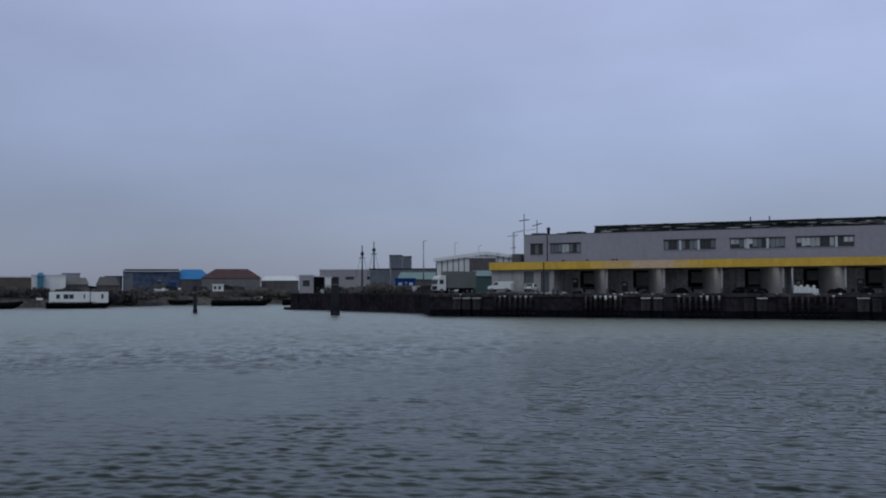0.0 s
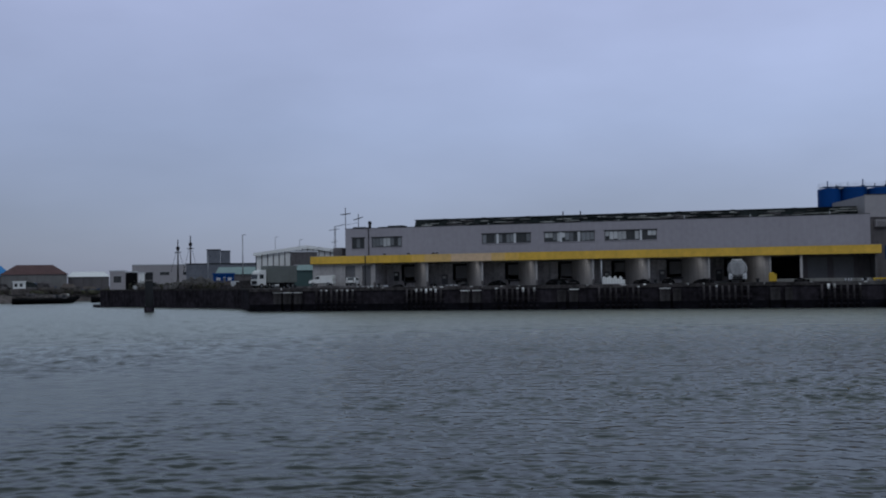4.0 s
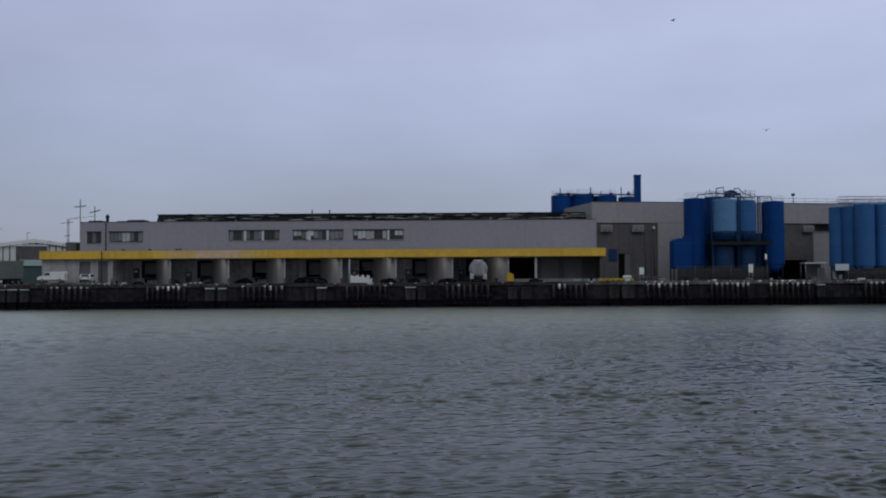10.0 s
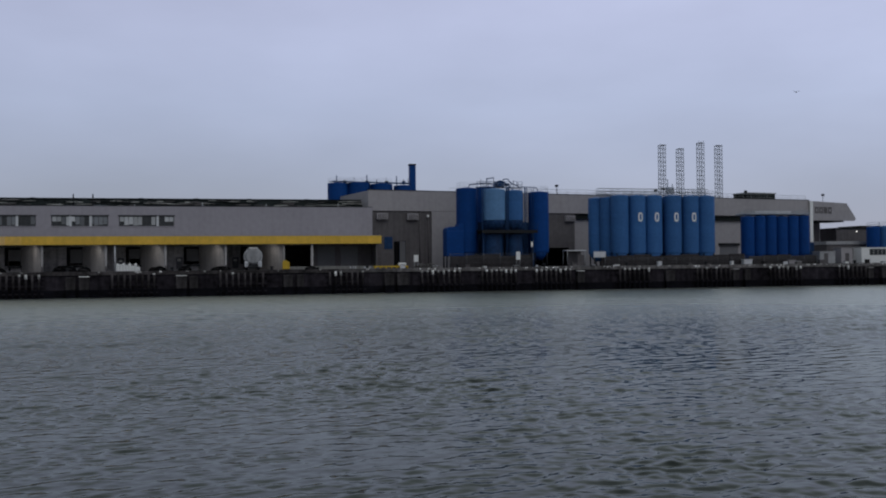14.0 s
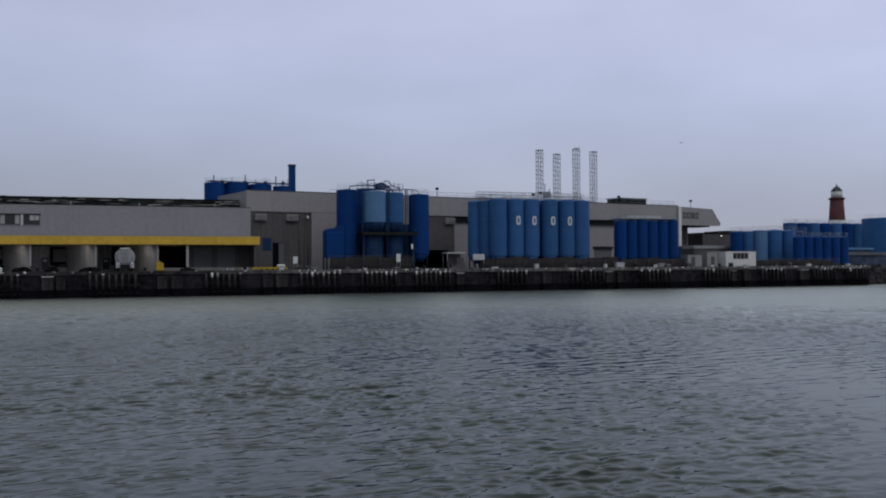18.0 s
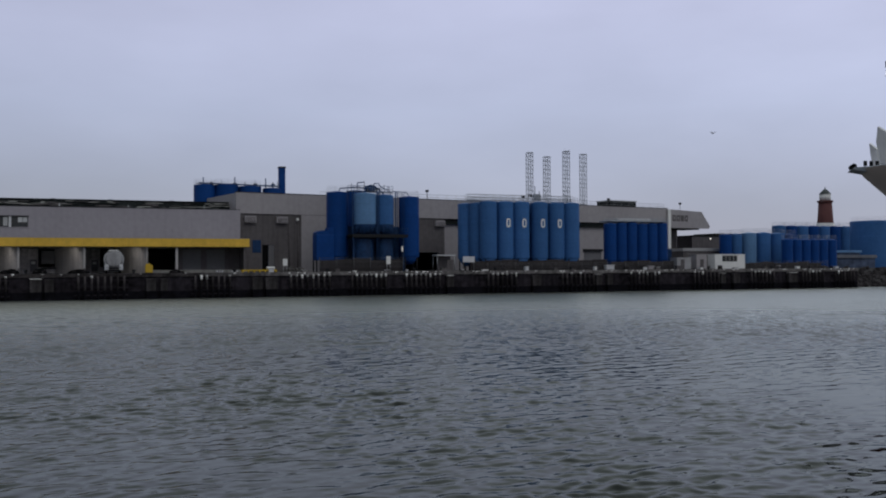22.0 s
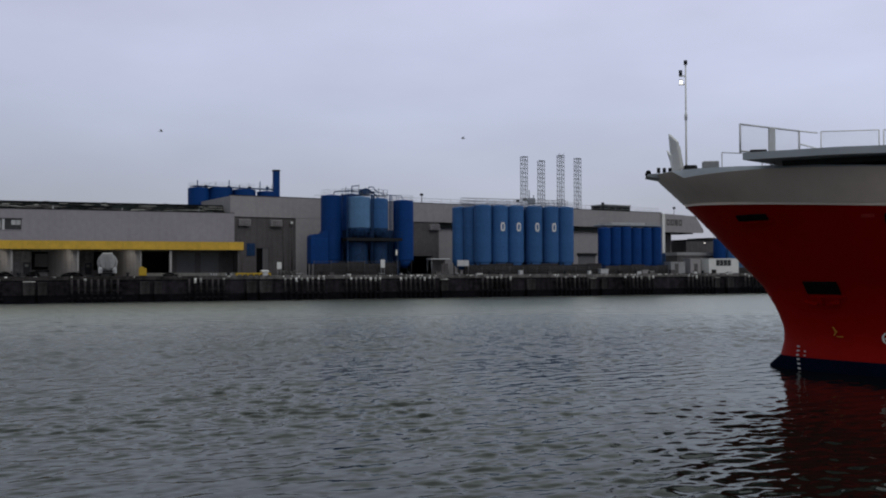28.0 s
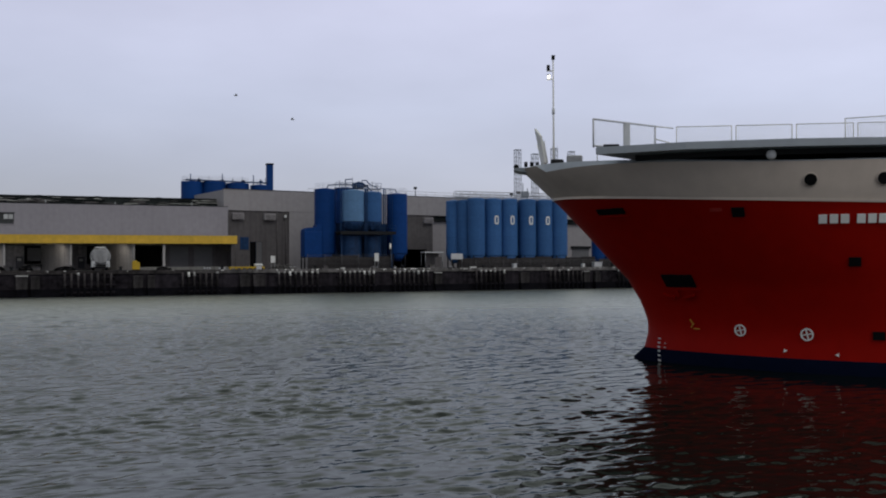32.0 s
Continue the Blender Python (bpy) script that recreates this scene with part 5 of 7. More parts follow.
g = thing("tank_trailer", (7.75, 171.5, QUAY), "grey tank trailer backed into a loading dock", "trailer")
part("tank", tube(mesh(), (7.75, 169.2, 6.45), (7.75, 177.4, 6.45), 1.5, 28), TANK_GREY, g, "dull grey steel tank")
part("end_cap", tube(mesh(), (7.75, 168.85, 6.45), (7.75, 169.199, 6.45), 1.12, 28, 1.5), TANK_GREY, g)
# pale hoop and white top slab draw the tank's crescent highlight
hoop, loops = mesh(), []
for a in range(28):
    c, d = math.cos(2 * math.pi * a / 28), math.sin(2 * math.pi * a / 28)
    loops.append([hoop.verts.new((7.75 + (1.52 + 0.07 * math.cos(b)) * c, 169.2 + 0.07 * math.sin(b), 6.45 + (1.52 + 0.07 * math.cos(b)) * d)) for b in (0, 1.257, 2.513, 3.77, 5.027)])
for a, b in zip(loops, loops[1:] + loops[:1]):
    for k in range(5):
        hoop.faces.new((a[k], a[(k + 1) % 5], b[(k + 1) % 5], b[k])).smooth = True
part("end_hoop", hoop, PANEL, g)
part("top_cover", slab(6.95, 8.55, 168.95, 176.9, 7.82, 8.02, 0.06), WHITE, g, "white slab for the highlight on the tank top")
part("hose_box", slab(6.3, 6.9, 168.9, 171.5, 4.6, 5.6, 0.05), PANEL, g)
part("hose_box", slab(8.6, 9.2, 168.9, 171.5, 4.6, 5.6, 0.05), PANEL, g)
part("rear_bumper", slab(6.5, 9.0, 168.7, 168.85, 4.45, 4.7, 0.02), DKSTEEL, g)
for dx in (-1.05, 1.05):
    part("ladder_rail", tube(mesh(), (7.75 + dx * 0.3, 168.75, 4.9), (7.75 + dx * 0.3, 168.75, 7.9), 0.035, 6), STEEL, g)
    part("rear_light", slab(7.75 + dx - 0.15, 7.75 + dx + 0.15, 168.9, 169.05, 4.95, 5.15), BRICK_RED, g)
    for y in (171.2, 172.6):
        part("wheel", tube(mesh(), (7.75 + dx - 0.17, y, QUAY + 0.5), (7.75 + dx + 0.17, y, QUAY + 0.5), 0.5, 16), RUBBER, g)
for k in range(6):
    part("ladder_rung", tube(mesh(), (7.44, 168.75, 5.1 + 0.45 * k), (8.06, 168.75, 5.1 + 0.45 * k), 0.025, 6), STEEL, g)
part("chassis", slab(6.9, 8.6, 169.0, 177.2, 4.85, 5.1), DKSTEEL, g)
part("manway", tube(mesh(), (7.75, 171, 7.6), (7.75, 171, 7.9), 0.35, 14), STEEL, g)

g = thing("yellow_skip", (13.2, 167, QUAY), "small yellow machine cabinet on the quay", "cabinet")
part("body", slab(12.6, 13.8, 166.5, 167.6, QUAY + 0.1, QUAY + 1.35, 0.05), YELLOW_P, g)
part("hood", slab(12.7, 13.4, 166.6, 167.5, QUAY + 1.351, QUAY + 1.6, 0.05), YELLOW_P, g)
for x in (12.7, 13.6):
    part("skid", slab(x, x + 0.12, 166.4, 167.7, QUAY, QUAY + 0.099), DKSTEEL, g)
g = thing("yellow_gangway", (31.5, 163.5, QUAY), "yellow steel gangway lying along the quay edge", "gangway")
part("frame", slab(28.0, 34.0, 163.0, 164.0, QUAY + 0.25, QUAY + 0.5, 0.03), YELLOW_P, g)
for k in range(7):
    part("foot", slab(28.1 + 0.95 * k, 28.3 + 0.95 * k, 163.0, 164.0, QUAY, QUAY + 0.249), YELLOW_P, g)
part("cover", slab(32.3, 33.7, 163.1, 163.9, QUAY + 0.501, QUAY + 1.0, 0.18), WHITE, g, "white tarpaulin bundle")

rnd = random.Random(7)
for k in range(8):
    x, h = -14.3 + 0.47 * k, (1.25, 1.1, 1.3, 1.0, 1.3, 0.9, 1.25, 0.7)[k]
    g = thing("white_sack", (x, 165, QUAY), "white bulk bag standing in a row on the quay", "bulk bag", "white bags")
    part("bag", slab(x - 0.24, x + 0.22, 164.6, 165.4, QUAY, QUAY + h, 0.09), WHITE, g)
    part("loop", tube(mesh(), (x - 0.15, 165, QUAY + h - 0.02), (x + 0.1, 165, QUAY + h + 0.12), 0.03, 6), WHITE, g)


def dark_heap(x, y, w, h, seed):
    r = random.Random(seed)
    g = thing("fishing_net", (x, y, QUAY), "dark mound of fishing net on the quay", "fishing net", "fishing nets")
    bm = mesh()
    bmesh.ops.create_icosphere(bm, subdivisions=3, radius=1, matrix=Matrix.Translation((x, y, QUAY)) @ Matrix.Diagonal((w * 0.7, 0.9, h, 1)))
    for v in bm.verts:
        v.co.z += 0.18 * noise.noise(v.co * 1.3)
        v.co.z = max(v.co.z, QUAY - 0.02)
    part("netting", bm, NETTING, g)
    part("rope", tube(mesh(), (x - w * 0.5, y - 0.7, QUAY + h * 0.5), (x + w * 0.4, y - 0.75, QUAY + h * 0.4), 0.05, 6), TIMBER, g)


for x, w, h, s in ((-32.9, 2.4, 1.0, 1), (-22.4, 2.8, 1.1, 2), (-19.5, 1.6, 0.8, 3), (-3.6, 1.6, 0.9, 4), (-44.5, 1.0, 0.6, 5), (-8.0, 2.2, 0.8, 6), (2.2, 2.6, 0.7, 7), (-38.8, 1.2, 0.5, 8), (-51.0, 1.4, 0.5, 9), (17.5, 1.8, 0.6, 10)):
    dark_heap(x, 164.8, w, h, s)
for x, w, h in ((-54.5, 1.6, 0.35), (-57.5, 1.3, 0.25), (-41, 1.0, 0.3), (24.5, 0.5, 0.45), (27, 0.5, 0.4)):
    g = thing("pallet", (x, 164.5, QUAY), "pale wooden pallet with loose boards on the quay", "pallet", "pallets on the quay")
    for k in range(3):
        part("bearer", slab(x - w, x + w, 164 + 0.45 * k, 164.1 + 0.45 * k, QUAY, QUAY + 0.1), COPING, g)
    for k in range(5):
        part("board", slab(x - w + 2 * w * k / 5, x - w + 2 * w * (k + 0.8) / 5, 163.95, 165.05, QUAY + 0.101, QUAY + h), COPING if k % 2 else PANEL, g)

# small cabins, tanks and boxes
for x0, x1, y0, y1, z1, paint, lab in ((118.1, 121.6, 166, 168.4, 6.6, TANK_GREY, "dull grey site cabin"), (123.7, 126.3, 167, 169.5, 7.3, CLAD_B, "grey site cabin on the quay"), (127.6, 135.4, 166, 168.5, 7.3, WHITE, "white site office cabin with a strip of windows"),
                                       (101.2, 103.0, 166, 167, 5.15, PANEL, "low pale crate by the silos"), (110.8, 112.2, 165.5, 166.2, 4.95, CLAD_B, "low grey crate by the silos")):
    g = thing("site_cabin" if x1 - x0 > 2.2 else "cabinet", ((x0 + x1) / 2, (y0 + y1) / 2, QUAY), lab, "cabin" if x1 - x0 > 2.2 else "cabinet", "cabins on the quay")
    part("body", slab(x0, x1, y0, y1, QUAY + 0.1, z1 - 0.15, 0.03), paint, g)
    part("roof", slab(x0 - 0.08, x1 + 0.08, y0 - 0.08, y1 + 0.08, z1 - 0.149, z1, 0.03), paint, g)
    part("skid", slab(x0 + 0.1, x1 - 0.1, y0 + 0.1, y1 - 0.1, QUAY, QUAY + 0.099), DKSTEEL, g)
    if x1 - x0 > 7 and paint is WHITE:
        for k in range(4):
            w = part("window", slab(129.5 + 0.98 * k, 130.4 + 0.98 * k, y0 - 0.03, y0 - 0.002, 5.75, 7.0), FRAME, g)
            part("pane", slab(129.58 + 0.98 * k, 130.32 + 0.98 * k, y0 - 0.045, y0 - 0.031, 5.83, 6.92), GLASS, w)
    elif x1 - x0 > 2.2 and z1 > 6.5:
        d = part("door", slab(x0 + 0.9, x0 + 1.8, y0 - 0.04, y0 - 0.002, QUAY + 0.12, QUAY + 2.1), CLAD_D, g)
        part("handle", slab(x0 + 1.62, x0 + 1.7, y0 - 0.07, y0 - 0.041, QUAY + 1.0, QUAY + 1.15), STEEL, d)


g = thing("smoking_shelter", (66, 165.5, QUAY), "open grey shelter with a pale flat roof by the silos", "shelter")
part("roof", slab(64.0, 67.8, 164.4, 166.8, 6.95, 7.15, 0.04), PANEL, g)
part("rear_panel", slab(65.0, 67.6, 166.5, 166.6, QUAY + 0.2, 6.9), CLAD_D, g)
part("side_panel", slab(66.3, 67.6, 164.9, 165.0, QUAY + 0.2, 6.2), CLAD_D, g)
for x in (64.15, 67.6):
    for y in (164.5, 166.65):
        part("post", tube(mesh(), (x, y, QUAY), (x, y, 6.95), 0.06, 6), STEEL, g)
g = thing("banner_rack", (71.3, 166.4, QUAY), "pale tarpaulin banner on a low steel rack", "banner")
part("banner", slab(70.1, 72.5, 166.35, 166.45, 5.75, 6.85, 0.03), PANEL, g)
for x in (70.2, 72.4):
    part("post", tube(mesh(), (x, 166.5, QUAY), (x, 166.5, 6.9), 0.05, 6), STEEL, g)
for c, z0, z1 in ((54.45, 5.45, 6.9), (35.6, 5.25, 6.45)):
    g = thing("notice_board", (c, 163.9, QUAY), "white notice board on two short posts", "notice board", "notice boards")
    part("board", slab(c - 0.4, c + 0.4, 163.85, 163.95, z0, z1, 0.03), WHITE, g)
    for x in (c - 0.3, c + 0.3):
        part("post", tube(mesh(), (x, 163.9, QUAY), (x, 163.9, z0 + 0.01), 0.05, 6), STEEL, g)
rnd = random.Random(17)
rubble = mesh()
for k in range(90):
    f, q = rnd.random(), rnd.random()
    r = rnd.uniform(0.12, 0.4)
    m = Matrix.Translation((35.3 + 5.0 * f, 164.6 + 2.0 * q, QUAY + 0.9 * math.sin(math.pi * f) * math.sin(math.pi * q) * rnd.random())) @ Euler((rnd.random() * 3, rnd.random() * 3, rnd.random() * 3)).to_matrix().to_4x4() @ Matrix.Diagonal((r * 1.3, r, r * 0.7, 1))
    bmesh.ops.create_icosphere(rubble, subdivisions=1, radius=1, matrix=m)
tagged(part("gravel_heap", rubble, RUBBLE), "low pale heap of gravel on the quay", "gravel", kind="stuff")
g = thing("yard_light", (57.3, 164.6, QUAY), "lit white yard light on a thin post", "yard light")
part("post", tube(mesh(), (57.3, 164.6, QUAY), (57.3, 164.6, 7.7), 0.06, 6), DKSTEEL, g)
part("head", slab(57.15, 57.45, 164.45, 164.75, 7.7, 8.7, 0.05), WHITE, g)
part("lens", slab(57.24, 57.36, 164.42, 164.449, 8.0, 8.5), LAMP_WARM, g, "lit lens")
for x, paint in ((116.8, BLUE_D), (119.2, BLUE_T)):
    g = thing("blue_container", (x, 172, QUAY), "low blue steel container beside the silos", "container", "blue containers")
    part("body", slab(x - 1.1, x + 1.1, 171, 173.5, QUAY + 0.15, 8.4, 0.05), paint, g)
    for k in range(6):
        part("rib", slab(x - 1.0 + 0.36 * k, x - 0.88 + 0.36 * k, 170.95, 170.998, QUAY + 0.3, 8.2), paint, g)
    for y in (171.1, 173.2):
        part("skid", slab(x - 1.0, x + 1.0, y, y + 0.2, QUAY, QUAY + 0.149), DKSTEEL, g)


def fence(x0, x1, y, top, step):
    g = thing("mesh_fence", ((x0 + x1) / 2, y, QUAY), "grey steel mesh fence along the silo yard", "fence", "yard fences")
    n = max(2, round((x1 - x0) / step))
    first = None
    for k in range(n + 1):
        m = Matrix.Translation((x0 + (x1 - x0) * k / n - (x0 + x1) / 2, 0, 0))
        if first is None:
            first = part("post", tube(mesh(), (0, 0, 0), (0, 0, top), 0.05, 6), WIRE, g, local=True)
            first.matrix_basis = m
        else:
            twin(first, m)
    wires = mesh()
    k = 0
    while x0 + 0.22 * k < x1:
        tube(wires, (x0 + 0.22 * k, y, QUAY + 0.1), (x0 + 0.22 * k, y, QUAY + top - 0.05), 0.015, 3)
        k += 1
    for z in (0.15, top * 0.35, top * 0.7, top - 0.05):
        tube(wires, (x0, y, QUAY + z), (x1, y, QUAY + z), 0.02, 4)
    part("mesh_panel", wires, WIRE, g)


fence(42.0, 57.6, 164.9, 2.6, 3.0)
fence(72.5, 102.0, 166.9, 1.6, 3.0)
fence(103.0, 118.0, 166.6, 1.7, 3.0)
fence(137.0, 160.0, 168.0, 1.8, 3.0)
rnd = random.Random(21)
for k in range(26):
    x = 34 + 4.9 * k + rnd.uniform(-1.5, 1.5)
    if 59 < x < 63:
        continue
    h, w = rnd.uniform(0.25, 0.8), rnd.uniform(0.3, 1.2)
    g = thing("crate", (x, 163.2, QUAY), "small weathered crate or box on the quay edge", "crate", "crates on the quay")
    part("box", slab(x - w / 2, x + w / 2, 162.9, 163.6, QUAY, QUAY + h, 0.03), (PANEL, COPING, CLAD_D, WHITE, BLOCK)[k % 5], g)
    part("lid", slab(x - w / 2 - 0.03, x + w / 2 + 0.03, 162.87, 163.63, QUAY + h + 0.001, QUAY + h + 0.07), (COPING, PANEL, CLAD_D)[k % 3], g)


# ---- far side of the harbour ----
def building(name, at, size, height, turn, walls, roof, label, pitch=0.0, openings=(), group="harbour buildings", hip=0.3):
    """A plain hall: length along its own x, depth along y, from the ground up."""
    L, D = size
    g = thing(name, at, label, "building", group, turn=turn)
    wm = mesh()
    wall_with(wm, 0, L, 0, 0.3, 0, height, [(a, b, c, d) for a, b, c, d in openings])
    part("front_wall", wm, walls, g, local=True)
    part("end_wall", slab(0, 0.3, 0.301, D, 0, height), walls, g, local=True)
    part("end_wall", slab(L - 0.3, L, 0.301, D, 0, height), walls, g, local=True)
    part("rear_wall", slab(0.301, L - 0.301, D - 0.3, D, 0, height), walls, g, local=True)
    if pitch:
        bm = mesh()
        v = [bm.verts.new(p) for p in ((-0.4, -0.4, height + 0.003), (L + 0.4, -0.4, height + 0.003), (L + 0.4, D + 0.4, height + 0.003), (-0.4, D + 0.4, height + 0.003), (hip * pitch, D / 2, height + pitch), (L - hip * pitch, D / 2, height + pitch))]
        for f in ((0, 1, 5, 4), (1, 2, 5), (2, 3, 4, 5), (3, 0, 4), (3, 2, 1, 0)):
            bm.faces.new([v[i] for i in f])
        part("roof", bm, roof, g, local=True)
    else:
        part("roof", slab(-0.2, L + 0.2, -0.2, D + 0.2, height + 0.003, height + 0.4), roof, g, local=True)
    for a, b, c, d in openings:
        w = part("window" if c > 0.2 else "door", slab(a + 0.02, b - 0.02, 0.1, 0.18, c + 0.02, d - 0.02), GLASS if c > 0.2 else DOOR, g, local=True)
        part("frame", slab(a - 0.08, b + 0.08, -0.05, -0.002, d, d + 0.12), PANEL, w, local=True)
    return g


G2 = 2.6
building("brick_hall", (-281, 214.5, G2), (25.5, 10), 6.9, 48, BROWN, PANEL, "long brown brick hall with a pale roof edge")
building("kiosk", (-253.6, 226.6, G2), (1.9, 2), 7.2, 48, PALE_TEAL, PALE_TEAL, "narrow teal tower kiosk with a pointed roof", 1.2)
building("white_hall", (-256.5, 226.8, G2), (10.5, 8), 7.3, 48, WHITE, PANEL, "low white hall on the far shore")
building("grey_block", (-292.3, 273.1, G2), (6.5, 6), 8.9, 47, CLAD, CLAD, "plain grey block on the far shore")
building("shed_row", (-258, 236, G2), (12, 8), 4.5, 46, CLAD_D, BUFF, "dark pitched boat shed by the water", 2.4)
building("shed_row", (-247, 246, G2), (7, 8), 4.2, 46, BROWN, CLAD_D, "dark pitched boat shed by the water", 3.0)
hall_far = building("harbour_hall", (-263, 275, G2), (20.5, 14), 9.6, 41, HALL_BLUE, ROOF, "dark blue-grey harbour hall across the water", 1.0, openings=((12.4, 13.8, 1, 6),))
part("sheet_door", slab(16.4, 19.4, -0.12, -0.003, 1.6, 5.4, 0.03), BLUE_D, hall_far, "bright blue sheet door", local=True)
part("wall_sheet", slab(0.4, 3.6, -0.08, -0.003, 0.3, 9.0), FAR_GREY, hall_far, "greyer wall sheets", local=True)
part("roof_edge", slab(-0.4, 20.9, -0.62, -0.41, 9.5, 9.85), PANEL, hall_far, "pale roof edge", local=True)
building("lean_to_hall", (-268, 271, G2), (5.5, 12), 7.5, 41, CLAD_D, ROOF, "dark lean-to against the harbour hall")
building("blue_roofed_shed", (-250.0, 287.5, G2), (14.5, 10), 6.6, 42, CLAD_D, SKYBLUE, "shed with a bright blue sheet roof", 3.9, hip=0.9)
building("tiled_warehouse", (-238, 290, G2), (22, 14), 7.0, 37, BUFF, TILE_RED, "brick warehouse with red tiled hipped roof", 3.6, openings=((4, 6, 1.5, 4), (9, 11, 1.5, 4)), hip=1.35)
hut = building("white_hut", (-216.2, 269.2, G2 + 2.0), (3.8, 3), 2.1, 38, WHITE, WHITE, "small white hut with dark windows on a block", openings=((0.45, 1.35, 0.6, 1.7), (2.0, 2.9, 0.6, 1.7)))
part("plinth", slab(-0.6, 5.0, -0.4, 3.4, -2.0, -0.01, 0.1), BANK, hut, "dark block under the hut", local=True)
building("pale_roofed_hall", (-223.2, 307.5, G2), (14.4, 10), 6.0, 35, CLAD_D, WHITE, "dark hall with a snow-white roof", 1.9, hip=0.8)
building("grey_office", (-200.1, 299.3, G2), (5.4, 6), 7.6, 33, CLAD_B, PANEL, "grey two-storey office across the harbour", openings=((1.3, 3.9, 3.6, 6.0),))
# closed near-black walls stand for the unlit inside behind an open front
building("dark_hall", (-195.6, 302.2, G2), (4.0, 6), 7.2, 32, DARK, PANEL, "dark open-fronted shed across the harbour")
building("white_gable", (-192.0, 304.5, G2), (2.2, 6), 6.8, 32, WHITE, PANEL, "narrow white gable of a shed")
building("long_hall", (-242, 379, G2), (70, 20), 11.5, 31, CLAD_B, PANEL, "long pale hall in the distance", openings=((6, 9, 7, 8.5), (12, 16, 7, 8.5), (22, 26, 7, 8.5)))
building("low_hall", (-197.4, 347.9, QUAY), (44, 16), 9.2, 28, FAR_GREY, ROOF, "low blue-grey hall across the harbour")
building("office_block", (-247.4, 457.4, QUAY), (7.0, 8), 19.2, 28, FAR_GREY, ROOF, "dark office block far off")
building("office_block_wing", (-241.1, 460.8, QUAY), (4.9, 8), 18.5, 28, FAR_GREY, ROOF, "lower wing of the distant dark office")
building("green_roofed_shed", (-140.3, 265.2, QUAY), (13, 9), 4.0, 27, CLAD_D, TEAL, "shed with a pale green sheet roof", 2.3)
g = building("blue_cabin", (-112.9, 211.8, QUAY), (5.0, 2.5), 3.3, 27, BLUE_D, BLUE_D, "bright blue steel cabin with pale doors", openings=((2.4, 3.0, 0, 2.6),))
for x in (0.8, 3.5):
    part("pale_window", slab(x, x + 0.9, -0.04, -0.003, 1.9, 2.6), PANEL, g, local=True)
g = thing("open_shed", (-112.5, 234.4, QUAY), "white open-sided shed with a rising pale roof", "shed", "harbour buildings", turn=24)
part("roof", side(mesh(), [(-0.4, 8.7), (13.4, 10.7), (26.8, 8.9), (26.8, 9.2), (13.4, 11.0), (-0.4, 9.1)], -0.5, 12.5), WHITE, g, local=True)
part("fascia", side(mesh(), [(-0.5, 8.3), (13.4, 10.25), (26.9, 8.5), (26.9, 9.3), (13.4, 11.15), (-0.5, 9.15)], -0.75, -0.52), WHITE, g, local=True)
part("rear_wall", slab(0, 26.1, 11.7, 12, 0, 8.7), PANEL, g, local=True)
part("end_wall", slab(26.2, 26.5, 0, 11.69, 0, 8.9), CLAD_B, g, local=True)
for k in range(18):
    x = 0.1 + 1.52 * k
    top = 8.6 + 0.13 * min(x, 26.4 - x)
    part("column", slab(x, x + 0.20, -0.1, 0.3, 0, top), DKSTEEL, g, local=True)
    part("wall_sheet", slab(x + 0.22, x + 1.5, 0.1, 0.2, 0.8 + 0.4 * (k % 3), top - 0.05), WHITE, g, local=True)
building("dark_office", (-97.9, 224.6, QUAY), (6.5, 8), 8.8, 23, CLAD_D, PANEL, "dark office beside the white shed", openings=((0.6, 2.2, 2.5, 5.5), (3.0, 4.4, 2.5, 5.5)))
building("long_shed", (-175, 420, QUAY), (120, 20), 8.4, 26, CLAD_B, PANEL, "long pale shed in the distance")
building("green_store", (-88.0, 203.6, QUAY), (5.0, 5), 3.9, 22, GREENC, TEAL, "small grey-green store with a pale green roof", 1.3, hip=0.7)
building("rear_shed", (-92, 236, QUAY), (22, 8), 6.4, 22, CLAD_D, ROOF, "dark shed behind the container yard", 1.6)
g = thing("container", (-100, 200, QUAY), "grey shipping container on the jetty", "container", turn=22)
part("body", slab(0, 6.1, 0, 2.4, 0.1, 2.7, 0.04), CLAD_D, g, local=True)
for k in range(14):
    part("rib", slab(0.2 + 5.7 * k / 14, 0.3 + 5.7 * k / 14, -0.04, -0.002, 0.3, 2.55), CLAD_D, g, local=True)
part("top_sheet", slab(-0.1, 6.2, -0.1, 2.5, 2.702, 2.85, 0.05), CLAD_D, g, local=True)
for k in range(2):
    part("foot", slab(0.1 + 5.6 * k, 0.4 + 5.6 * k, 0.05, 2.35, 0, 0.099), DKSTEEL, g, local=True)

for x, y, z0, z1 in ((-115.4, 233, QUAY, 18.1), (-106.6, 215, QUAY, 17.1), (-116, 254.9, QUAY, 18.5), (-105.7, 248.5, QUAY, 17.2), (-97, 240, QUAY, 14.5), (-123, 228, QUAY, 12.5)):
    g = thing("street_lamp", (x, y, z0), "tall thin street lamp on the quay", "street lamp", "street lamps")
    part("pole", tube(mesh(), (x, y, z0), (x, y, z1), 0.13, 8, 0.07), STEEL, g)
    part("arm", tube(mesh(), (x, y, z1), (x + 0.4, y, z1 + 0.08), 0.04, 6), STEEL, g)
    part("head", slab(x + 0.35, x + 0.85, y - 0.12, y + 0.12, z1 + 0.03, z1 + 0.14, 0.03), DKSTEEL, g)


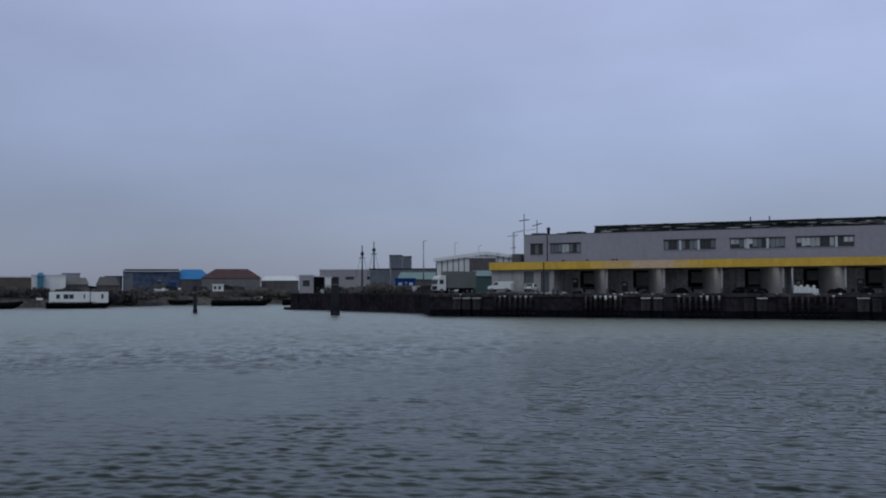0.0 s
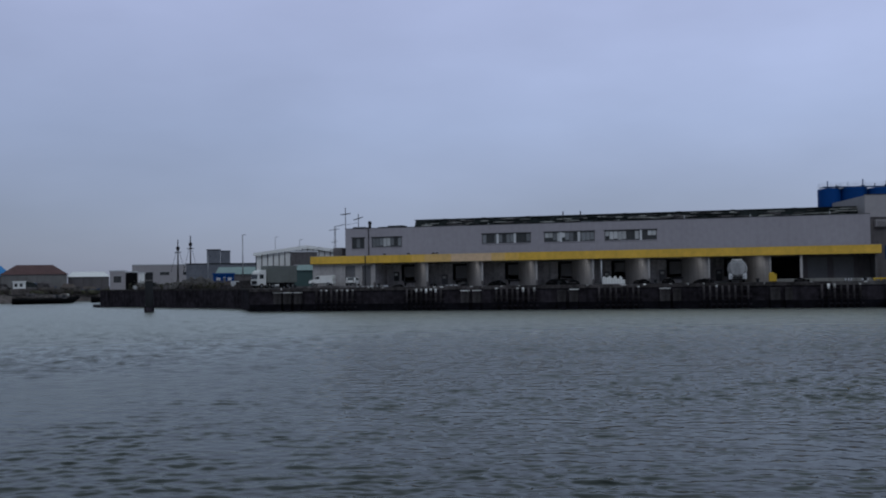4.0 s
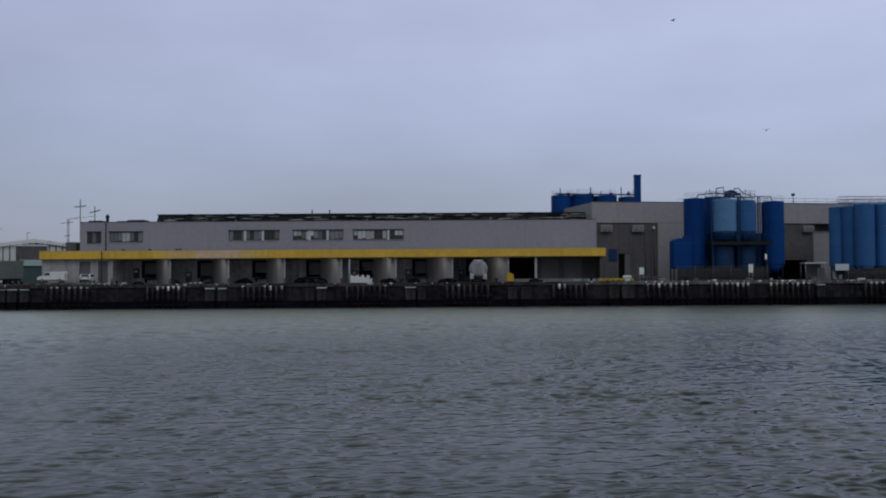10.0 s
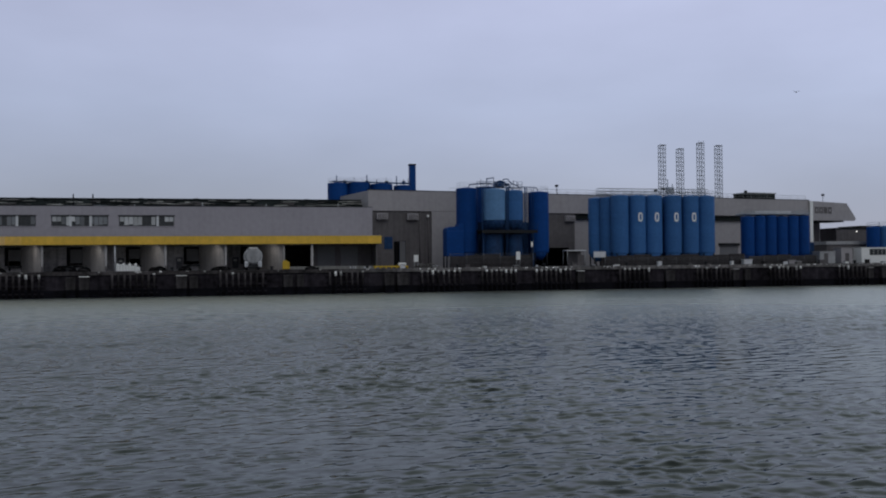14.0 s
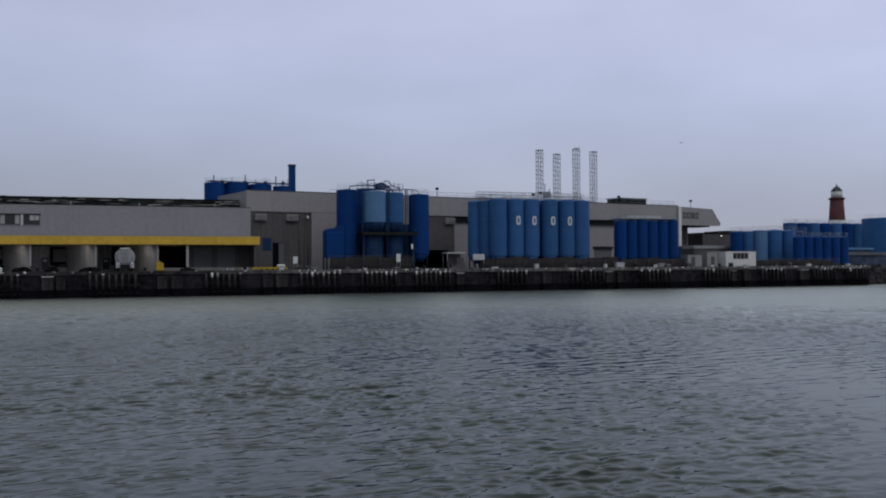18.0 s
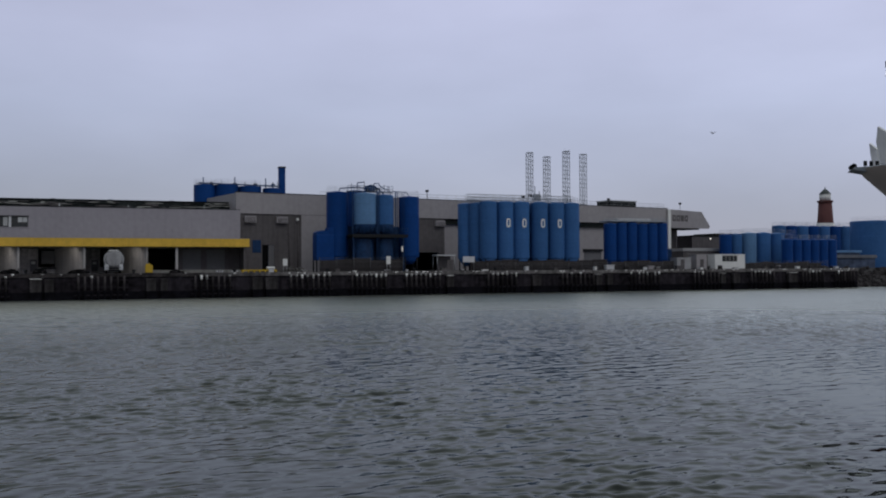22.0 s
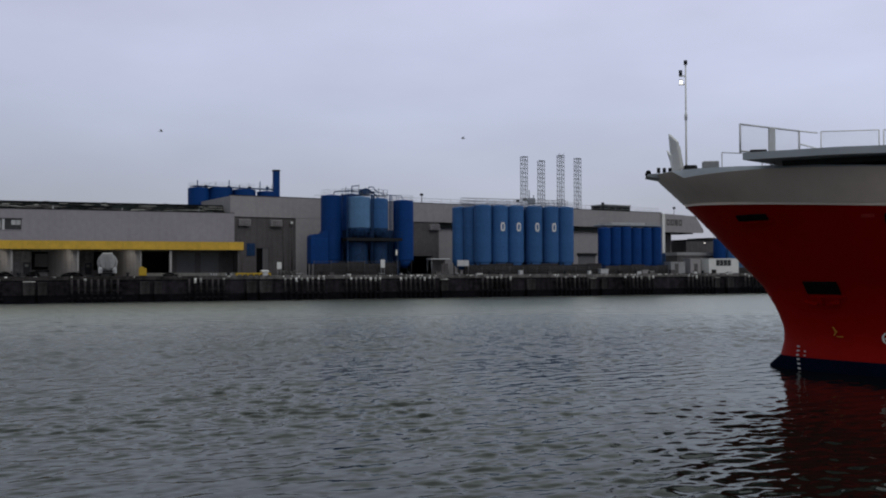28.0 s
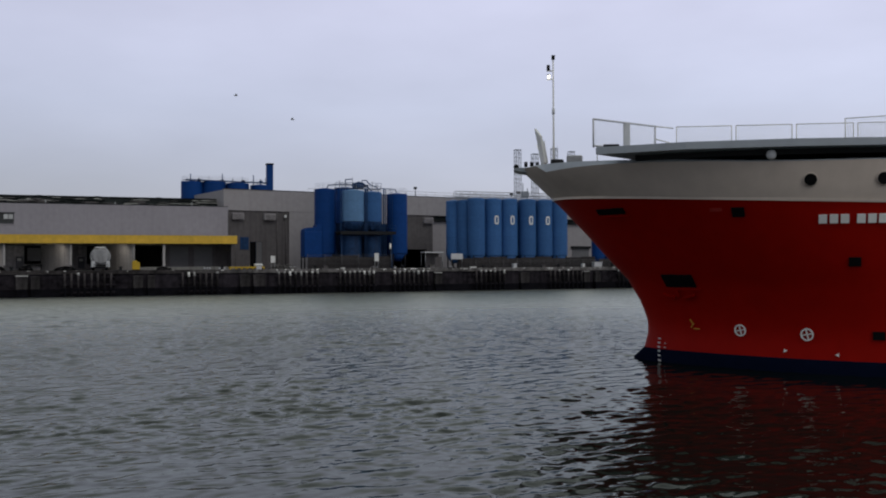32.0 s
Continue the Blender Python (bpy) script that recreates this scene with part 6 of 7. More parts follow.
def hull_mesh(L, W, low, high, sheer):
    """A boat's hull: full amidships, fine at the bow, its edge rising towards both ends."""
    bm, rows = mesh(), []
    n = 12
    for k in range(n + 1):
        u = k / n
        x = -L / 2 + L * u
        half = W / 2 * (1 - max(0.0, (u - 0.45) / 0.55) ** 2.2) * (0.80 + 0.20 * min(1, u / 0.2))
        edge = high + sheer * ((u - 0.4) / 0.6) ** 2
        keel = low + 0.8 * (edge - low) * max(0.0, (u - 0.82) / 0.18) ** 2
        row = []
        for v, q in ((0.0, 0.02), (0.25, 0.62), (0.6, 0.88), (1.0, 1.0)):
            row.append((x, half * q, keel + (edge - keel) * v))
        rows.append([bm.verts.new((a, -max(b, 0.02), c)) for a, b, c in row[::-1]] + [bm.verts.new((a, max(b, 0.02), c)) for a, b, c in row])
    for a, b in zip(rows, rows[1:]):
        for k in range(7):
            bm.faces.new((a[k], b[k], b[k + 1], a[k + 1])).smooth = True
        bm.faces.new((a[7], b[7], b[0], a[0]))
    bm.faces.new(rows[0][::-1])
    bm.faces.new(rows[-1])
    bmesh.ops.recalc_face_normals(bm, faces=bm.faces[:])
    return bm


def boat(name, at, turn, L, W, hull, label, cabin, cabin_paint):
    g = thing(name, at, label, "boat", "boats across the harbour", turn=turn)
    part("hull", hull_mesh(L, W, -0.6, 1.35, 0.55), hull, g, local=True)
    rails = mesh()
    for y in (-1, 1):
        for k in range(5):
            u0, u1 = 0.08 + 0.13 * k, 0.08 + 0.13 * (k + 1)
            tube(rails, (-L / 2 + L * u0, y * W * 0.46, 1.5 + 0.55 * ((u0 - 0.4) / 0.6) ** 2), (-L / 2 + L * u1, y * W * 0.46, 1.5 + 0.55 * ((u1 - 0.4) / 0.6) ** 2), 0.07, 6)
    part("gunwale", rails, hull, g, local=True)
    if cabin:
        x0, x1, h = cabin
        part("cabin", slab(x0, x1, -W * 0.38, W * 0.38, 1.30, 1.6 + h, 0.08), cabin_paint, g, local=True)
        for k in range(int((x1 - x0) / 2)):
            part("window", slab(x0 + 0.6 + 2 * k, x0 + 1.5 + 2 * k, -W * 0.38 - 0.03, -W * 0.38 - 0.002, 2.4, 1.6 + h - 0.7), GLASS, g, local=True)
    return g


g = boat("houseboat", (-221.6, 214, 0), 46, 19, 5.5, DARK, "white houseboat cabin on a dark hull", None, WHITE)
part("cabin", slab(-8.6, 2.75, -2.3, 2.3, 1.30, 4.7, 0.08), WHITE, g, "white cabin", local=True)
part("cabin", slab(3.0, 8.0, -2.3, 2.3, 1.30, 4.6, 0.08), WHITE, g, "white cabin", local=True)
for x0, x1 in ((-6.6, -5.6), (-4.6, -3.2), (-3.0, -1.8), (1.0, 1.4), (6.0, 6.6)):
    part("window", slab(x0, x1, -2.34, -2.302, 2.6, 3.9), GLASS, g, local=True)
boat("barge", (-243, 196, 0), 46, 24, 6, DARK, "dark steel barge with a sloping ramp", (-6, 2, 1.2), CLAD_D)
boat("moored_boat", (-198, 262, 0), 40, 20, 5, DARK, "dark-hulled boat with a low deckhouse", (2, 6, 0.7), CLAD_D)
boat("moored_boat", (-187, 280, 0), 38, 12, 4, DARK, "low dark boat with a small wheelhouse", (-2, 1.5, 1.6), WHITE)
yacht = thing("laid_up_yacht", (-237.5, 270.5, G2 + 1.7), "white yacht hull laid up on stands ashore", "boat", "boats across the harbour", turn=44)
part("hull", hull_mesh(9.5, 2.4, -0.2, 1.0, 0.6), WHITE, yacht, local=True)
part("coachroof", slab(-2.0, 1.4, -0.7, 0.7, 0.95, 1.45, 0.1), WHITE, yacht, local=True)
for x in (-3.2, 2.0):
    for y in (-1.1, 1.1):
        part("stand", tube(mesh(), (x, y, -1.7), (x, y * 0.7, 0.2), 0.09, 6), DKSTEEL, yacht, local=True)
part("keel_block", slab(-0.6, 0.6, -0.2, 0.2, -1.7, -0.19), TIMBER, yacht, local=True)
for x, y, zt in ((-210.2, 363.6, 24.3), (-205.7, 366.1, 26.0)):
    g = thing("ship_mast", (x, y, G2), "dark mast of a ship with rigging and a crow's nest", "mast", "ship masts")
    part("pole", tube(mesh(), (x, y, G2), (x, y, zt), 0.45, 10, 0.2), DKSTEEL, g)
    part("nest", lathe(mesh(), x, y, [(0.45, zt - 4.4), (0.75, zt - 4.1), (0.75, zt - 3.1), (0.5, zt - 3.0)], 12), DKSTEEL, g)
    part("yard", tube(mesh(), (x - 1.6, y, zt - 5.5), (x + 1.6, y, zt - 5.5), 0.15, 6), DKSTEEL, g)
    for s in (-1, 1):
        part("stay", tube(mesh(), (x, y, zt - 3), (x + 3.4 * s, y, 10.5), 0.07, 5), DKSTEEL, g)
rnd = random.Random(33)
for k in range(46):
    f = rnd.random()
    x, y, z = ((-255 + 40 * f, 222 + 84 * f, G2) if k < 26 else (-136 + 46 * f, 212 - 26 * f + 6 * rnd.random(), QUAY))
    h, w = rnd.uniform(0.5, 1.8), rnd.uniform(0.8, 3.0)
    g = thing("stacked_goods", (x, y, z), "dark stack of gear and boxes on the shore", "stack", "clutter on the shore", turn=rnd.uniform(0, 90))
    paint = (CLAD_D, BLOCK, BROWN, ROOF, GREENC, PANEL, BLOCK)[k % 7]
    part("lower_box", slab(-w / 2, w / 2, -0.8, 0.8, 0, h * 0.6, 0.06), paint, g, local=True)
    part("upper_box", slab(-w / 2 * 0.8, w / 2 * 0.6, -0.7, 0.7, h * 0.6 + 0.001, h, 0.06), paint, g, local=True)
scrub = mesh()
for k in range(500):
    f = rnd.random()
    x, y = -256 + 46 * f + rnd.uniform(-3, 3), 218 + 92 * f + rnd.uniform(0, 8)
    s = rnd.uniform(0.3, 1.1)
    bmesh.ops.create_icosphere(scrub, subdivisions=1, radius=1, matrix=Matrix.Translation((x, y, G2 + s * 0.3)) @ Euler((rnd.random(), rnd.random(), rnd.random() * 3)).to_matrix().to_4x4() @ Matrix.Diagonal((s * 1.6, s, s * 0.8, 1)))
tagged(part("scrub", scrub, SCRUB), "low brown scrub along the far shore", "scrub", kind="stuff")

rnd = random.Random(52)
for k in range(7):
    f = k / 6
    x, y = -252 + 38 * f + rnd.uniform(-2, 2), 204 + 92 * f + rnd.uniform(-2, 2)
    L = rnd.uniform(5, 11)
    boat("small_boat", (x, y, 0), rnd.uniform(20, 60), L, L * 0.3, (DARK, BLOCK)[k % 2], "small dark work boat moored at the shore", (-L * 0.2, L * 0.12, rnd.uniform(0.8, 1.6)), (CLAD_D, WHITE, CLAD_B, HALL_BLUE, CLAD_D)[k % 5])
for k in range(22):
    f = rnd.random()
    x, y = -262 + 48 * f, 222 + 84 * f + rnd.uniform(0, 10)
    h = rnd.uniform(2.0, 4.5)
    g = thing("boat_on_stand", (x, y, G2), "laid-up boat and gear under dark covers ashore", "boat", "laid-up boats", turn=rnd.uniform(10, 80))
    part("hull", hull_mesh(6.6, 2.2, 0.5, h * 0.55, 0.4), (DARK, CLAD_D, HALL_BLUE, BROWN)[k % 4], g, local=True)
    bm = mesh()
    v = [bm.verts.new(p) for p in ((-3.1, -0.9, h * 0.55 + 0.002), (2.0, -1.0, h * 0.55 + 0.002), (2.0, 1.0, h * 0.55 + 0.002), (-3.1, 0.9, h * 0.55 + 0.002), (-2.4, 0, h), (1.2, 0, h * 0.9))]
    for q in ((0, 1, 5, 4), (2, 3, 4, 5), (1, 2, 5), (3, 0, 4), (3, 2, 1, 0)):
        bm.faces.new([v[i] for i in q])
    part("cover", bm, (CLAD_D, ROOF, BROWN, BLOCK, HALL_BLUE, ROOF)[k % 6], g, local=True)
    for dx in (-2, 1.5):
        part("cradle", slab(dx - 0.1, dx + 0.1, -0.9, 0.9, 0, 0.499), DKSTEEL, g, local=True)
g = thing("slipway_ramp", (-247, 200, 0), "dark steel ramp sloping into the water", "ramp", turn=46)
part("deck", side(mesh(), [(-14, 4.2), (-4, 3.4), (6, 0.6), (6, 0.2), (-14, 3.4)], -3, 3), ROOF, g, local=True)
for k in range(5):
    part("kerb", side(mesh(), [(-12 + 3.5 * k, 4.15 - 0.5 * k), (-11.2 + 3.5 * k, 4.1 - 0.5 * k), (-11.2 + 3.5 * k, 4.6 - 0.5 * k), (-12 + 3.5 * k, 4.65 - 0.5 * k)], -3.1, -2.9), PANEL, g, local=True)
part("ballast", slab(-13.5, -5, -2.5, 2.5, -0.5, 3.1), DARK, g, local=True)

rnd = random.Random(71)
heap = mesh()
for k in range(240):
    f, q = rnd.random(), rnd.random()
    x, y = -268 + 32 * f + 6 * q, 203 + 30 * f + 8 * q
    r = rnd.uniform(0.7, 2.0)
    z = G2 + 1.5 * math.sin(f * 3.1) * rnd.random()
    m = Matrix.Translation((x, y, z)) @ Euler((rnd.random() * 3, rnd.random() * 3, rnd.random() * 3)).to_matrix().to_4x4() @ Matrix.Diagonal((r * 1.5, r * 0.8, r * 0.5, 1))
    bmesh.ops.create_icosphere(heap, subdivisions=1, radius=1, matrix=m)
tagged(part("scrap_heap", heap, BLOCK), "dark heap of scrap and rubble on the far shore", "scrap", kind="stuff")
hedge = mesh()
for k in range(700):
    f, q = rnd.random(), rnd.random()
    x, y = -138 + 46 * f + 2 * q, 214 - 22 * f + 5 * q
    r = rnd.uniform(0.12, 0.4)
    m = Matrix.Translation((x, y, QUAY + 1.5 * rnd.random() ** 1.5)) @ Euler((rnd.random() * 3, rnd.random() * 3, rnd.random() * 3)).to_matrix().to_4x4() @ Matrix.Diagonal((r, r * 0.7, r * 0.5, 1))
    bmesh.ops.create_icosphere(hedge, subdivisions=1, radius=1, matrix=m)
tagged(part("brushwood", hedge, SCRUB), "bare brown brushwood along the jetty", "brushwood", kind="stuff")

rnd = random.Random(91)


def bare_bush(bm, x, y, z, h, twigs):
    """A leafless bush: thin twigs fanning out of one foot, forked once."""
    for _ in range(twigs):
        a, lean = rnd.random() * 6.28, rnd.uniform(0.05, 0.65)
        top = Vector((x + h * lean * math.cos(a), y + h * lean * math.sin(a), z + h * rnd.uniform(0.55, 1.0)))
        foot = Vector((x + rnd.uniform(-0.4, 0.4), y + rnd.uniform(-0.4, 0.4), z - 0.2))
        tube(bm, foot, top, 0.07, 3, 0.02)
        mid = foot.lerp(top, 0.55)
        tube(bm, mid, mid + Vector((rnd.uniform(-1, 1), rnd.uniform(-1, 1), rnd.uniform(0.5, 1.2))) * h * 0.28, 0.045, 3, 0.015)


bushes = mesh()
for k in range(150):
    f = rnd.random()
    bare_bush(bushes, -258 + 44 * f + rnd.uniform(-2, 4), 212 + 88 * f + rnd.uniform(-1, 7), G2, rnd.uniform(1.6, 3.8) * (1.15 if f < 0.45 else 0.85), 16)
for k in range(34):
    f = rnd.random()
    bare_bush(bushes, -247 + 9 * f, 262 + 14 * f + rnd.uniform(-3, 3), G2, rnd.uniform(3.0, 5.8), 22)
for k in range(40):
    f = rnd.random()
    bare_bush(bushes, -136 + 44 * f, 213 - 22 * f + rnd.uniform(0, 5), QUAY, rnd.uniform(1.0, 2.6), 14)
tagged(part("bare_bushes", bushes, TWIG), "leafless grey-brown bushes along the far shore", "bushes", kind="stuff")
humps = mesh()
for k in range(260):
    f, q = rnd.random(), rnd.random()
    r = rnd.uniform(0.5, 1.7)
    m = Matrix.Translation((-268 + 36 * f + 5 * q, 204 + 44 * f + 9 * q, G2 + (2.6 - 1.6 * f) * rnd.random() ** 0.7)) @ Euler((rnd.random() * 3, rnd.random() * 3, rnd.random() * 3)).to_matrix().to_4x4() @ Matrix.Diagonal((r * 1.6, r * 0.9, r * 0.45, 1))
    bmesh.ops.create_icosphere(humps, subdivisions=1, radius=1, matrix=m)
tagged(part("earth_mound", humps, BANK), "dark overgrown earth mound on the far shore", "mound", kind="stuff")
scraps = mesh()
for k in range(46):
    f, q = rnd.random(), rnd.random()
    r = rnd.uniform(0.3, 1.0)
    m = Matrix.Translation((-266 + 34 * f, 205 + 42 * f - 1 + 3 * q, G2 + 0.4 + 2.0 * rnd.random() * (1 - 0.5 * f))) @ Euler((rnd.random(), rnd.random() * 0.6, rnd.random() * 3)).to_matrix().to_4x4() @ Matrix.Diagonal((r * 1.8, r * 0.5, r * 0.22, 1))
    bmesh.ops.create_cube(scraps, size=1.4, matrix=m)
tagged(part("scrap_sheets", scraps, RUBBLE), "pale scraps of sheet and board on the mound", "scrap", kind="stuff")

# muddy bank along the far shore, and the stone toe of the jetty
shore = ((-430, 140), (-253, 212), (-242, 225), (-240, 247), (-219, 280), (-212, 309), (-172, 335), (-132, 300), (-136, 216))
mud = mesh()
rings = []
for (x0, y0), (x1, y1) in zip(shore, shore[1:]):
    n = max(2, int(math.hypot(x1 - x0, y1 - y0) / 2.2))
    nx, ny = (y1 - y0), -(x1 - x0)
    q = math.hypot(nx, ny)
    nx, ny = nx / q, ny / q
    for k in range(n):
        x, y = x0 + (x1 - x0) * k / n, y0 + (y1 - y0) * k / n
        ring = []
        for out, z in ((-2.5, 2.75), (-0.3, 2.5), (1.2, 1.5), (2.6, 0.6), (4.2, -0.5)):
            j = 0.45 * noise.noise(Vector((x * 0.3, y * 0.3, z * 2)))
            ring.append(mud.verts.new((x + nx * (out + 1.6 * j), y + ny * (out + 1.6 * j), z + j)))
        rings.append(ring)
for a, b in zip(rings, rings[1:]):
    for k in range(4):
        mud.faces.new((a[k], b[k], b[k + 1], a[k + 1]))
bmesh.ops.recalc_face_normals(mud, faces=mud.faces[:])
for f in mud.faces:
    f.smooth = True
tagged(part("bank", mud, BANK), "dark muddy bank sloping into the water", "bank", kind="structure")
toe = thing("jetty_toe", (-142, 208, 0), "low dark stone ledge at the foot of the jetty", "ledge")
part("ledge", prism(mesh(), [(-138, 206), (-140, 205.6), (-149, 215.5), (-147.5, 218), (-141, 213)], -2, 0.35), WET_WALL, toe)
rnd = random.Random(81)
mound = mesh()
for k in range(420):
    f, q = rnd.random(), rnd.random()
    x, y = -121 + 11 * f + 2 * q, 203 + 3.5 * f + 5 * q
    hill = 2.6 * math.sin(math.pi * min(1, f * 1.05)) * math.sin(math.pi * q) ** 0.6
    r = rnd.uniform(0.25, 0.7)
    m = Matrix.Translation((x, y, QUAY + max(0, hill * rnd.uniform(0.3, 1)))) @ Euler((rnd.random() * 3, rnd.random() * 3, rnd.random() * 3)).to_matrix().to_4x4() @ Matrix.Diagonal((r * 1.3, r, r * 0.6, 1))
    bmesh.ops.create_icosphere(mound, subdivisions=1, radius=1, matrix=m)
tagged(part("rubble_heap", mound, RUBBLE), "pale grey heap of rubble on the jetty", "rubble", kind="stuff")


# ---- the passing ship ----
ship = thing("supply_ship", (0, 0, 0), "red offshore supply ship with grey bulwark and white bow marks", "ship")
# in the ship's own space +x is ahead of the stem at the waterline, +y is to port
STEM = ((-3.0, -1.2), (0.0, 0.0), (0.62, -0.66), (1.46, -0.87), (2.05, -0.82), (2.94, -0.50), (4.13, 0.17), (5.18, 1.15), (6.53, 2.34), (8.05, 3.76), (9.66, 5.43), (10.4, 5.98))
LENGTH = 66.0


def stem_at(z):
    for (z0, a0), (z1, a1) in zip(STEM, STEM[1:]):
        if z <= z1:
            return a0 + (a1 - a0) * (z - z0) / (z1 - z0)
    return STEM[-1][1]


def breadth(s, z):
    k = min(1.0, max(0.0, s / (13.0 + 0.25 * z)))
    f = min(1.0, max(0.0, z / 8.0))
    flare = 1 - (0.065 + 0.25 * math.exp(-(s / 6.0) ** 2)) * (1 - f * f)
    return flare * (8.9 + 0.06 * z) * (1 - (1 - k) ** 2) ** (0.62 - 0.010 * z)


def white_line(s):
    return 7.08 + 1.255 * math.exp(-s / 13.5)


def bulwark(s):
    return max(9.40, 10.04 - 0.059 * s)


def stem_row(s, z):
    """The height at the stem of the plating row that passes height z, s metres aft."""
    if z <= 0.62:
        return z
    w, top = white_line(s), bulwark(s)
    if z <= w:
        return 0.62 + (z - 0.62) / (w - 0.62) * (white_line(0) - 0.62)
    return white_line(0) + (z - w) / (top - w) * (bulwark(0) - white_line(0))


def hull_point(s, z, port=1, out=0.0, z0=None):
    a = stem_at(stem_row(s, z) if z0 is None else z0)
    p = Vector((a - s, port * breadth(s, z), z))
    if out:
        e = 0.05
        ds = hull_point(s + e, z, port) - p
        dz = hull_point(s, z + e, port) - p
        n = ds.cross(dz).normalized()
        if n.y * port < 0:
            n = -n
        p += n * out
    return p


STATIONS = [0, 0.05, 0.15, 0.35, 0.7, 1.2, 1.8, 2.6, 3.5, 4.5, 5.7, 7, 8.5, 10, 12, 15, 20, 28, 40, 54, LENGTH]


def hull_band(name, low, high, rows, material, label, inset=0.0):
    bm = mesh()
    for port in (1, -1):
        grid = []
        for s in STATIONS:
            col = []
            for k in range(rows + 1):
                f = k / rows
                z, z_stem = low(s) + (high(s) - low(s)) * f, low(0) + (high(0) - low(0)) * f
                p = hull_point(s, z, port, z0=z_stem)
                if inset:
                    p.y -= port * min(inset * f, abs(p.y))
                    p.x -= inset * f * math.exp(-s / 2)
                col.append(bm.verts.new(p))
            grid.append(col)
        for a, b in zip(grid, grid[1:]):
            for k in range(rows):
                f = (a[k], b[k], b[k + 1], a[k + 1])
                bm.faces.new(f if port < 0 else f[::-1]).smooth = True
    bmesh.ops.remove_doubles(bm, verts=bm.verts[:], dist=0.002)
    bmesh.ops.recalc_face_normals(bm, faces=bm.faces[:])
    return part(name, bm, material, ship, label, local=True)


hull_band("boot_topping", lambda s: -2.5, lambda s: 0.62, 6, BOOT, "dark blue boot topping at the waterline")
hull_band("hull_side", lambda s: 0.62, white_line, 22, RED_HULL, "bright red hull side")
def rim_foot(s):
    return bulwark(s) - 0.07 - (0.36 * math.exp(-(s - 1.2) / 2.6) if s > 1 else 0.0)


hull_band("bulwark", lambda s: white_line(s) + 0.10, rim_foot, 5, GREY_HULL, "warm grey bulwark")
hull_band("bulwark_rim", rim_foot, bulwark, 3, GREY_RIM, "paler turned-in bulwark rim", 0.2)
line = mesh()
for port in (1, -1):
    prev = None
    for s in STATIONS:
        z0, z1 = white_line(s), white_line(s) + 0.10
        q = [line.verts.new(hull_point(s, z, port, o, z0=white_line(0))) for z, o in ((z0, 0.0), (z0, 0.05), (z1, 0.05), (z1, 0.0))]
        if prev:
            for i in range(3):
                line.faces.new((prev[i], prev[i + 1], q[i + 1], q[i]))
        prev = q
bmesh.ops.recalc_face_normals(line, faces=line.faces[:])
part("rubbing_strake", line, GREY_HULL, ship, "narrow pale strake between the colours", local=True)
deck = mesh()
outline = [(stem_at(8.4) - s, breadth(s, 8.9) - 0.05) for s in STATIONS]
prism(deck, [(x, max(y, 0.01)) for x, y in outline] + [(x, -max(y, 0.01)) for x, y in outline[::-1]], 8.6, 8.75)
bmesh.ops.recalc_face_normals(deck, faces=deck.faces[:])
part("main_deck", deck, DKSTEEL, ship, local=True)
part("transom", slab(-LENGTH + 3.3, -LENGTH + 3.6, -9.1, 9.1, -2, 9.2), RED_HULL, ship, local=True)


def decal(name, s, z, w, h, material, label="", parent=None, turn=0.0, out=0.03, thick=0.04):
    """A small flat plate lying on the port side."""
    c = hull_point(s, z, 1, out)
    e = 0.1
    along = (hull_point(s + e, z, 1, out) - c).normalized()
    up = hull_point(s, z + e, 1, out) - hull_point(s, z - e, 1, out)
    nrm = along.cross(up).normalized()
    if nrm.y < 0:
        nrm = -nrm
    up = nrm.cross(along).normalized()
    if up.z < 0:
        up = -up
    m = Matrix((along, up, nrm)).transposed().to_4x4()
    m.translation = c
    bm = box(mesh(), -w / 2, w / 2, -h / 2, h / 2, -thick, thick)
    bm.transform(m @ Matrix.Rotation(radians(turn), 4, "Z"))
    bmesh.ops.recalc_face_normals(bm, faces=bm.faces[:])
    return part(name, bm, material, parent or ship, label, local=True), m


def at_ax(a, z):
    """Stations aft of the stem for a place a metres ahead of the waterline stem."""
    s = stem_at(z) - a
    for _ in range(8):
        s = stem_at(stem_row(s, z)) - a
    return s


def wheel_mark(s, z, r):
    _, m = decal("thruster_mark_bar", s, z, 2 * r, 0.05, WHITE, turn=12)
    decal("thruster_mark_bar", s, z, 2 * r, 0.05, WHITE, turn=102)
    bm = mesh()
    n = 20
    rings = []
    for k in range(n):
        t = 2 * math.pi * k / n
        rings.append([bm.verts.new(m @ Vector((q * math.cos(t), q * math.sin(t), h))) for q, h in ((r - 0.045, 0.0), (r - 0.045, 0.05), (r + 0.02, 0.05), (r + 0.02, 0.0))])
    for k in range(n):
        a, b = rings[k], rings[(k + 1) % n]
        for i in range(3):
            bm.faces.new((a[i], a[i + 1], b[i + 1], b[i]))
    bmesh.ops.recalc_face_normals(bm, faces=bm.faces[:])
    part("thruster_mark", bm, WHITE, ship, "white ring mark with a cross", local=True)


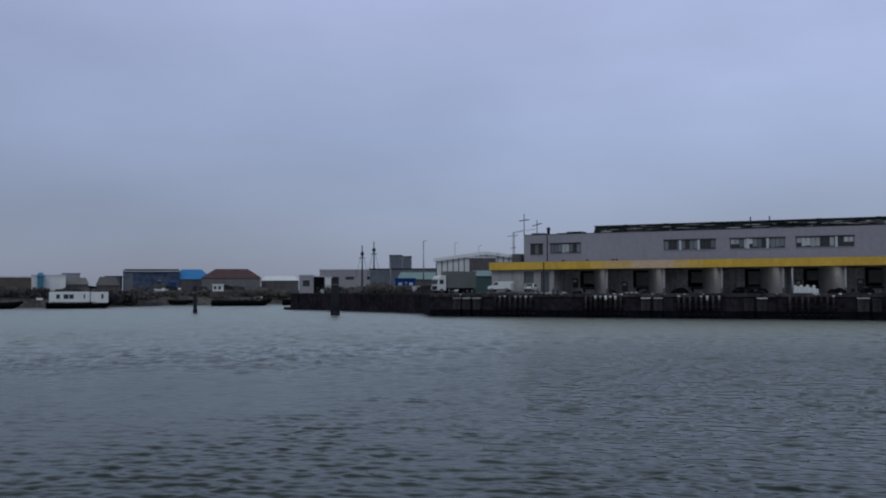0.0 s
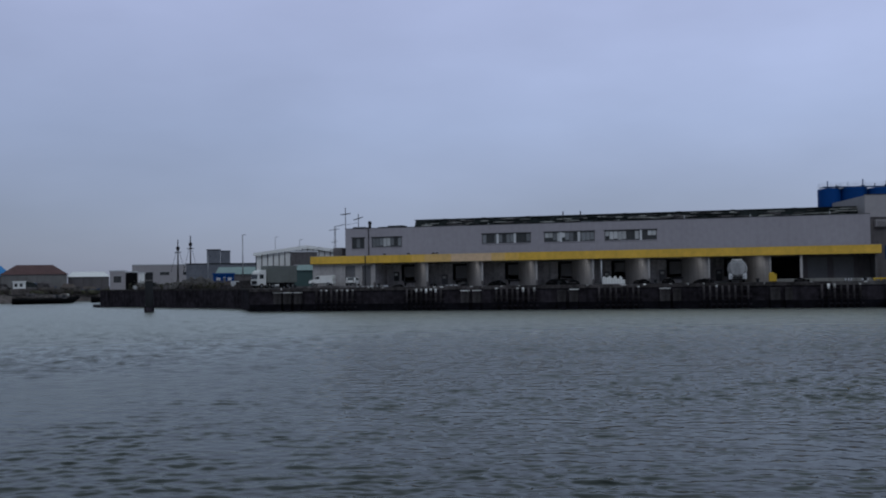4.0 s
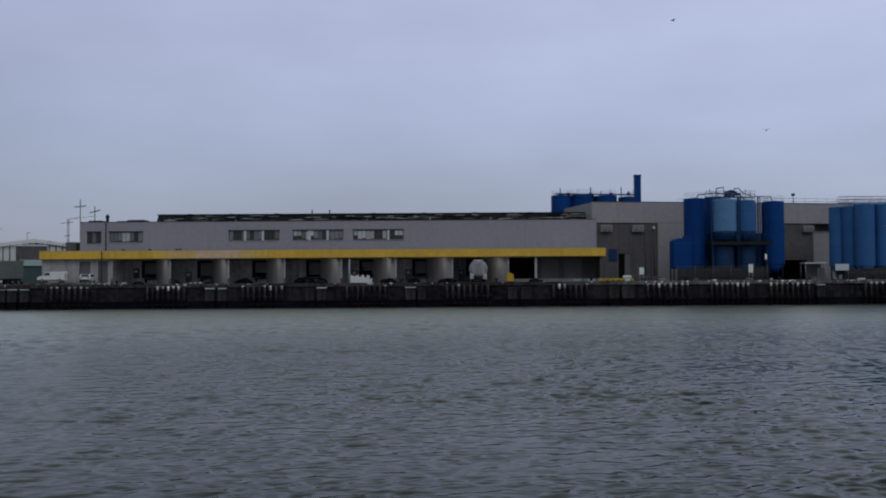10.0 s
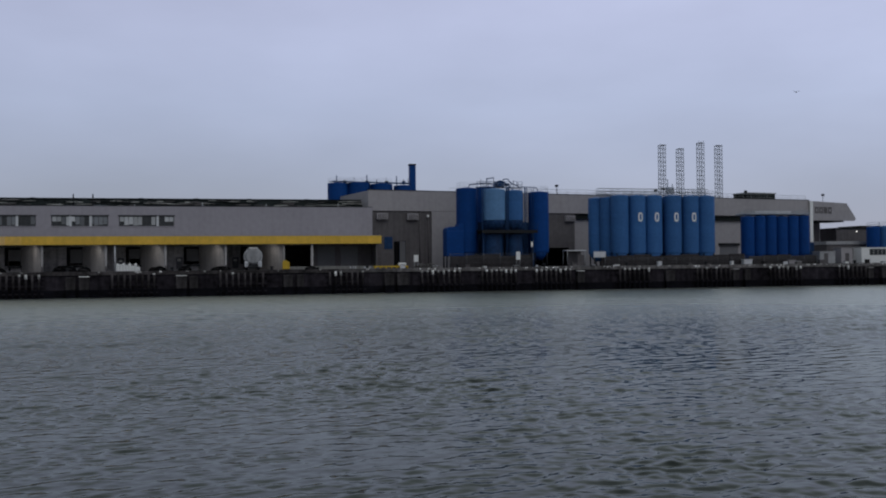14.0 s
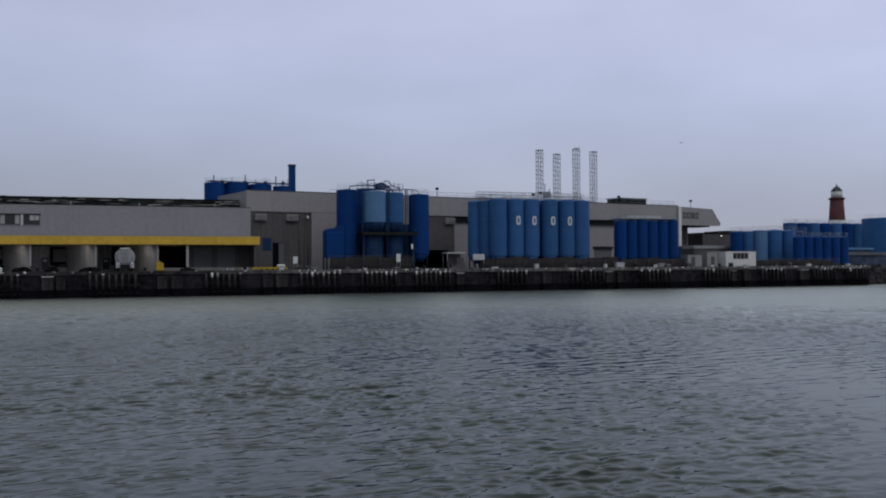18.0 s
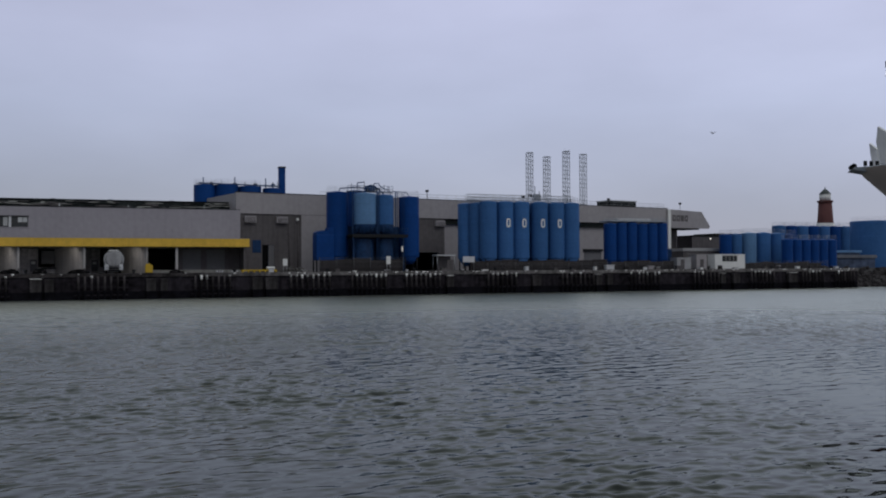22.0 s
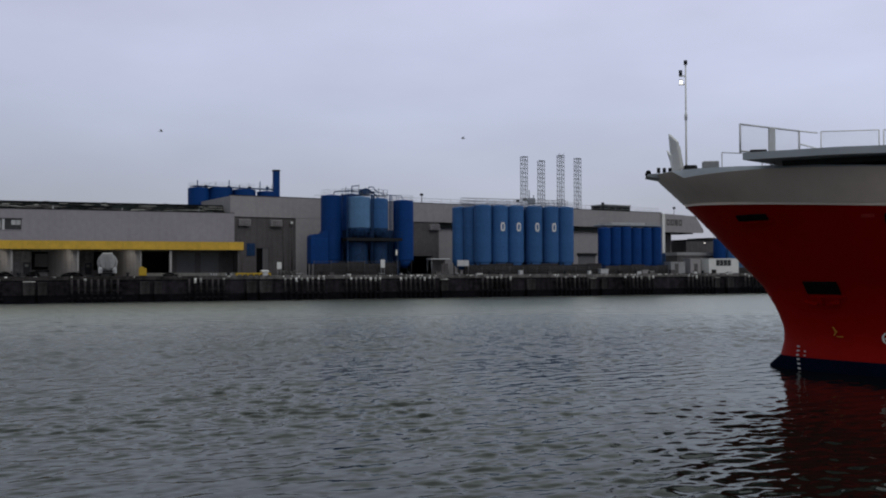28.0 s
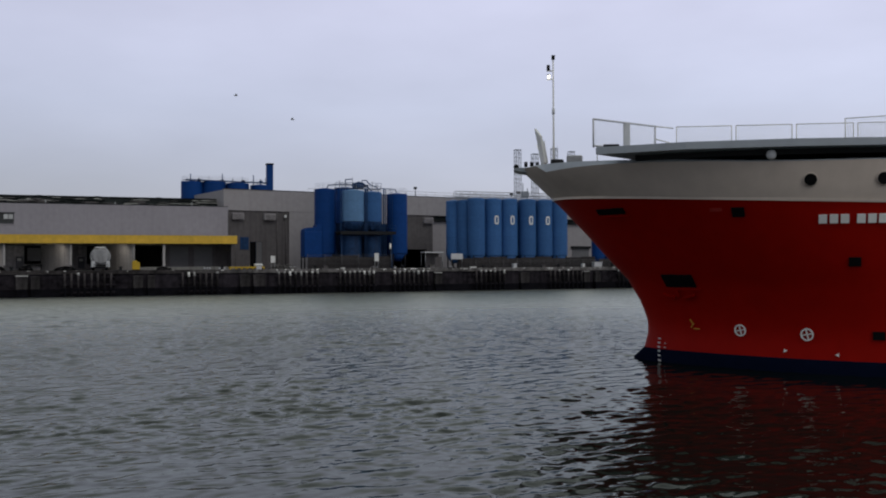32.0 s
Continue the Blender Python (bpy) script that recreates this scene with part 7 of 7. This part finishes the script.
wheel_mark(at_ax(-4.67, 1.80), 1.80, 0.27)
wheel_mark(at_ax(-7.24, 1.74), 1.74, 0.27)
# near-black plates lie on the plating for the shade inside its recesses
for a, z, w, h in ((-1.95, 4.14, 1.75, 0.75), (1.36, 7.52, 1.75, 0.34), (-3.95, 7.25, 0.55, 0.46), (-8.74, 5.03, 0.5, 0.40), (-9.92, 1.78, 0.5, 0.36)):
    o, _ = decal("hull_recess", at_ax(a, z), z, w, h, DARK, "near-black plate for the shade in a hull recess")
    if w > 1:
        decal("recess_lip", at_ax(a, z), z - h / 2 - 0.05, w * 1.05, 0.09, RED_HULL, parent=o, out=0.05)
for k in range(2):
    o, _ = decal("anchor_arm", at_ax(-2.1 - 0.4 + 0.8 * k, 3.37), 3.40, 0.70, 0.10, RED_HULL, "red anchor arm below its pocket", turn=14 - 28 * k, out=0.10, thick=0.09)
o, _ = decal("anchor_shank", at_ax(-2.0, 3.56), 3.56, 0.18, 0.4, RED_HULL, out=0.08, thick=0.08)
for k in range(6):
    z = 0.08 + 0.21 * k
    decal("draught_mark", at_ax(-1.18 - 0.11 * z, z), z, 0.12, 0.075, PANEL)
    if k in (3, 4):
        decal("draught_mark", at_ax(-1.43 - 0.11 * z, z), z, 0.06, 0.06, PANEL)
for da, dz, w, turn in ((0.10, 0.26, 0.28, 118), (0.05, 0.06, 0.26, 52), (-0.12, -0.09, 0.32, 0)):
    decal("bulb_mark", at_ax(-2.76 + da, 1.85 + dz), 1.85 + dz, w, 0.045, ORANGE, "yellow bulb mark", turn=turn)
for a, z, way in ((-6.40, 0.95, 1), (-8.37, 0.87, -1)):
    _, m = decal("warning_mark_foot", at_ax(a, z), z, 0.05, 0.05, WHITE)
    bm = mesh()
    lo, hi = [[bm.verts.new(m @ Vector((0.105 * way * math.cos(2 * math.pi * k / 3), 0.095 * math.sin(2 * math.pi * k / 3), h))) for k in range(3)] for h in (-0.02, 0.045)]
    bm.faces.new(hi)
    for k in range(3):
        bm.faces.new((lo[k], lo[(k + 1) % 3], hi[(k + 1) % 3], hi[k]))
    bmesh.ops.recalc_face_normals(bm, faces=bm.faces[:])
    part("warning_mark", bm, WHITE, ship, "small white triangle mark", local=True)
decal("faded_mark", at_ax(-3.05, 7.38), 7.38, 0.55, 0.18, FADED_RED, "faded pinkish mark on the red plating", thick=0.005)
# ship's name as plain bars
for k in range(9):
    decal("name_bar", at_ax(-7.31 - 0.43 * k - (0.0 if k < 3 else 0.21), 6.87), 6.87, 0.33, 0.38, WHITE, "white lettering bar")
# solid near-black discs stand for the unlit holes of the fairleads
for a in (-6.7, -9.6, -12.8, -16):
    o, m = decal("fairlead", at_ax(a, 8.53), 8.53, 0.1, 0.1, DARK)
    bm = mesh()
    bmesh.ops.create_cone(bm, segments=20, radius1=0.26, radius2=0.26, depth=0.10, cap_ends=True, matrix=m)
    part("fairlead_opening", bm, DARK, o, "round dark fairlead", local=True)
    bm = mesh()
    bmesh.ops.create_cone(bm, segments=20, radius1=0.31, radius2=0.28, depth=0.06, cap_ends=True, matrix=m)
    part("fairlead_collar", bm, GREY_HULL, o, local=True)

# bow platform, shields, foremast
part("bow_platform", side(mesh(), [(4.6, 10.10), (6.05, 10.02), (6.15, 9.92), (4.9, 9.66)], -0.85, 0.85), GREY_RIM, ship, local=True)
part("bow_fender", tube(mesh(), (6.02, -0.5, 10.12), (6.02, 0.5, 10.12), 0.14, 10), RUBBER, ship, local=True)
for k in range(4):
    part("bow_roller", tube(mesh(), (4.6 + 0.3 * k, 0.3 + 0.1 * k, 10.1), (4.6 + 0.3 * k, 0.3 + 0.1 * k, 10.36), 0.09, 8), DKSTEEL, ship, local=True)


def shield(port, top):
    (xa, ya), (xb, yb) = (4.68, 0.1), (4.52, 2.8)
    z0 = 10.1
    pts = [(xa, ya, z0), (xb, yb, z0), (xb, yb, z0 + 0.70 * (top - z0)), ((xa + xb) / 2 + 0.12, (ya + yb) / 2, top), (xa, ya, z0 + 0.66 * (top - z0))]
    bm = mesh()
    a = [bm.verts.new((x + 0.17 * (z - z0), port * y, z)) for x, y, z in pts]
    b = [bm.verts.new((x + 0.17 * (z - z0) - 0.10, port * y, z)) for x, y, z in pts]
    bm.faces.new(a)
    bm.faces.new(b[::-1])
    for i in range(5):
        bm.faces.new((a[i], b[i], b[(i + 1) % 5], a[(i + 1) % 5]))
    bmesh.ops.recalc_face_normals(bm, faces=bm.faces[:])
    o = part("bow_shield", bm, WHITE, ship, "upright white bow shield plate", local=True)
    for k in range(3):
        f = (k + 0.5) / 3
        x, y = xa + (xb - xa) * f, port * (ya + (yb - ya) * f)
        part("stiffener", tube(mesh(), (x - 0.16, y, z0), (x + 0.02, y, z0 + 0.6 * (top - z0)), 0.05, 6), PANEL, o, local=True)


shield(1, 12.0)
shield(-1, 11.5)
mast = part("foremast", tube(mesh(), (4.03, 0, 8.8), (4.03, 0, 15.87), 0.06, 10, 0.04), WHITE, ship, "thin white foremast", local=True)
part("top_lamp", tube(mesh(), (4.03, 0, 15.871), (4.03, 0, 16.1), 0.095, 10), DKSTEEL, mast, local=True)
part("lamp_bracket", slab(4.0, 4.38, -0.03, 0.03, 15.24, 15.299), WHITE, mast, local=True)
part("navigation_lamp", tube(mesh(), (4.29, 0, 15.3), (4.29, 0, 15.58), 0.09, 10), DKSTEEL, mast, local=True)
part("lamp_shelf", slab(4.0, 4.38, -0.03, 0.03, 14.79, 14.849), WHITE, mast, local=True)
part("lit_lamp", tube(mesh(), (4.27, 0, 14.85), (4.27, 0, 15.03), 0.07, 10), LAMP_ON, mast, "lit white navigation lamp", local=True)
part("lamp_cap", tube(mesh(), (4.27, 0, 15.031), (4.27, 0, 15.08), 0.10, 10), WHITE, mast, local=True)
part("mast_joint", tube(mesh(), (4.03, 0, 12.95), (4.03, 0, 13.25), 0.08, 10), PANEL, mast, local=True)
part("winch", slab(3.5, 4.2, -0.5, 0.5, 8.75, 10.5, 0.1), DKSTEEL, ship, local=True)
for y in (-1.6, 1.9):
    part("deck_locker", slab(2.6, 3.4, y - 0.3, y + 0.3, 8.75, 10.5, 0.05), STEEL, ship, local=True)

# raised platform behind the bow with folding net panels
edge = [(2.25, 7.75), (-1.5, 9.2), (-6, 9.75), (-40, 9.75), (-40, -9.75), (-6, -9.75), (-1.5, -9.2), (1.6, -7.7), (0.2, -5.0), (0.2, 5.0)]
plate = mesh()
prism(plate, edge, 9.90, 10.22)
bmesh.ops.recalc_face_normals(plate, faces=plate.faces[:])
part("platform", plate, GREY_RIM, ship, "pale grey raised platform", local=True)
# dark slab drawn for the shadow gap between platform and bulwark
under = mesh()
prism(under, [(x - 1.8, y * 0.92) for x, y in edge], 9.66, 9.898)
bmesh.ops.recalc_face_normals(under, faces=under.faces[:])
part("platform_girder", under, DKSTEEL, ship, "dark slab for the shade under the platform", local=True)
panels = [(2.35, 7.75), (0.75, 6.3), (-0.7, 5.0)]
for (x0, y0), (x1, y1) in zip(panels, panels[1:]):
    f = mesh()
    for p, q in (((x0, y0, 10.22), (x0, y0, 11.5)), ((x1, y1, 10.22), (x1, y1, 11.5)), ((x0, y0, 11.5), (x1, y1, 11.5)), ((x0, y0, 10.3), (x1, y1, 10.3))):
        tube(f, p, q, 0.045, 6)
    o = part("net_frame", f, PANEL, ship, "upright folding net frame", local=True)
    w = mesh()
    for k in range(1, 16):
        x, y = x0 + (x1 - x0) * k / 16, y0 + (y1 - y0) * k / 16
        tube(w, (x, y, 10.3), (x, y, 11.48), 0.006, 3)
    for k in range(1, 10):
        z = 10.3 + 1.2 * k / 10
        tube(w, (x0, y0, z), (x1, y1, z), 0.004, 3)
    part("net", w, WHITE, o, local=True)
part("net_post", slab(0.6, 0.9, 6.2, 6.4, 10.22, 11.5, 0.03), PANEL, ship, local=True)
part("handrail", tube(mesh(), (-0.7, 5.0, 11.5), (-1.6, 4.6, 11.45), 0.035, 6), WHITE, ship, local=True)
part("handrail", tube(mesh(), (-0.7, 5.0, 10.9), (-1.6, 4.6, 10.7), 0.035, 6), WHITE, ship, local=True)


def net_frame(x0, y0, x1, y1, top):
    """An upright rail frame with fine netting in it."""
    f = mesh()
    for p, q in (((x0, y0, 10.22), (x0, y0, top)), ((x1, y1, 10.22), (x1, y1, top)), ((x0, y0, top), (x1, y1, top)), ((x0, y0, 10.5), (x1, y1, 10.5))):
        tube(f, p, q, 0.028, 6)
    o = part("rail_frame", f, WHITE, ship, "upright white rail frame with netting", local=True)
    w, n = mesh(), max(4, round(math.hypot(x1 - x0, y1 - y0) / 0.11))
    for k in range(1, n):
        x, y = x0 + (x1 - x0) * k / n, y0 + (y1 - y0) * k / n
        tube(w, (x, y, 10.3), (x, y, top - 0.02), 0.005, 3)
    for k in range(1, 11):
        z = 10.3 + (top - 10.3) * k / 11
        tube(w, (x0, y0, z), (x1, y1, z), 0.005, 3)
    part("net", w, WHITE, o, local=True)


for k in range(7):
    net_frame(-1.75 - 2.75 * k, 4.65 + 0.10 * k, -4.3 - 2.75 * k, 4.74 + 0.10 * k, 11.5)
net_frame(-9.2, 5.7, -11.6, 6.6, 11.6)
bm = mesh()
bmesh.ops.create_uvsphere(bm, u_segments=12, v_segments=8, radius=0.22, matrix=Matrix.Translation((-5.1, 9.1, 9.62)))
part("lamp_globe", bm, PANEL, ship, local=True)
part("edge_box", slab(1.2, 1.9, 7.4, 7.7, 10.22, 10.36, 0.03), DKSTEEL, ship, local=True)
far_posts = ((1.3, -7.5), (-1.2, -8.7), (-3.6, -9.2), (-6.2, -9.4), (-10, -9.4))
for (x0, y0), (x1, y1) in zip(far_posts, far_posts[1:]):
    for z in (11.15, 12.05):
        part("far_handrail", tube(mesh(), (x0, y0, z), (x1, y1, z), 0.035, 6), PANEL, ship, local=True)
for x, y in far_posts:
    part("rail_post", tube(mesh(), (x, y, 10.22), (x, y, 12.05), 0.035, 6), PANEL, ship, local=True)


# ---- gulls ----
def gull(span):
    g = thing("gull", (0, 0, 30), "grey gull gliding over the harbour", "bird", "gulls")
    bm = mesh()
    bmesh.ops.create_uvsphere(bm, u_segments=10, v_segments=6, radius=1, matrix=Matrix.Diagonal((0.24, 0.08, 0.08, 1)))
    part("body", bm, FEATHER, g, local=True)
    for s in (-1, 1):
        bm = mesh()
        v = [bm.verts.new(p) for p in ((0.1, 0.05 * s, 0.03), (-0.1, 0.05 * s, 0.03), (-0.08, span * 0.28 * s, 0.16), (0.12, span * 0.28 * s, 0.16), (-0.16, span * 0.5 * s, 0.06))]
        bm.faces.new((v[0], v[1], v[2], v[3]))
        bm.faces.new((v[3], v[2], v[4]))
        r = bmesh.ops.solidify(bm, geom=bm.faces[:], thickness=0.02)
        part("wing", bm, FEATHER, g, local=True)
    part("tail", slab(-0.36, -0.2, -0.06, 0.06, -0.01, 0.01), FEATHER, g, local=True)
    return g


gulls = [gull(0.95) for k in range(3)]


# ---- what moves ----
def motions():
    # the ship: place of the stem at the waterline, and the turn of its bow from straight left
    def hull_pose(x, y, turn):
        return pose(x, y, 0, 0, 0, 180 - turn)
    walk(ship, [(0, hull_pose(75.7, 18.2, 42.0)), (8, hull_pose(63.9, 24.4, 41.2)), (16, hull_pose(52.1, 30.5, 39.6)), (21, hull_pose(44.68, 34.04, 37.06)), (24, hull_pose(40.18, 36.55, 34.66)),
                (26, hull_pose(37.19, 38.18, 33.06)), (28, hull_pose(34.23, 39.76, 31.46)), (30, hull_pose(31.28, 41.30, 29.86)), (32, hull_pose(28.34, 42.79, 28.26))])
    # the ripples drift with the breeze
    walk(water, [(0, pose(0, 0, 0)), (16, pose(1, -6, 0)), (32, pose(2, -12, 0))])
    walk(gulls[0], [(0, pose(-3.9, 119.9, 62, 0, 0, 20)), (9, pose(26.5, 117, 33.1, 0, 0, 20)), (10, pose(29.5, 116.3, 36.4, 0, 0, 20)), (13, pose(38.9, 113.5, 49.6, 0, 0, 20)), (32, pose(53.4, 107.5, 56.1, 0, 0, 20))])
    walk(gulls[1], [(0, pose(-43.3, 111.9, 75, 0, 0, 60)), (6, pose(7.5, 119.8, 30.5, 0, 0, 60)), (7, pose(20.6, 118.2, 25.2, 0, 0, 60)), (9, pose(31.3, 115.9, 21.7, 0, 0, 60)), (13, pose(65.8, 100.4, 25.1, 0, 0, 60)), (16, pose(68.4, 98.6, 22.6, 0, 0, 60)), (19, pose(70.5, 97.1, 19.1, 0, 0, 60)), (20, pose(74.4, 94.1, 22.1, 0, 0, 40)), (23, pose(70.2, 97.3, 20.6, 0, 0, 130)), (24, pose(65.5, 100.6, 21.9, 0, 0, 160)), (28, pose(47.3, 110.3, 21.6, 0, 0, 170)), (32, pose(27.8, 116.7, 23, 0, 0, 170))])
    walk(gulls[2], [(0, pose(-84.1, 85.6, 60.7, 0, 0, -10)), (10, pose(-57.3, 105.4, 42, 0, 0, -10)), (16, pose(6.6, 119.8, 36.1, 0, 0, -10)), (17.5, pose(12, 119, 52, 0, 0, -10)), (25.8, pose(2, 120, 52, 0, 0, -10)), (28, pose(11.5, 119.4, 21.9, 0, 0, -10)), (32, pose(21.1, 118.1, 25.8, 0, 0, -10))])


motions()
